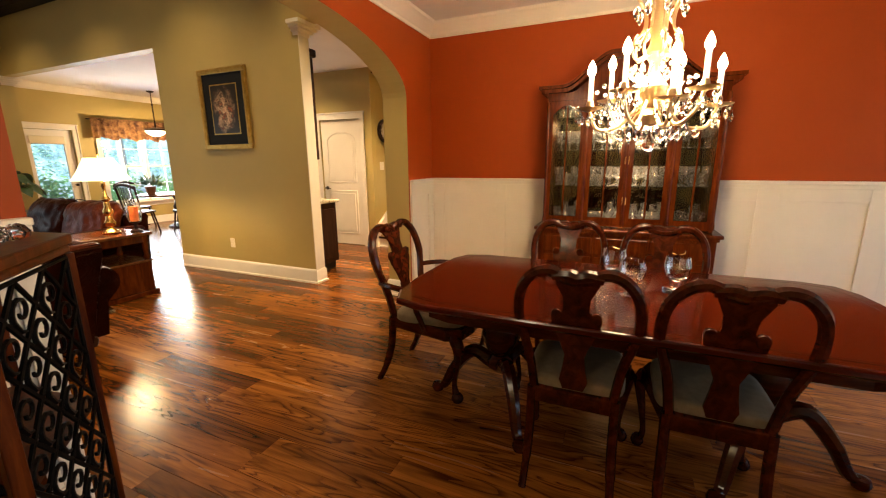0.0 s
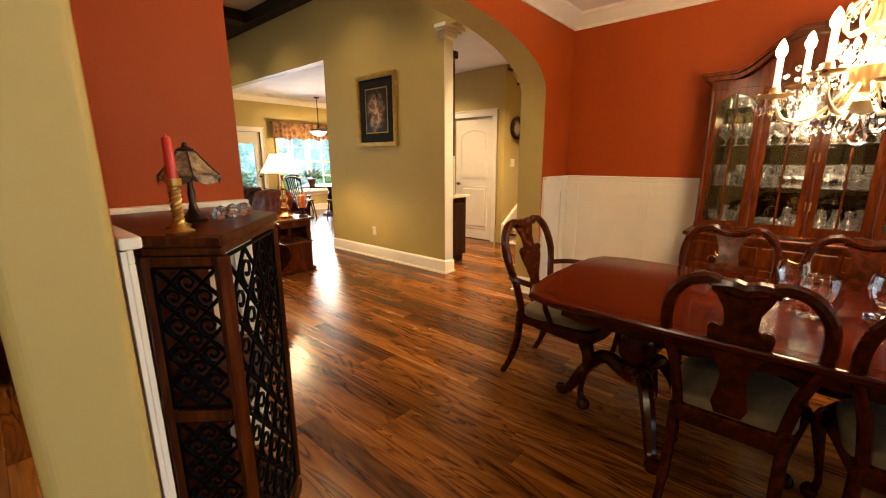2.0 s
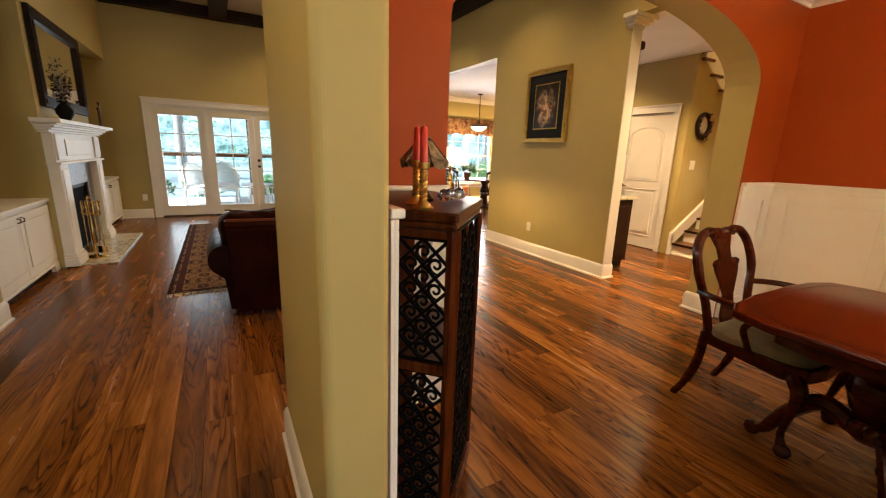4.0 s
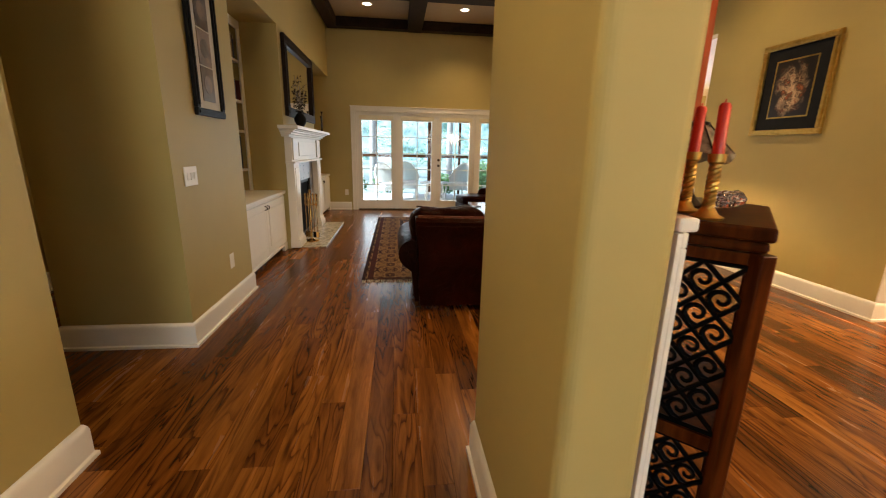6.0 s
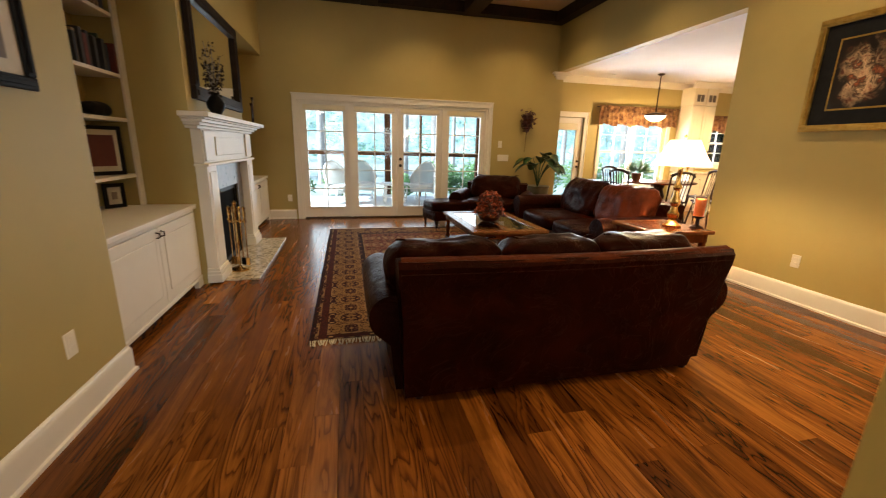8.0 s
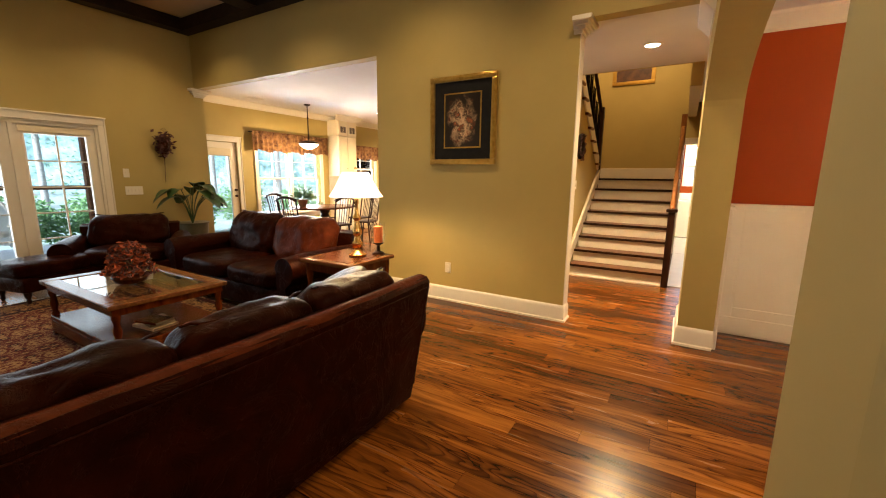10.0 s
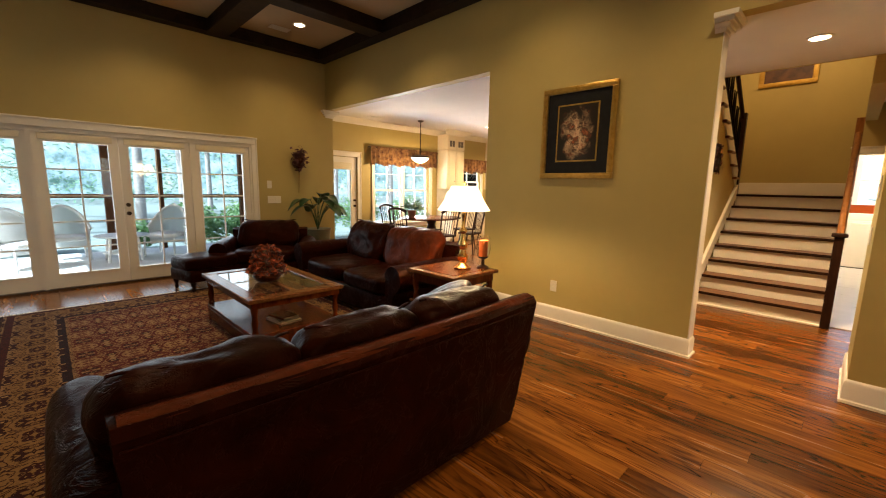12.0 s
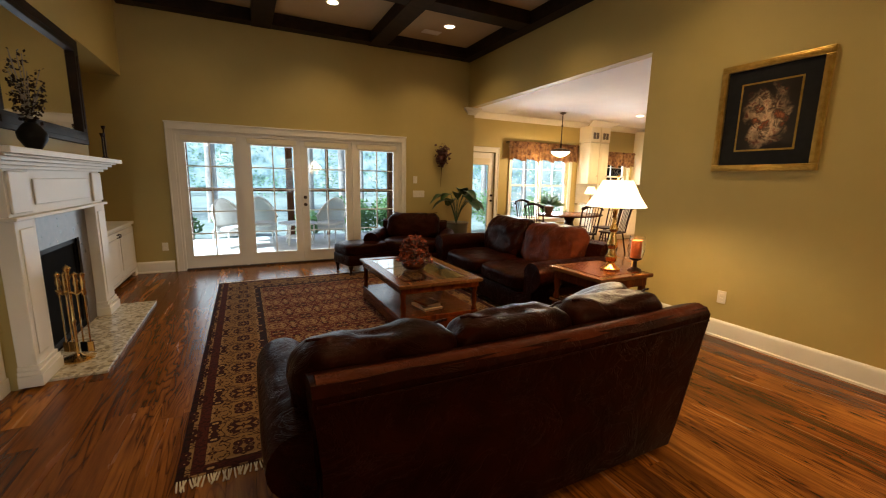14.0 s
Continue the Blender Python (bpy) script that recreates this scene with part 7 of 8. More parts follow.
# ---- wrought iron corner cabinet with candles ----
def corner_stand():
    t = thing("corner_stand", "walnut corner stand with scrolled black iron panels", "cabinet", (0, 0, 0))
    P = [(1.30, 3.15), (1.30, 2.58), (1.445, 2.43), (1.765, 2.77), (1.70, 3.15)]
    H = 1.19
    def grow(k):
        c = Vector((1.50, 2.80))
        return [tuple(c + (Vector(p) - c) * k) for p in P]
    part("top", prism(P, H - 0.03, H, bevel=0.006), WALNUT, t)
    part("top_moulding", prism(grow(0.965), H - 0.055, H - 0.031, bevel=0.008), WALNUT, t)
    part("bottom", prism(grow(0.93), 0.05, 0.075), WALNUT, t)
    part("back_panel", box(1.335, 3.095, 0.076, 1.62, 3.107, H - 0.056), WALNUT, t, "dark stained back board")
    part("plinth", prism(grow(1.0), 0.0, 0.05, bevel=0.005), WALNUT, t)
    sh = grow(0.90)
    part("shelf", prism(sh, 0.645, 0.665), WALNUT, t)
    corners = grow(0.93)
    for k in (0, 1, 2, 3, 4):
        x, y = corners[k]
        g = 0.017 if k == 2 else 0.012
        part("post", box(x - g, y - g, 0.075, x + g, y + g, H - 0.056, 0.003), WALNUT, t)
    def iron_panel(a, b, z0, z1):
        a, b = Vector((*a, 0)), Vector((*b, 0))
        d = (b - a).normalized()
        L = (b - a).length - 0.032
        o = a + d * 0.016
        def P3(u, z):
            return o + d * u + Vector((0, 0, z))
        pn = part("iron_panel", tube([P3(0, z0), P3(L, z0)], 0.006, 6), IRON, t, "black wrought iron scroll panel")
        bm = bmesh.new()
        for q in ((P3(0, z1), P3(L, z1)), (P3(0, z0), P3(0, z1)), (P3(L, z0), P3(L, z1))):
            add_tube(bm, q, 0.006, 6)
        part("iron_border", bm, IRON, pn)
        cols = max(2, round(L / 0.115))
        cell = L / cols
        rows = max(2, round((z1 - z0) / (cell * 1.05)))
        ch = (z1 - z0) / rows
        bm = bmesh.new()
        for i in range(-rows, cols + rows):      # diagonals both ways, cut at the border
            for sgn in (1, -1):
                za, zb = sorted(((-i * sgn) * ch, (cols - i) * sgn * ch))
                za, zb = max(0.0, za), min(z1 - z0, zb)
                if zb - za > 0.02:
                    add_tube(bm, [P3(i * cell + sgn * za / ch * cell, z0 + za), P3(i * cell + sgn * zb / ch * cell, z0 + zb)], 0.0062, 5)
        tagged(part("iron_lattice", bm, IRON, pn), kind="stuff")
        bm = bmesh.new()
        for i in range(2 * cols + 1):            # a curl and a bud in each diamond
            for j in range(2 * rows + 1):
                if (i + j) % 2 == 0 or i in (0, 2 * cols) or j in (0, 2 * rows):
                    continue
                cu, cz = i * cell / 2, z0 + j * ch / 2
                pts = []
                for q in range(15):
                    an = radians(205) - q / 14 * 2.1 * math.pi
                    r = cell * (0.30 - 0.235 * q / 14)
                    pts.append(P3(cu + r * math.cos(an) + 0.03 * cell, cz + r * math.sin(an)))
                add_tube(bm, pts, [0.0066 - 0.00018 * q for q in range(15)], 5)
                add_tube(bm, [P3(cu - 0.26 * cell, cz - 0.10 * ch), P3(cu - 0.10 * cell, cz - 0.30 * ch), P3(cu + 0.08 * cell, cz - 0.34 * ch)], [0.008, 0.007, 0.003], 5)
        tagged(part("scrollwork", bm, IRON, pn), kind="stuff")
    for a, b in ((corners[1], corners[2]), (corners[2], corners[3])):
        split = a == corners[1]
        if split:
            iron_panel(a, b, 0.695, H - 0.088)
            iron_panel(a, b, 0.085, 0.65)
        else:
            iron_panel(a, b, 0.085, H - 0.065)
        dd = (Vector(b) - Vector(a)).normalized() * 0.022
        q0, q1 = Vector(a) + dd, Vector(b) - dd
        nn = Vector((dd.y, -dd.x)) * 0.5
        for z0, z1 in ((0.655, 0.69), (H - 0.082, H - 0.057)) if split else ():
            part("rail", prism([tuple(q0 + nn), tuple(q1 + nn), tuple(q1 - nn), tuple(q0 - nn)], z0, z1), WALNUT, t)
    return H


HC = corner_stand()


def candlestick(at, h, tilt):
    t = thing("candlestick", "red taper candle in a twisted brass candlestick", "candlestick", at, group="brass candlesticks")
    part("foot", lathe([(0.045, 0), (0.048, 0.006), (0.03, 0.014), (0.018, 0.03), (0, 0.03)], n=18), GOLD, t, "", True)
    for ph in (0, math.pi):
        pts = [(0.011 * math.cos(q * 0.75 + ph), 0.011 * math.sin(q * 0.75 + ph), 0.025 + (h - 0.05) * q / 32) for q in range(33)]
        part("twist", tube(pts, 0.0085, 8), GOLD, t, "twisted brass stem", True)
    part("cup", lathe([(0.012, h - 0.03), (0.024, h - 0.02), (0.026, h), (0.0, h)], n=16), GOLD, t, "", True)
    bm = lathe([(0.017, 0), (0.0165, 0.115), (0.011, 0.122), (0.003, 0.123), (0.002, 0.131), (0, 0.132)], n=14, m=Matrix.Translation((0, 0, h)) @ pose(0, 0, 0, 0, tilt, 0))
    part("taper_candle", bm, CANDLE_RED, t, "red wax candle", True)
    return t


for at, h, tilt in (((1.395, 2.56, HC), 0.165, -2), ((1.42, 2.665, HC), 0.17, 1)):
    candlestick(at, h, tilt).scale = (0.70, 0.70, 0.85)
sl = thing("accent_lamp", "small bronze accent lamp with a stained-glass shade", "lamp", (1.492, 2.755, HC), 20)
sl.scale = (0.73, 0.73, 0.73)
part("base", lathe([(0.05, 0), (0.055, 0.01), (0.035, 0.03), (0.02, 0.05), (0.013, 0.08), (0.016, 0.12), (0.011, 0.15), (0.014, 0.2), (0, 0.205)], n=16), BRONZE, sl, "", True)
TIFFANY = mottled("stained_glass", (0.05, 0.03, 0.016), (0.42, 0.30, 0.17), 0.25, 26, 0, 0.2, 70)
shade = part("shade", open_shade([(0.118, 0.195), (0.092, 0.222), (0.030, 0.295), (0.028, 0.293), (0.089, 0.220), (0.115, 0.193), (0.118, 0.195)], 6), TIFFANY, sl, "six-sided stained glass shade")
for k in range(6):
    a0, a1 = math.pi / 3 * k, math.pi / 3 * (k + 1)
    p0, p1 = Vector((math.cos(a0), math.sin(a0), 0)), Vector((math.cos(a1), math.sin(a1), 0))
    part("lead_rib", tube([p0 * 0.03 + Vector((0, 0, 0.296)), p0 * 0.093 + Vector((0, 0, 0.223)), p0 * 0.120 + Vector((0, 0, 0.194))], 0.003, 5), BRONZE, shade)
    bm = bmesh.new()
    rim = [p0.lerp(p1, q / 6) * 0.118 + Vector((0, 0, 0.195)) for q in range(7)]
    drop = [p0.lerp(p1, q / 6) * 0.126 + Vector((0, 0, 0.192 - 0.034 * math.sin(math.pi * q / 6) ** 0.6)) for q in range(7)]
    v0, v1 = [bm.verts.new(p) for p in rim], [bm.verts.new(p) for p in drop]
    for q in range(6):
        bm.faces.new((v0[q], v0[q + 1], v1[q + 1], v1[q]))
    bmesh.ops.solidify(bm, geom=list(bm.faces), thickness=0.002)
    part("scalloped_skirt", bm, TIFFANY, shade)
part("cap", lathe([(0.032, 0.29), (0.034, 0.3), (0.012, 0.31), (0.01, 0.325), (0, 0.33)], n=12), BRONZE, sl, "", True)
go = thing("glass_ornament", "small clear crystal ornament on the corner stand", "ornament", (1.60, 2.74, HC), 35)
for k in range(7):
    part("bead", lathe([(0, 0), (0.022, 0.008), (0.026, 0.022), (0.014, 0.04), (0, 0.046)], (-0.06 + 0.02 * k, 0.012 * math.sin(k * 2), 0.0), 8), CRYSTAL, go)

# ---- hall, stairs ----
RISE1, RUN, SX0, SY0, SY1, WY = 0.178, 0.27, 6.74, 3.68, 4.90, 4.93   # WY: face of the wall beside the stairs
HONEY = wood("honey_rail", (0.16, 0.058, 0.016), (0.25, 0.10, 0.030), (0.34, 0.15, 0.05), 0.3, (9, 9, 1.2), 0.3)
TREAD = wood("stained_tread", (0.05, 0.017, 0.006), (0.13, 0.05, 0.017), (0.22, 0.09, 0.03), 0.3, (9, 1.0, 9), 0.3)
st = thing("staircase", "staircase with white risers and stained wooden treads", "staircase", (0, 0, 0), kind="structure")
for k in range(8):
    x, z = SX0 + k * RUN, k * RISE1
    part("riser", box(x, SY0, z, x + 0.02, SY1, z + RISE1 - 0.03), WHITE, st)
    part("tread", box(x - 0.03, SY0 - 0.03, z + RISE1 - 0.03, x + (RUN + 0.0 if k < 7 else 1.0), SY1, z + RISE1, 0.008), TREAD, st)
    part("nosing", box(x - 0.036, SY0 - 0.032, z + RISE1 - 0.033, x - 0.0305, SY1, z + RISE1 + 0.001, 0.002), ESPRESSO, st, "dark tread edge")
    part("carriage", box(x + 0.021, SY0 + 0.02, 0.0, x + RUN - 0.001, SY1, z + RISE1 - 0.032), WHITE, st)
    part("scotia", box(x - 0.012, SY0, z + RISE1 - 0.05, x - 0.0005, SY1, z + RISE1 - 0.031), WHITE, st)
LZ = 8 * RISE1
part("landing", box(8.7, SY1 + 0.001, LZ - 0.2, 9.649, 6.399, LZ), TREAD, st)
part("landing_skirting", box(9.62, SY0, LZ + 0.001, 9.648, 6.39, LZ + 0.2, 0.004), WHITE, st)
part("base_shoe", box(SX0 - 0.03, SY0, 0.0, SX0 - 0.001, SY1, 0.025, 0.006), WHITE, st)
def slope(x0, x1, z0, z1, lo, hi, y0, y1):
    return prism([(x0, z0 + lo), (x1, z1 + lo), (x1, z1 + hi), (x0, z0 + hi)], -y1, -y0, Matrix(((1, 0, 0, 0), (0, 0, -1, 0), (0, 1, 0, 0), (0, 0, 0, 1))))
part("wall_stringer", slope(SX0 - 0.06, 8.63, 0.13, 0.13 + 7 * RISE1, 0.0, 0.20, SY1 - 0.012, WY - 0.002), WHITE, st)
part("stringer_return", box(6.66, SY1 - 0.012, 0, 6.72, WY - 0.001, 0.33, 0.004), WHITE, st)
ob = structure("wall_clock", prism([(6.812, 0), (8.70, 0), (8.70, 1.5), (6.812, 2.76)], -WY - 0.10, -WY, Matrix(((1, 0, 0, 0), (0, 0, -1, 0), (0, 1, 0, 0), (0, 0, 0, 1)))), BEIGE, "khaki painted wall under the upper stair flight", "wall")
# upper flight, climbing back over the hall
part("upper_stringer", slope(6.82, 8.69, 2.74, 1.49, 0.0, 0.26, WY - 0.02, WY + 0.11), WHITE, st)
for k in range(7):
    x, z = 8.60 - k * RUN, LZ + (k + 1) * RISE1
    part("tread", box(x - RUN + 0.03, WY - 0.05, z + 0.05, x + 0.03, 6.39, z + 0.085, 0.008), TREAD, st)
    part("riser", box(x - 0.02, WY + 0.111, z - 0.12, x, 6.39, z + 0.049), WHITE, st)
    for q in (0.08, 0.2):
        part("baluster", tube([(x - q, WY + 0.01, z + 0.085), (x - q, WY + 0.01, z + 0.40), (x - q, WY + 0.01, z + 0.92)], [0.010, 0.018, 0.010], 6), IRON, st, "dark iron baluster")
part("handrail", tube([(8.66, WY + 0.01, LZ + 1.16), (6.83, WY + 0.01, LZ + 1.16 + 1.83 * RISE1 / RUN)], 0.03, 8), ESPRESSO, st, "dark wooden handrail")
part("newel_post", box(8.62, WY - 0.04, LZ, 8.72, WY + 0.06, LZ + 1.25, 0.01), ESPRESSO, st, "dark wooden newel post")
# lower newel, rail and iron balusters
nw = part("newel_post", box(6.70, 3.60, 0.0, 6.78, 3.68, 1.0, 0.006), ESPRESSO, st, "dark wooden newel post")
part("newel_cap", box(6.675, 3.575, 1.0, 6.805, 3.705, 1.04, 0.012), ESPRESSO, nw)
part("handrail", tube([(6.78, 3.64, 1.02), (8.66, 3.64, 1.02 + 1.88 * RISE1 / RUN)], 0.033, 10), HONEY, st, "honey-coloured wooden handrail", True)
part("newel_post", box(8.66, 3.60, LZ, 8.74, 3.68, LZ + 1.05, 0.006), HONEY, st, "honey-coloured newel post")
for k in range(7):
    for q in (0.06, 0.19):
        x, z = SX0 + k * RUN + q, (k + 1) * RISE1
        zt = 1.0 + (x - 6.78) * RISE1 / RUN
        b = part("baluster", tube([(x, 3.64, z), (x, 3.64, zt)], 0.008, 6), IRON, st, "slim black iron baluster")
        part("baluster_knuckle", lathe([(0.008, -0.03), (0.018, -0.01), (0.018, 0.01), (0.008, 0.03)], (x, 3.64, (z + zt) / 2), 8), IRON, b)

framed("painting", "gold-framed brown picture high on the stairwell wall", "x", 9.65, -1, 4.2, 4.95, 3.20, 3.73, 0.07, GOLD, 0.03, [("canvas", mottled("sepia_canvas", (0.035, 0.010, 0.004), (0.10, 0.035, 0.013), 0.5, 9, 0, 0.1), 0.0)])
cl = thing("wall_wreath", "round dark wreath clock on the stair wall", "wall clock", (7.02, WY, 1.88))
bm = bmesh.new()
rg = random.Random(4)
ring = [(0.155 * math.cos(2 * math.pi * k / 36), -0.03, 0.155 * math.sin(2 * math.pi * k / 36)) for k in range(37)]
add_tube(bm, ring, 0.03, 8)
part("ring", bm, BEAM, cl, "dark twig ring", True)
bm = bmesh.new()
for k in range(160):
    a = rg.uniform(0, 6.283)
    c = Vector((0.155 * math.cos(a) + rg.gauss(0, 0.02), -0.045 + rg.uniform(-0.03, 0.01), 0.155 * math.sin(a) + rg.gauss(0, 0.02)))
    d = Vector((rg.uniform(-1, 1), rg.uniform(-0.6, 0.6), rg.uniform(-1, 1))).normalized() * rg.uniform(0.015, 0.03)
    e = d.orthogonal().normalized() * 0.012
    bm.faces.new([bm.verts.new(c + v) for v in (-d, e, d, -e)])
part("leaves", bm, PLUM, cl)
part("face", lathe([(0.115, 0), (0.115, 0.01), (0, 0.012)], n=24, m=pose(0, -0.002, 0, 90, 0, 0)), MATBOARD, cl, "pale clock face")
part("flower", lathe([(0.0, 0), (0.03, 0.004), (0.025, 0.02), (0, 0.025)], n=8, m=pose(0.09, -0.06, 0.09, 90, 0, 0)), OCHRE, cl)

# laundry beyond the hall
ld = thing("door_4", "white cased opening to the laundry room", "door", (9.65, 0, 0), kind="structure")
part("casing", casing("x", 0, 2.82, 3.60, 2.06, -1), WHITE, ld)
ws = thing("washing_machine", "white washing machine under the laundry window", "washer", (12.45, 3.42, 0))
part("cabinet", box(-0.33, -0.34, 0.02, 0.33, 0.34, 0.92, 0.02), WHITE, ws)
part("control_panel", box(0.2, -0.34, 0.92, 0.33, 0.34, 1.08, 0.015), WHITE, ws)
part("lid", box(-0.31, -0.3, 0.921, 0.19, 0.3, 0.935, 0.006), IVORY, ws)
part("kick_plate", box(-0.325, -0.32, 0.0, -0.30, 0.32, 0.07), BLACK, ws)
w = thing("window_3", "bright white laundry window", "window", (13.0, 0, 0), kind="structure")
part("window_frame", casing("x", 0, 2.2, 3.5, 2.25, -1, z0=1.25), WHITE, w)
p = part("pane", box(0.06, 2.2, 1.25, 0.064, 3.5, 2.25), PANE, w)
p.visible_shadow = False
part("sash_bar", box(0.04, 2.2, 1.73, 0.08, 3.5, 1.77), WHITE, w)

# ---- kitchen ----
kc = thing("kitchen_cabinet", "dark wood kitchen base cabinet with granite top", "cabinet", (4.83, 4.72, 0))
part("body", box(0.0, 0, 0.09, 0.60, 1.9, 0.875, 0.003), ESPRESSO, kc)
part("end_panel", box(0.06, -0.012, 0.16, 0.54, -0.001, 0.80, 0.004), ESPRESSO, kc)
part("toe_kick", box(0.0, 0.01, 0, 0.54, 1.9, 0.09), BLACK, kc)
part("worktop", box(0.0, -0.03, 0.876, 0.64, 1.92, 0.91, 0.006), GRANITE, kc, "speckled granite worktop")
for y in (0.02, 0.65, 1.28):
    d = part("door", box(0.60, y, 0.12, 0.62, y + 0.58, 0.86, 0.004), ESPRESSO, kc)
    part("pull", tube([(0.62, y + 0.05, 0.7), (0.65, y + 0.05, 0.72), (0.65, y + 0.05, 0.8), (0.62, y + 0.05, 0.82)], 0.005, 6), BRONZE, d)
uc = thing("wall_cabinet", "dark wood kitchen wall cabinet with a crown", "cabinet", (4.83, 4.70, 1.42))
part("body", box(0.0, 0, 0, 0.33, 1.9, 1.16, 0.003), ESPRESSO, uc)
part("crown", box(0.0, -0.03, 1.16, 0.37, 1.93, 1.25, 0.02), ESPRESSO, uc)
for y in (0.02, 0.65, 1.28):
    part("door", box(0.33, y, 0.02, 0.35, y + 0.58, 1.14, 0.004), ESPRESSO, uc)
part("backsplash", box(0.001, 0.01, -0.508, 0.012, 1.9, -0.001), PALE_TILE, uc, "pale tiled backsplash")


def cream_cabinet(x0, x1, depth, z0, z1, label, name="kitchen_cabinet", glass=False):
    t = thing(name, label, "cabinet", (0, YK, 0))
    part("body", box(x0, -depth, z0 + (0.09 if z0 == 0 else 0), x1, -0.002, z1, 0.003), CREAM, t)
    if z0 == 0:
        part("toe_kick", box(x0, -depth + 0.06, 0, x1, -0.002, 0.09), CREAM, t)
    n = max(1, round((x1 - x0) / 0.33))
    for k in range(n):
        a, b = x0 + (x1 - x0) * k / n + 0.01, x0 + (x1 - x0) * (k + 1) / n - 0.01
        d = part("door", box(a, -depth - 0.02, z0 + 0.11 if z0 == 0 else z0 + 0.01, b, -depth - 0.001, z1 - 0.01, 0.004), CREAM, t)
        if glass:
            for u in (0.0, 0.5):
                q = a + 0.05 + (b - a - 0.1) * u
                part("pane", box(q + 0.008, -depth - 0.024, z0 + 0.08, q + (b - a - 0.1) / 2 - 0.008, -depth - 0.02, z1 - 0.16, 0.002), SLATE, d, "small smoky glazed pane")
            continue
        part("raised_panel", box(a + 0.06, -depth - 0.028, (z0 + 0.17 if z0 == 0 else z0 + 0.07), b - 0.06, -depth - 0.02, z1 - 0.07, 0.006), CREAM, d)
        part("knob", lathe([(0.006, 0), (0.006, 0.015), (0.013, 0.02), (0, 0.028)], n=10, m=Matrix.Translation((b - 0.03, -depth - 0.02, z0 + 0.2 if z0 else z1 - 0.12)) @ pose(0, 0, 0, 90, 0, 0)), BRONZE, d)
    return t


cream_cabinet(8.35, 9.0, 0.36, 1.40, 2.40, "cream painted kitchen wall cabinet beside the window", "wall_cabinet")
cream_cabinet(8.35, 9.0, 0.37, 2.41, 2.80, "small cream glazed top cabinet under the crown", "wall_cabinet", True)
cream_cabinet(10.35, 11.6, 0.36, 1.40, 2.80, "cream painted kitchen wall cabinet", "wall_cabinet")
for a, b in ((8.35, 9.0), (9.01, 10.25), (10.26, 11.6)):
    cream_cabinet(a, b, 0.60, 0, 0.875, "cream painted kitchen base cabinet under granite")
wt = thing("worktop", "speckled granite kitchen worktop on cream cabinets", "worktop", (0, YK, 0.876))
part("slab", box(8.33, -0.64, 0, 11.62, -0.002, 0.035, 0.006), GRANITE, wt)
part("splashback", box(8.35, -0.014, 0.036, 9.03, -0.003, 0.52), PALE_TILE, wt, "pale tiled splashback")
crown([(8.25, YK - 0.40), (9.03, YK - 0.40), (9.03, YK), (12.0, YK)], KZ)
kl = thing("table_lamp", "small lit lamp on the kitchen worktop", "lamp", (8.55, YK - 0.32, 0.911))
part("base", lathe([(0.05, 0), (0.05, 0.01), (0.02, 0.03), (0.035, 0.1), (0.012, 0.2), (0.01, 0.28), (0, 0.28)], n=14), BRASS, kl, "", True)
part("shade", open_shade([(0.15, 0.24), (0.08, 0.42), (0.077, 0.42), (0.147, 0.24), (0.15, 0.24)], 20), SHADE, kl, "glowing pale shade", True)


FAB = mottled("valance_fabric", (0.085, 0.026, 0.010), (0.42, 0.23, 0.09), 0.85, 14, 0, 0.3, 220)


def valance(x0, x1, z0, z1, plane, label):
    """Gathered fabric on a rod, its hem waving."""
    t = thing("valance", label, "curtain", (0, plane, 0))
    n = int((x1 - x0) / 0.012)
    bm, rows = bmesh.new(), []
    for i in range(n + 1):
        x = x0 + (x1 - x0) * i / n
        g = math.sin(x * 52) + 0.5 * math.sin(x * 31 + 1)
        hem = z0 - 0.02 + 0.06 * abs(math.sin(x * 7.2)) + 0.012 * g
        col = []
        for j, z in enumerate((z1, z1 - 0.035, z1 - 0.06, (z1 + z0) / 2, z0 + 0.05, hem)):
            amp = (0.008, 0.012, 0.006, 0.02, 0.026, 0.03)[j]
            col.append(bm.verts.new((x, -0.11 - (0.012 if j == 1 else 0) + amp * g * 0.8, z)))
        rows.append(col)
    for a, b in zip(rows, rows[1:]):
        for j in range(5):
            bm.faces.new((a[j], b[j], b[j + 1], a[j + 1]))
    bmesh.ops.solidify(bm, geom=list(bm.faces), thickness=0.004)
    part("fabric", bm, FAB, t, "gathered brown and gold fabric", True)
    part("rod", tube([(x0 - 0.03, -0.10, z1 - 0.035), (x1 + 0.03, -0.10, z1 - 0.035)], 0.012, 8), BRONZE, t)
    for x in (x0 - 0.02, x1 + 0.02):
        part("bracket", box(x - 0.008, -0.10, z1 - 0.045, x + 0.008, -0.024, z1 - 0.025), BRONZE, t)
    return t


valance(6.15, 8.24, 1.90, 2.34, YK, "gathered brown patterned valance over the breakfast window")
valance(9.05, 10.28, 1.85, 2.24, YK, "gathered brown patterned valance over the kitchen window")

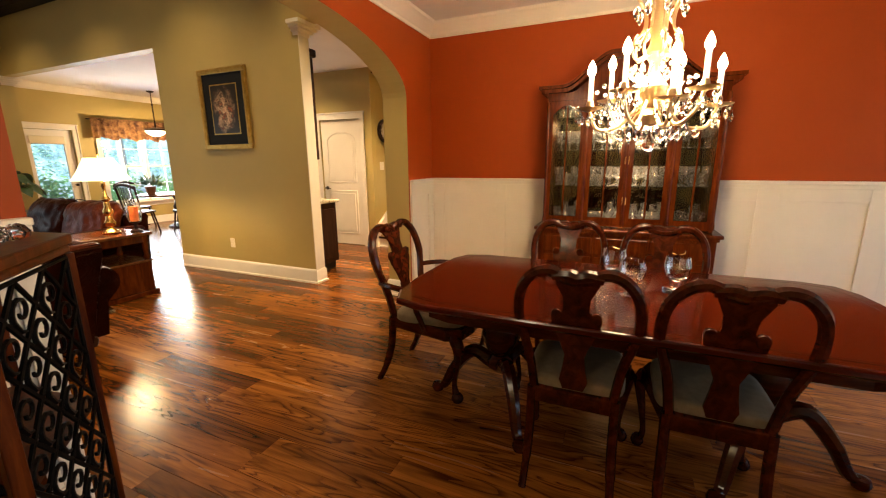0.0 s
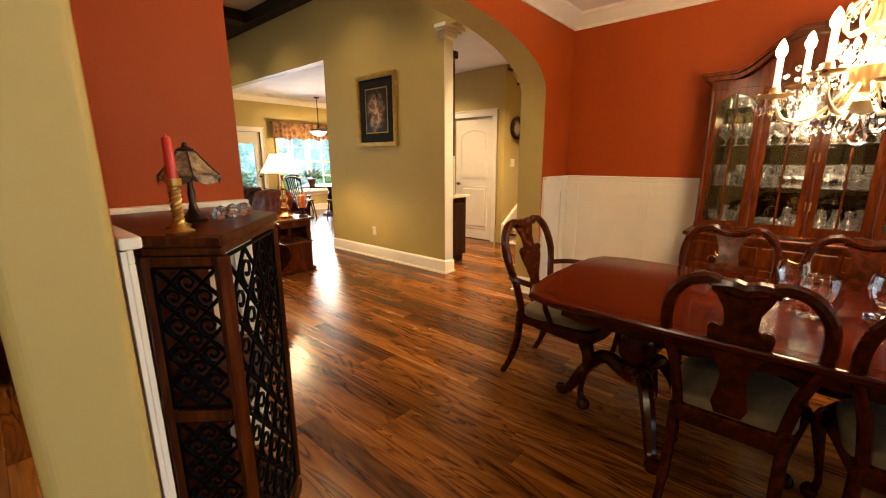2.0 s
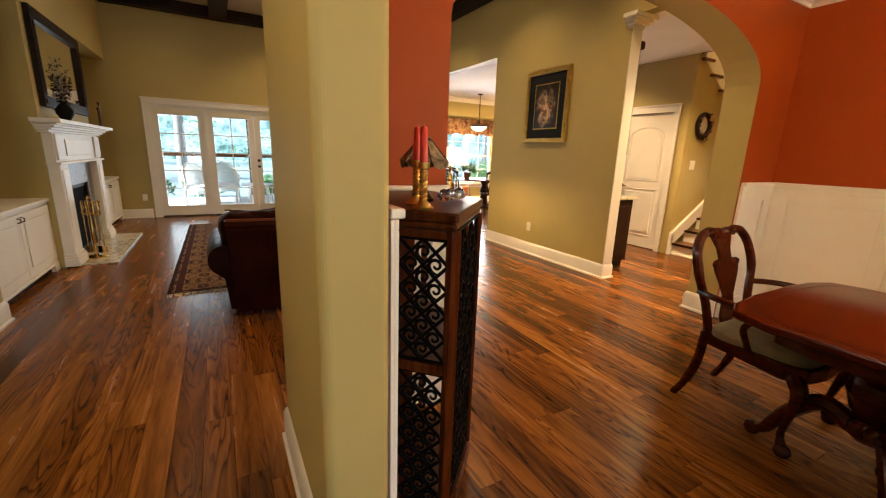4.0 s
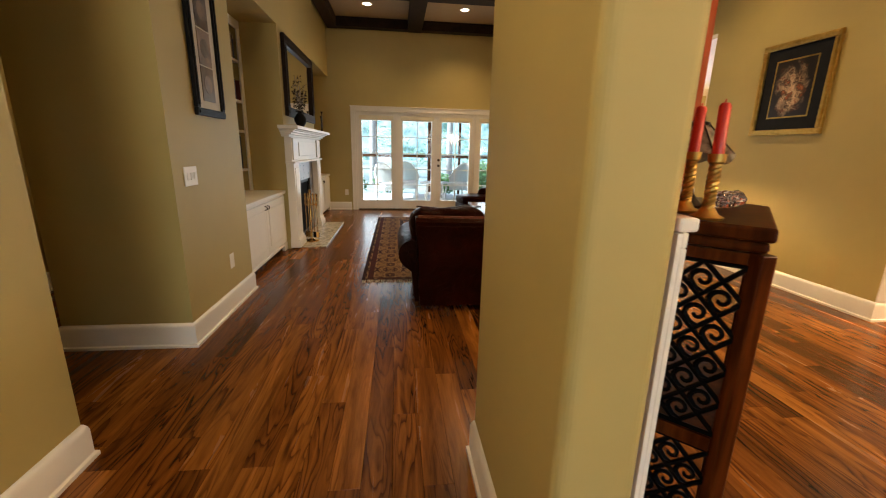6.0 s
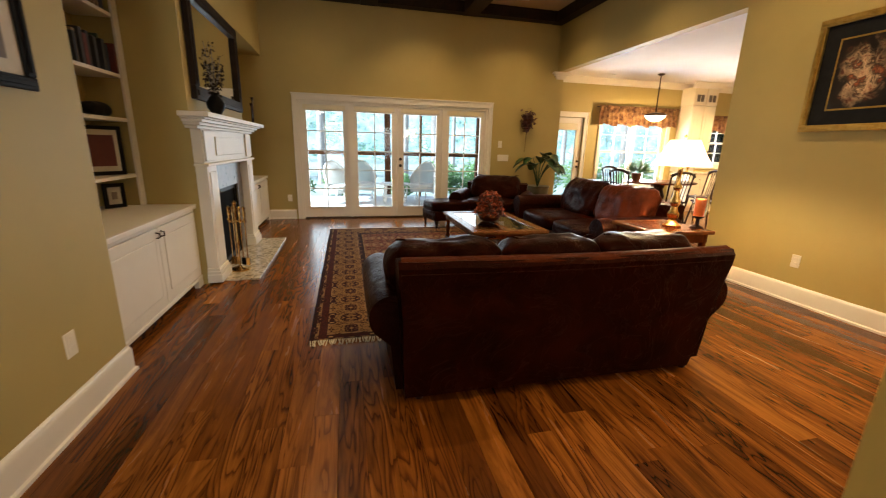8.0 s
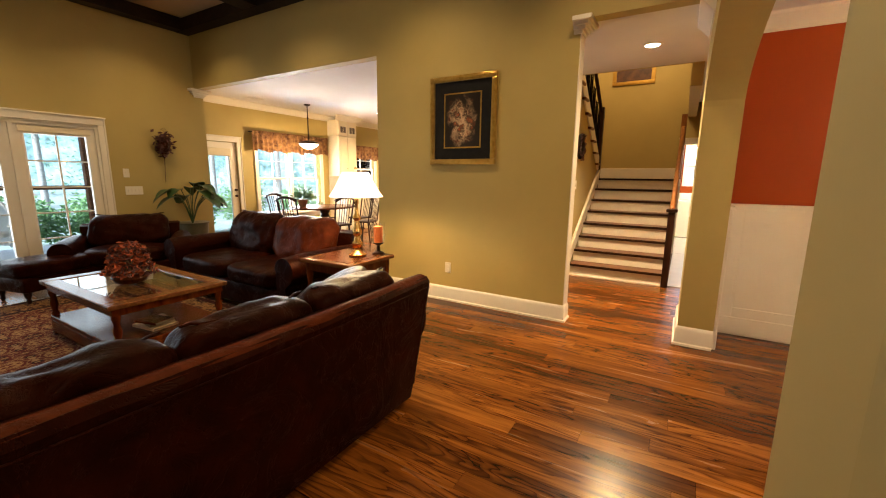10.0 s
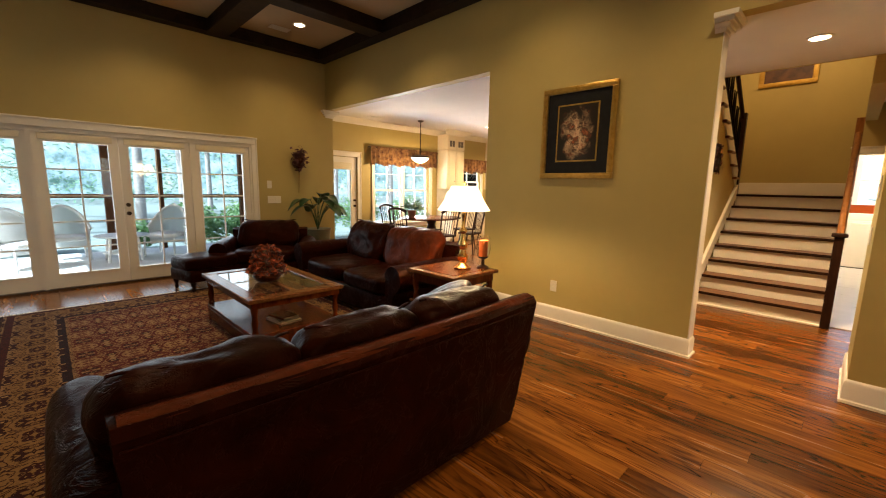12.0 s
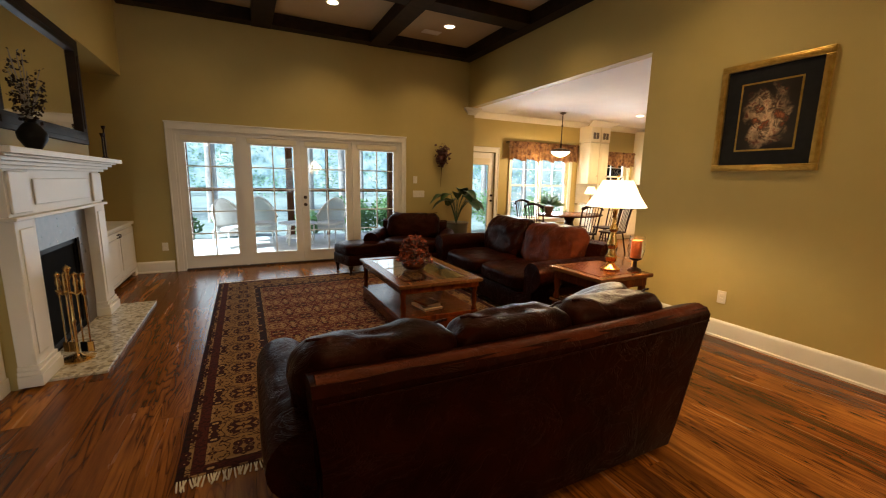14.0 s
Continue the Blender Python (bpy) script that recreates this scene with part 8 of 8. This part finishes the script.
PX, PY = 6.95, 10.6
pd = thing("pendant_light", "bronze pendant light with a lit alabaster bowl", "lamp", (PX, PY, 0))
part("canopy", lathe([(0.07, KZ - 0.001), (0.065, KZ - 0.02), (0.02, KZ - 0.04), (0, KZ - 0.04)][::-1], n=18), BRONZE, pd, "", True)
part("rod", lathe([(0.012, 2.12), (0.02, 2.2), (0.012, 2.3), (0.012, 2.6), (0.022, 2.62), (0.01, 2.65), (0.01, KZ - 0.02)], n=12), BRONZE, pd, "", True)
part("rim", lathe([(0.21, 2.08), (0.215, 2.1), (0.2, 2.12), (0.06, 2.15), (0, 2.15)], n=28), BRONZE, pd, "", True)
part("bowl", lathe([(0, 1.975), (0.06, 1.98), (0.13, 2.01), (0.18, 2.05), (0.2, 2.08), (0, 2.085)], n=28), glow("lit_alabaster", (1.0, 0.84, 0.6), 1.6), pd, "glowing alabaster bowl", True)

bt = thing("breakfast_table", "dark oval wooden breakfast table by the window", "table", (7.0, 10.25, 0))
bm = lathe([(0.0, 0.72), (0.60, 0.72), (0.63, 0.735), (0.63, 0.75), (0.6, 0.76), (0, 0.76)], n=36)
bmesh.ops.scale(bm, vec=(1.25, 0.9, 1), verts=bm.verts)
part("tabletop", bm, CHERRY, bt, "", True)
part("pedestal", lathe([(0.28, 0), (0.26, 0.05), (0.1, 0.12), (0.08, 0.3), (0.13, 0.45), (0.08, 0.6), (0.14, 0.72)], n=20), ESPRESSO, bt, "", True)


def windsor(at, turn):
    """Arrow-back kitchen chair with a bowed crest."""
    t = thing("kitchen_chair", "dark wooden spindle-back chair at the breakfast table", "chair", at, turn, "chairs round the breakfast table")
    part("seat", prism([(-0.2, -0.18), (0.2, -0.18), (0.22, 0.1), (0.16, 0.22), (-0.16, 0.22), (-0.22, 0.1)], 0.43, 0.465, bevel=0.01), ESPRESSO, t)
    for s in (-1, 1):
        part("leg", tube([(s * 0.15, -0.13, 0.44), (s * 0.2, -0.2, 0.0)], 0.017, 7), ESPRESSO, t)
        part("leg", tube([(s * 0.15, 0.15, 0.44), (s * 0.19, 0.22, 0.0)], 0.017, 7), ESPRESSO, t)
        part("back_post", tube(curve_pts([(s * 0.19, -0.16, 0.45), (s * 0.2, -0.2, 0.7), (s * 0.21, -0.26, 0.98)], 4), 0.016, 7), ESPRESSO, t)
    part("stretcher", tube([(-0.18, 0.0, 0.2), (0.18, 0.0, 0.2)], 0.012, 6), ESPRESSO, t)
    part("crest_rail", tube(curve_pts([(-0.23, -0.255, 0.93), (-0.1, -0.28, 0.99), (0.1, -0.28, 0.99), (0.23, -0.255, 0.93)], 5), 0.03, 8, 0.5), ESPRESSO, t)
    for x in (-0.12, -0.06, 0.0, 0.06, 0.12):
        part("spindle", tube([(x * 0.9, -0.165, 0.46), (x, -0.275, 0.97)], 0.008, 6), ESPRESSO, t)
    return t


kchair = windsor((6.05, 10.05, 0), -75)
for x, y, a in ((6.6, 9.45, -10), (7.4, 9.42, 12), (7.95, 10.1, 80), (6.6, 11.1, 190)):
    copy_thing(kchair, pose(x, y, 0, 0, 0, a))
CLAY = mottled("terracotta_pot", (0.2, 0.09, 0.045), (0.28, 0.13, 0.065), 0.7, 10, 0, 0.2)
FERN = mottled("bright_leaf", (0.03, 0.09, 0.015), (0.07, 0.17, 0.035), 0.4, 12, 0, 0.1)
for x, y, s, k in ((6.5, 10.35, 1.0, 40), (7.75, 11.3, 0.6, 41)):
    t = thing("potted_plant", "bushy green plant in a clay pot by the window", "plant", (x, y, 0.761 if s == 1 else 0.551))
    part("pot", lathe([(0.07 * s, 0), (0.1 * s, 0.14 * s), (0.105 * s, 0.16 * s), (0, 0.15 * s)], n=16), CLAY, t, "", True)
    rg = random.Random(k)
    bm = bmesh.new()
    for q in range(190):
        a, e = rg.uniform(0, 6.283), rg.uniform(0.1, 1.4)
        d = Vector((math.cos(a) * math.cos(e), math.sin(a) * math.cos(e), math.sin(e)))
        c = Vector((0, 0, 0.15 * s)) + d * rg.uniform(0.08, 0.26) * s
        L = d * rg.uniform(0.08, 0.16) * s - Vector((0, 0, 0.02))
        w = L.orthogonal().normalized() * 0.024 * s
        bm.faces.new([bm.verts.new(c + v) for v in (-L * 0.3, w, L, -w)])
    part("foliage", bm, FERN, t)

# ---- outside: porch, garden ----
structure("ground", wall_mesh("x", -400, 400, 11.9, 600, -0.5, -0.2), MULCH, "wooded garden ground", "ground")
structure("ground", wall_mesh("x", -400, 400, -600, -3.4, -0.5, -0.2), MULCH, "garden ground before the house", "ground")
structure("pavement", wall_mesh("x", -5.0, XW - 0.02, YF + 0.16, 14.4, -0.2, -0.03), CONCRETE, "bright concrete porch floor", "porch")
structure("ceiling_porch", wall_mesh("x", -1.9, XW - 0.02, YF + 0.16, 14.5, 2.75, 2.9), CEDAR, "dark boarded porch ceiling", "ceiling")
pc = thing("porch_frame", "brown cedar posts and rails of the porch", "porch", (0, 14.25, 0), kind="structure")
for x, w in ((-1.75, 0.07), (-0.4, 0.035), (1.72, 0.075), (2.62, 0.035), (4.3, 0.075)):
    part("post", box(x - w, -w, -0.03, x + w, w, 2.75, 0.008), CEDAR, pc)
part("rail", box(-1.8, -0.04, 1.08, 4.4, 0.04, 1.16, 0.006), CEDAR, pc)
part("beam", box(-1.9, -0.08, 2.5, 4.6, 0.08, 2.749), CEDAR, pc)


def wicker_chair(at, turn):
    t = thing("wicker_chair", "white wicker porch chair with a rounded back", "chair", at, turn, "porch chairs")
    part("seat", pillow(-0.28, -0.26, 0.36, 0.28, 0.3, 0.46, 5, 0.004, 1, 7), WICKER, t, "", True)
    bm, rows = bmesh.new(), []
    for i in range(25):
        a = radians(180 + 180 * i / 24)
        h = 0.55 + 0.42 * math.sin(math.pi * i / 24) ** 1.4
        rows.append([bm.verts.new((0.33 * math.cos(a) * k, 0.02 + 0.30 * math.sin(a) * k, z)) for k, z in ((1, 0.2), (1.02, 0.45), (1.08, h))])
    for a, b in zip(rows, rows[1:]):
        for j in range(2):
            bm.faces.new((a[j], b[j], b[j + 1], a[j + 1]))
    bmesh.ops.solidify(bm, geom=list(bm.faces), thickness=0.03)
    part("backrest", bm, WICKER, t, "", True)
    part("rim", tube([(0.355 * math.cos(radians(180 + 180 * i / 24)), 0.02 + 0.325 * math.sin(radians(180 + 180 * i / 24)), 0.56 + 0.42 * math.sin(math.pi * i / 24) ** 1.4) for i in range(25)], 0.026, 8), WICKER, t)
    for x in (-0.27, 0.27):
        for y in (-0.2, 0.28):
            part("leg", tube([(x, y, 0.38), (x * 1.05, y * 1.05, 0.0)], 0.02, 6), WICKER, t)
    return t


wc = wicker_chair((0.45, 12.9, -0.03), 215)
copy_thing(wc, pose(2.5, 13.3, -0.03, 0, 0, 140))
copy_thing(wc, pose(1.0, 13.6, -0.03, 0, 0, 185))
pt = thing("porch_table", "white wicker porch table with a glass top", "table", (1.75, 13.0, -0.03))
part("top", lathe([(0, 0.45), (0.4, 0.45), (0.42, 0.465), (0.4, 0.48), (0, 0.48)], n=28), WICKER, pt, "", True)
for k in range(4):
    a = radians(45 + 90 * k)
    part("leg", tube([(0.28 * math.cos(a), 0.28 * math.sin(a), 0.45), (0.34 * math.cos(a), 0.34 * math.sin(a), 0.0)], 0.022, 6), WICKER, pt)
part("lower_shelf", lathe([(0, 0.15), (0.3, 0.15), (0.3, 0.17), (0, 0.17)], n=24), WICKER, pt)

rg = random.Random(77)


def leaf_cloud(centres, n, leaf, squash=0.7):
    """Many small leaves scattered in lobes."""
    vs, fs = [], []
    for c, r in centres:
        for k in range(n):
            d = Vector((rg.gauss(0, 1), rg.gauss(0, 1), rg.gauss(0, 1))).normalized() * r * rg.random() ** 0.4
            p = Vector(c) + Vector((d.x, d.y, d.z * squash))
            u = Vector((rg.uniform(-1, 1), rg.uniform(-1, 1), rg.uniform(-0.6, 0.6))).normalized() * leaf * rg.uniform(0.6, 1.3)
            w = u.orthogonal().normalized() * leaf * 0.45
            b = len(vs)
            vs += [p - u, p + w, p + u, p - w]
            fs.append((b, b + 1, b + 2, b + 3))
    me = bpy.data.meshes.new("crown")
    me.from_pydata([tuple(v) for v in vs], [], fs)
    return me


def tree(at, h, r, seed):
    t = thing("tree", "tall woodland tree with a bare pale trunk and leafy crown", "tree", at, group="garden trees")
    lean = rg.uniform(-0.3, 0.3)
    part("trunk", tube([(0, 0, -0.3), (lean * 0.3, 0, h * 0.4), (lean, 0.1, h * 0.8), (lean, 0.1, h)], [r, r * 0.8, r * 0.5, r * 0.2], 9), BARK, t, "", True)
    for k in range(4):
        a, z = rg.uniform(0, 6.28), h * rg.uniform(0.45, 0.8)
        part("limb", tube([(lean * z / h, 0, z), (lean + math.cos(a) * 0.9, math.sin(a) * 0.9, z + 0.7), (lean + math.cos(a) * 1.7, math.sin(a) * 1.7, z + 1.0)], [r * 0.35, r * 0.22, r * 0.08], 6), BARK, t)
    cs = [((lean + rg.uniform(-1.6, 1.6), rg.uniform(-1.6, 1.6), h * rg.uniform(0.45, 1.0)), rg.uniform(0.7, 1.3)) for _ in range(9)]
    me = leaf_cloud(cs, 620, 0.055)
    me.materials.append(FOLIAGE)
    c = new("crown", me)
    c.parent = t
    return t


for k in range(12):
    x = -11 + 30 * (k + rg.uniform(0.1, 0.9)) / 12
    tree((x, rg.uniform(19, 33), -0.2), rg.uniform(7, 11), rg.uniform(0.13, 0.22), k)
HOSTA = foliage("shrub_leaf", (0.06, 0.12, 0.04), (0.11, 0.2, 0.07))
for x, y, r in ((-2.2, 15.4, 0.7), (-0.9, 15.2, 0.6), (0.5, 15.8, 0.6), (2.2, 15.4, 0.5), (3.6, 15.2, 0.8), (4.9, 15.4, 0.9), (6.4, 14.6, 0.9), (8.2, 15.2, 1.0), (10.2, 15.0, 0.9), (-4.0, 15.5, 0.9)):
    t = thing("shrub", "leafy green shrub beside the porch", "shrub", (x, y, -0.2), group="garden shrubs")
    me = leaf_cloud([((rg.uniform(-r, r) * 0.5, rg.uniform(-r, r) * 0.4, r * rg.uniform(0.5, 1.1)), r * 0.6) for _ in range(6)], 200, 0.07, 0.9)
    me.materials.append(HOSTA)
    c = new("foliage", me)
    c.parent = t
me = leaf_cloud([((-45 + 110 * k / 150 + rg.uniform(-1, 1), rg.uniform(38, 48), rg.uniform(0, 9)), rg.uniform(1.2, 2.6)) for k in range(150)], 130, 0.17, 1.0)
me.materials.append(FOLIAGE)
tagged(new("far_woods", me), "distant green woods behind the garden", "woods", kind="stuff")

# glowing backdrop behind the woods, bright hazy daylight painted into its emission
HAZE_GLOW, nt, b = material("glowing_haze")
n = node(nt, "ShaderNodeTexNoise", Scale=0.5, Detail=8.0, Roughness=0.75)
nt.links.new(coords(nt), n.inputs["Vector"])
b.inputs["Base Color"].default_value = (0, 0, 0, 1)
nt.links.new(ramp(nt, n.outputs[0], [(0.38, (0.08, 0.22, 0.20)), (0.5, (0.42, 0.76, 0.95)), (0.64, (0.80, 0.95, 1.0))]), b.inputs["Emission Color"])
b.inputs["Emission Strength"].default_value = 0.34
structure("backdrop", box(-70, 58, -0.3, 57, 58.3, 26), HAZE_GLOW, "glowing backdrop with painted haze beyond the woods", "backdrop")
structure("backdrop", box(57, 18, -0.3, 57.3, 58.3, 26), HAZE_GLOW, "glowing backdrop with painted haze beside the woods", "backdrop")

structure("floor_passage", wall_mesh("x", 6.80, 9.62, 2.6, 3.60, 0.002, 0.010), PALE_TILE, "pale tiled passage floor beside the stairs", "floor")
structure("floor_laundry", wall_mesh("x", 9.62, 13.0, -0.5, 4.6, 0.004, 0.012), PALE_TILE, "pale tiled laundry floor", "floor")

# ---- floorboards ----
BW = 0.127
def boards(x0, x1, y0, y1, seed):
    """Rows of board lengths (x, y, length) across a stretch of floor."""
    r = random.Random(seed)
    out, x = [], x0
    while x < x1 - 0.001:
        w = min(BW, x1 - x)
        y = y0 - r.uniform(0, 1.2)
        while y < y1:
            L = r.choice((0.9, 1.2, 1.5, 1.8, 2.1))
            a, b = max(y, y0), min(y + L, y1)
            if b - a > 0.05:
                out.append((x, a, w, b - a))
            y += L
        x += BW
    return out


allb = boards(-3.0, 10.4, -2.9, 11.4, 3)
near = [b for b in allb if -0.7 < b[0] < 4.7 and 2.2 < b[1] + b[3] / 2 < 7.2]
near.sort(key=lambda b: abs(b[0] - 1.6) + abs(b[1] + b[3] / 2 - 4.2))
near = near[:300]
chosen = set(near)
floor_ob = bpy.data.objects["floor"]
shared = {}


def board_mesh(w, L):
    key = (round(w, 3), round(L, 2))
    if key not in shared:
        bm = bmesh.new()
        g, e = 0.0003, 0.0009
        lo = [bm.verts.new(p) for p in ((g, g, -0.011), (w - g, g, -0.011), (w - g, L - g, -0.011), (g, L - g, -0.011))]
        mi = [bm.verts.new((v.co.x, v.co.y, -0.0015)) for v in lo]
        hi = [bm.verts.new(p) for p in ((g + e, g + e, 0), (w - g - e, g + e, 0), (w - g - e, L - g - e, 0), (g + e, L - g - e, 0))]
        bm.faces.new(hi)
        for a, b in ((lo, mi), (mi, hi)):
            for k in range(4):
                bm.faces.new((a[k], a[(k + 1) % 4], b[(k + 1) % 4], b[k]))
        me = bpy.data.meshes.new("plank")
        bm.to_mesh(me)
        bm.free()
        me.materials.append(FLOOR)
        shared[key] = me
    return shared[key]


for x, y, w, L in near:
    p = new("plank", board_mesh(w, L))
    p.location = (x, y, 0)
    p.parent = floor_ob
vs, fs = [], []
for x, y, w, L in allb:
    if (x, y, w, L) in chosen:
        continue
    g, e, b = 0.0003, 0.0009, len(vs)
    vs += [(x + g, y + g, -0.0025), (x + w - g, y + g, -0.0025), (x + w - g, y + L - g, -0.0025), (x + g, y + L - g, -0.0025),
           (x + g + e, y + g + e, 0), (x + w - g - e, y + g + e, 0), (x + w - g - e, y + L - g - e, 0), (x + g + e, y + L - g - e, 0)]
    fs += [(b + 4, b + 5, b + 6, b + 7)] + [(b + k, b + (k + 1) % 4, b + 4 + (k + 1) % 4, b + 4 + k) for k in range(4)]
me = bpy.data.meshes.new("floor_strips")
me.from_pydata(vs, [], fs)
me.materials.append(FLOOR_REST)
rest = new("floor_strips", me)
rest.parent = floor_ob
tagged(rest, kind="stuff")
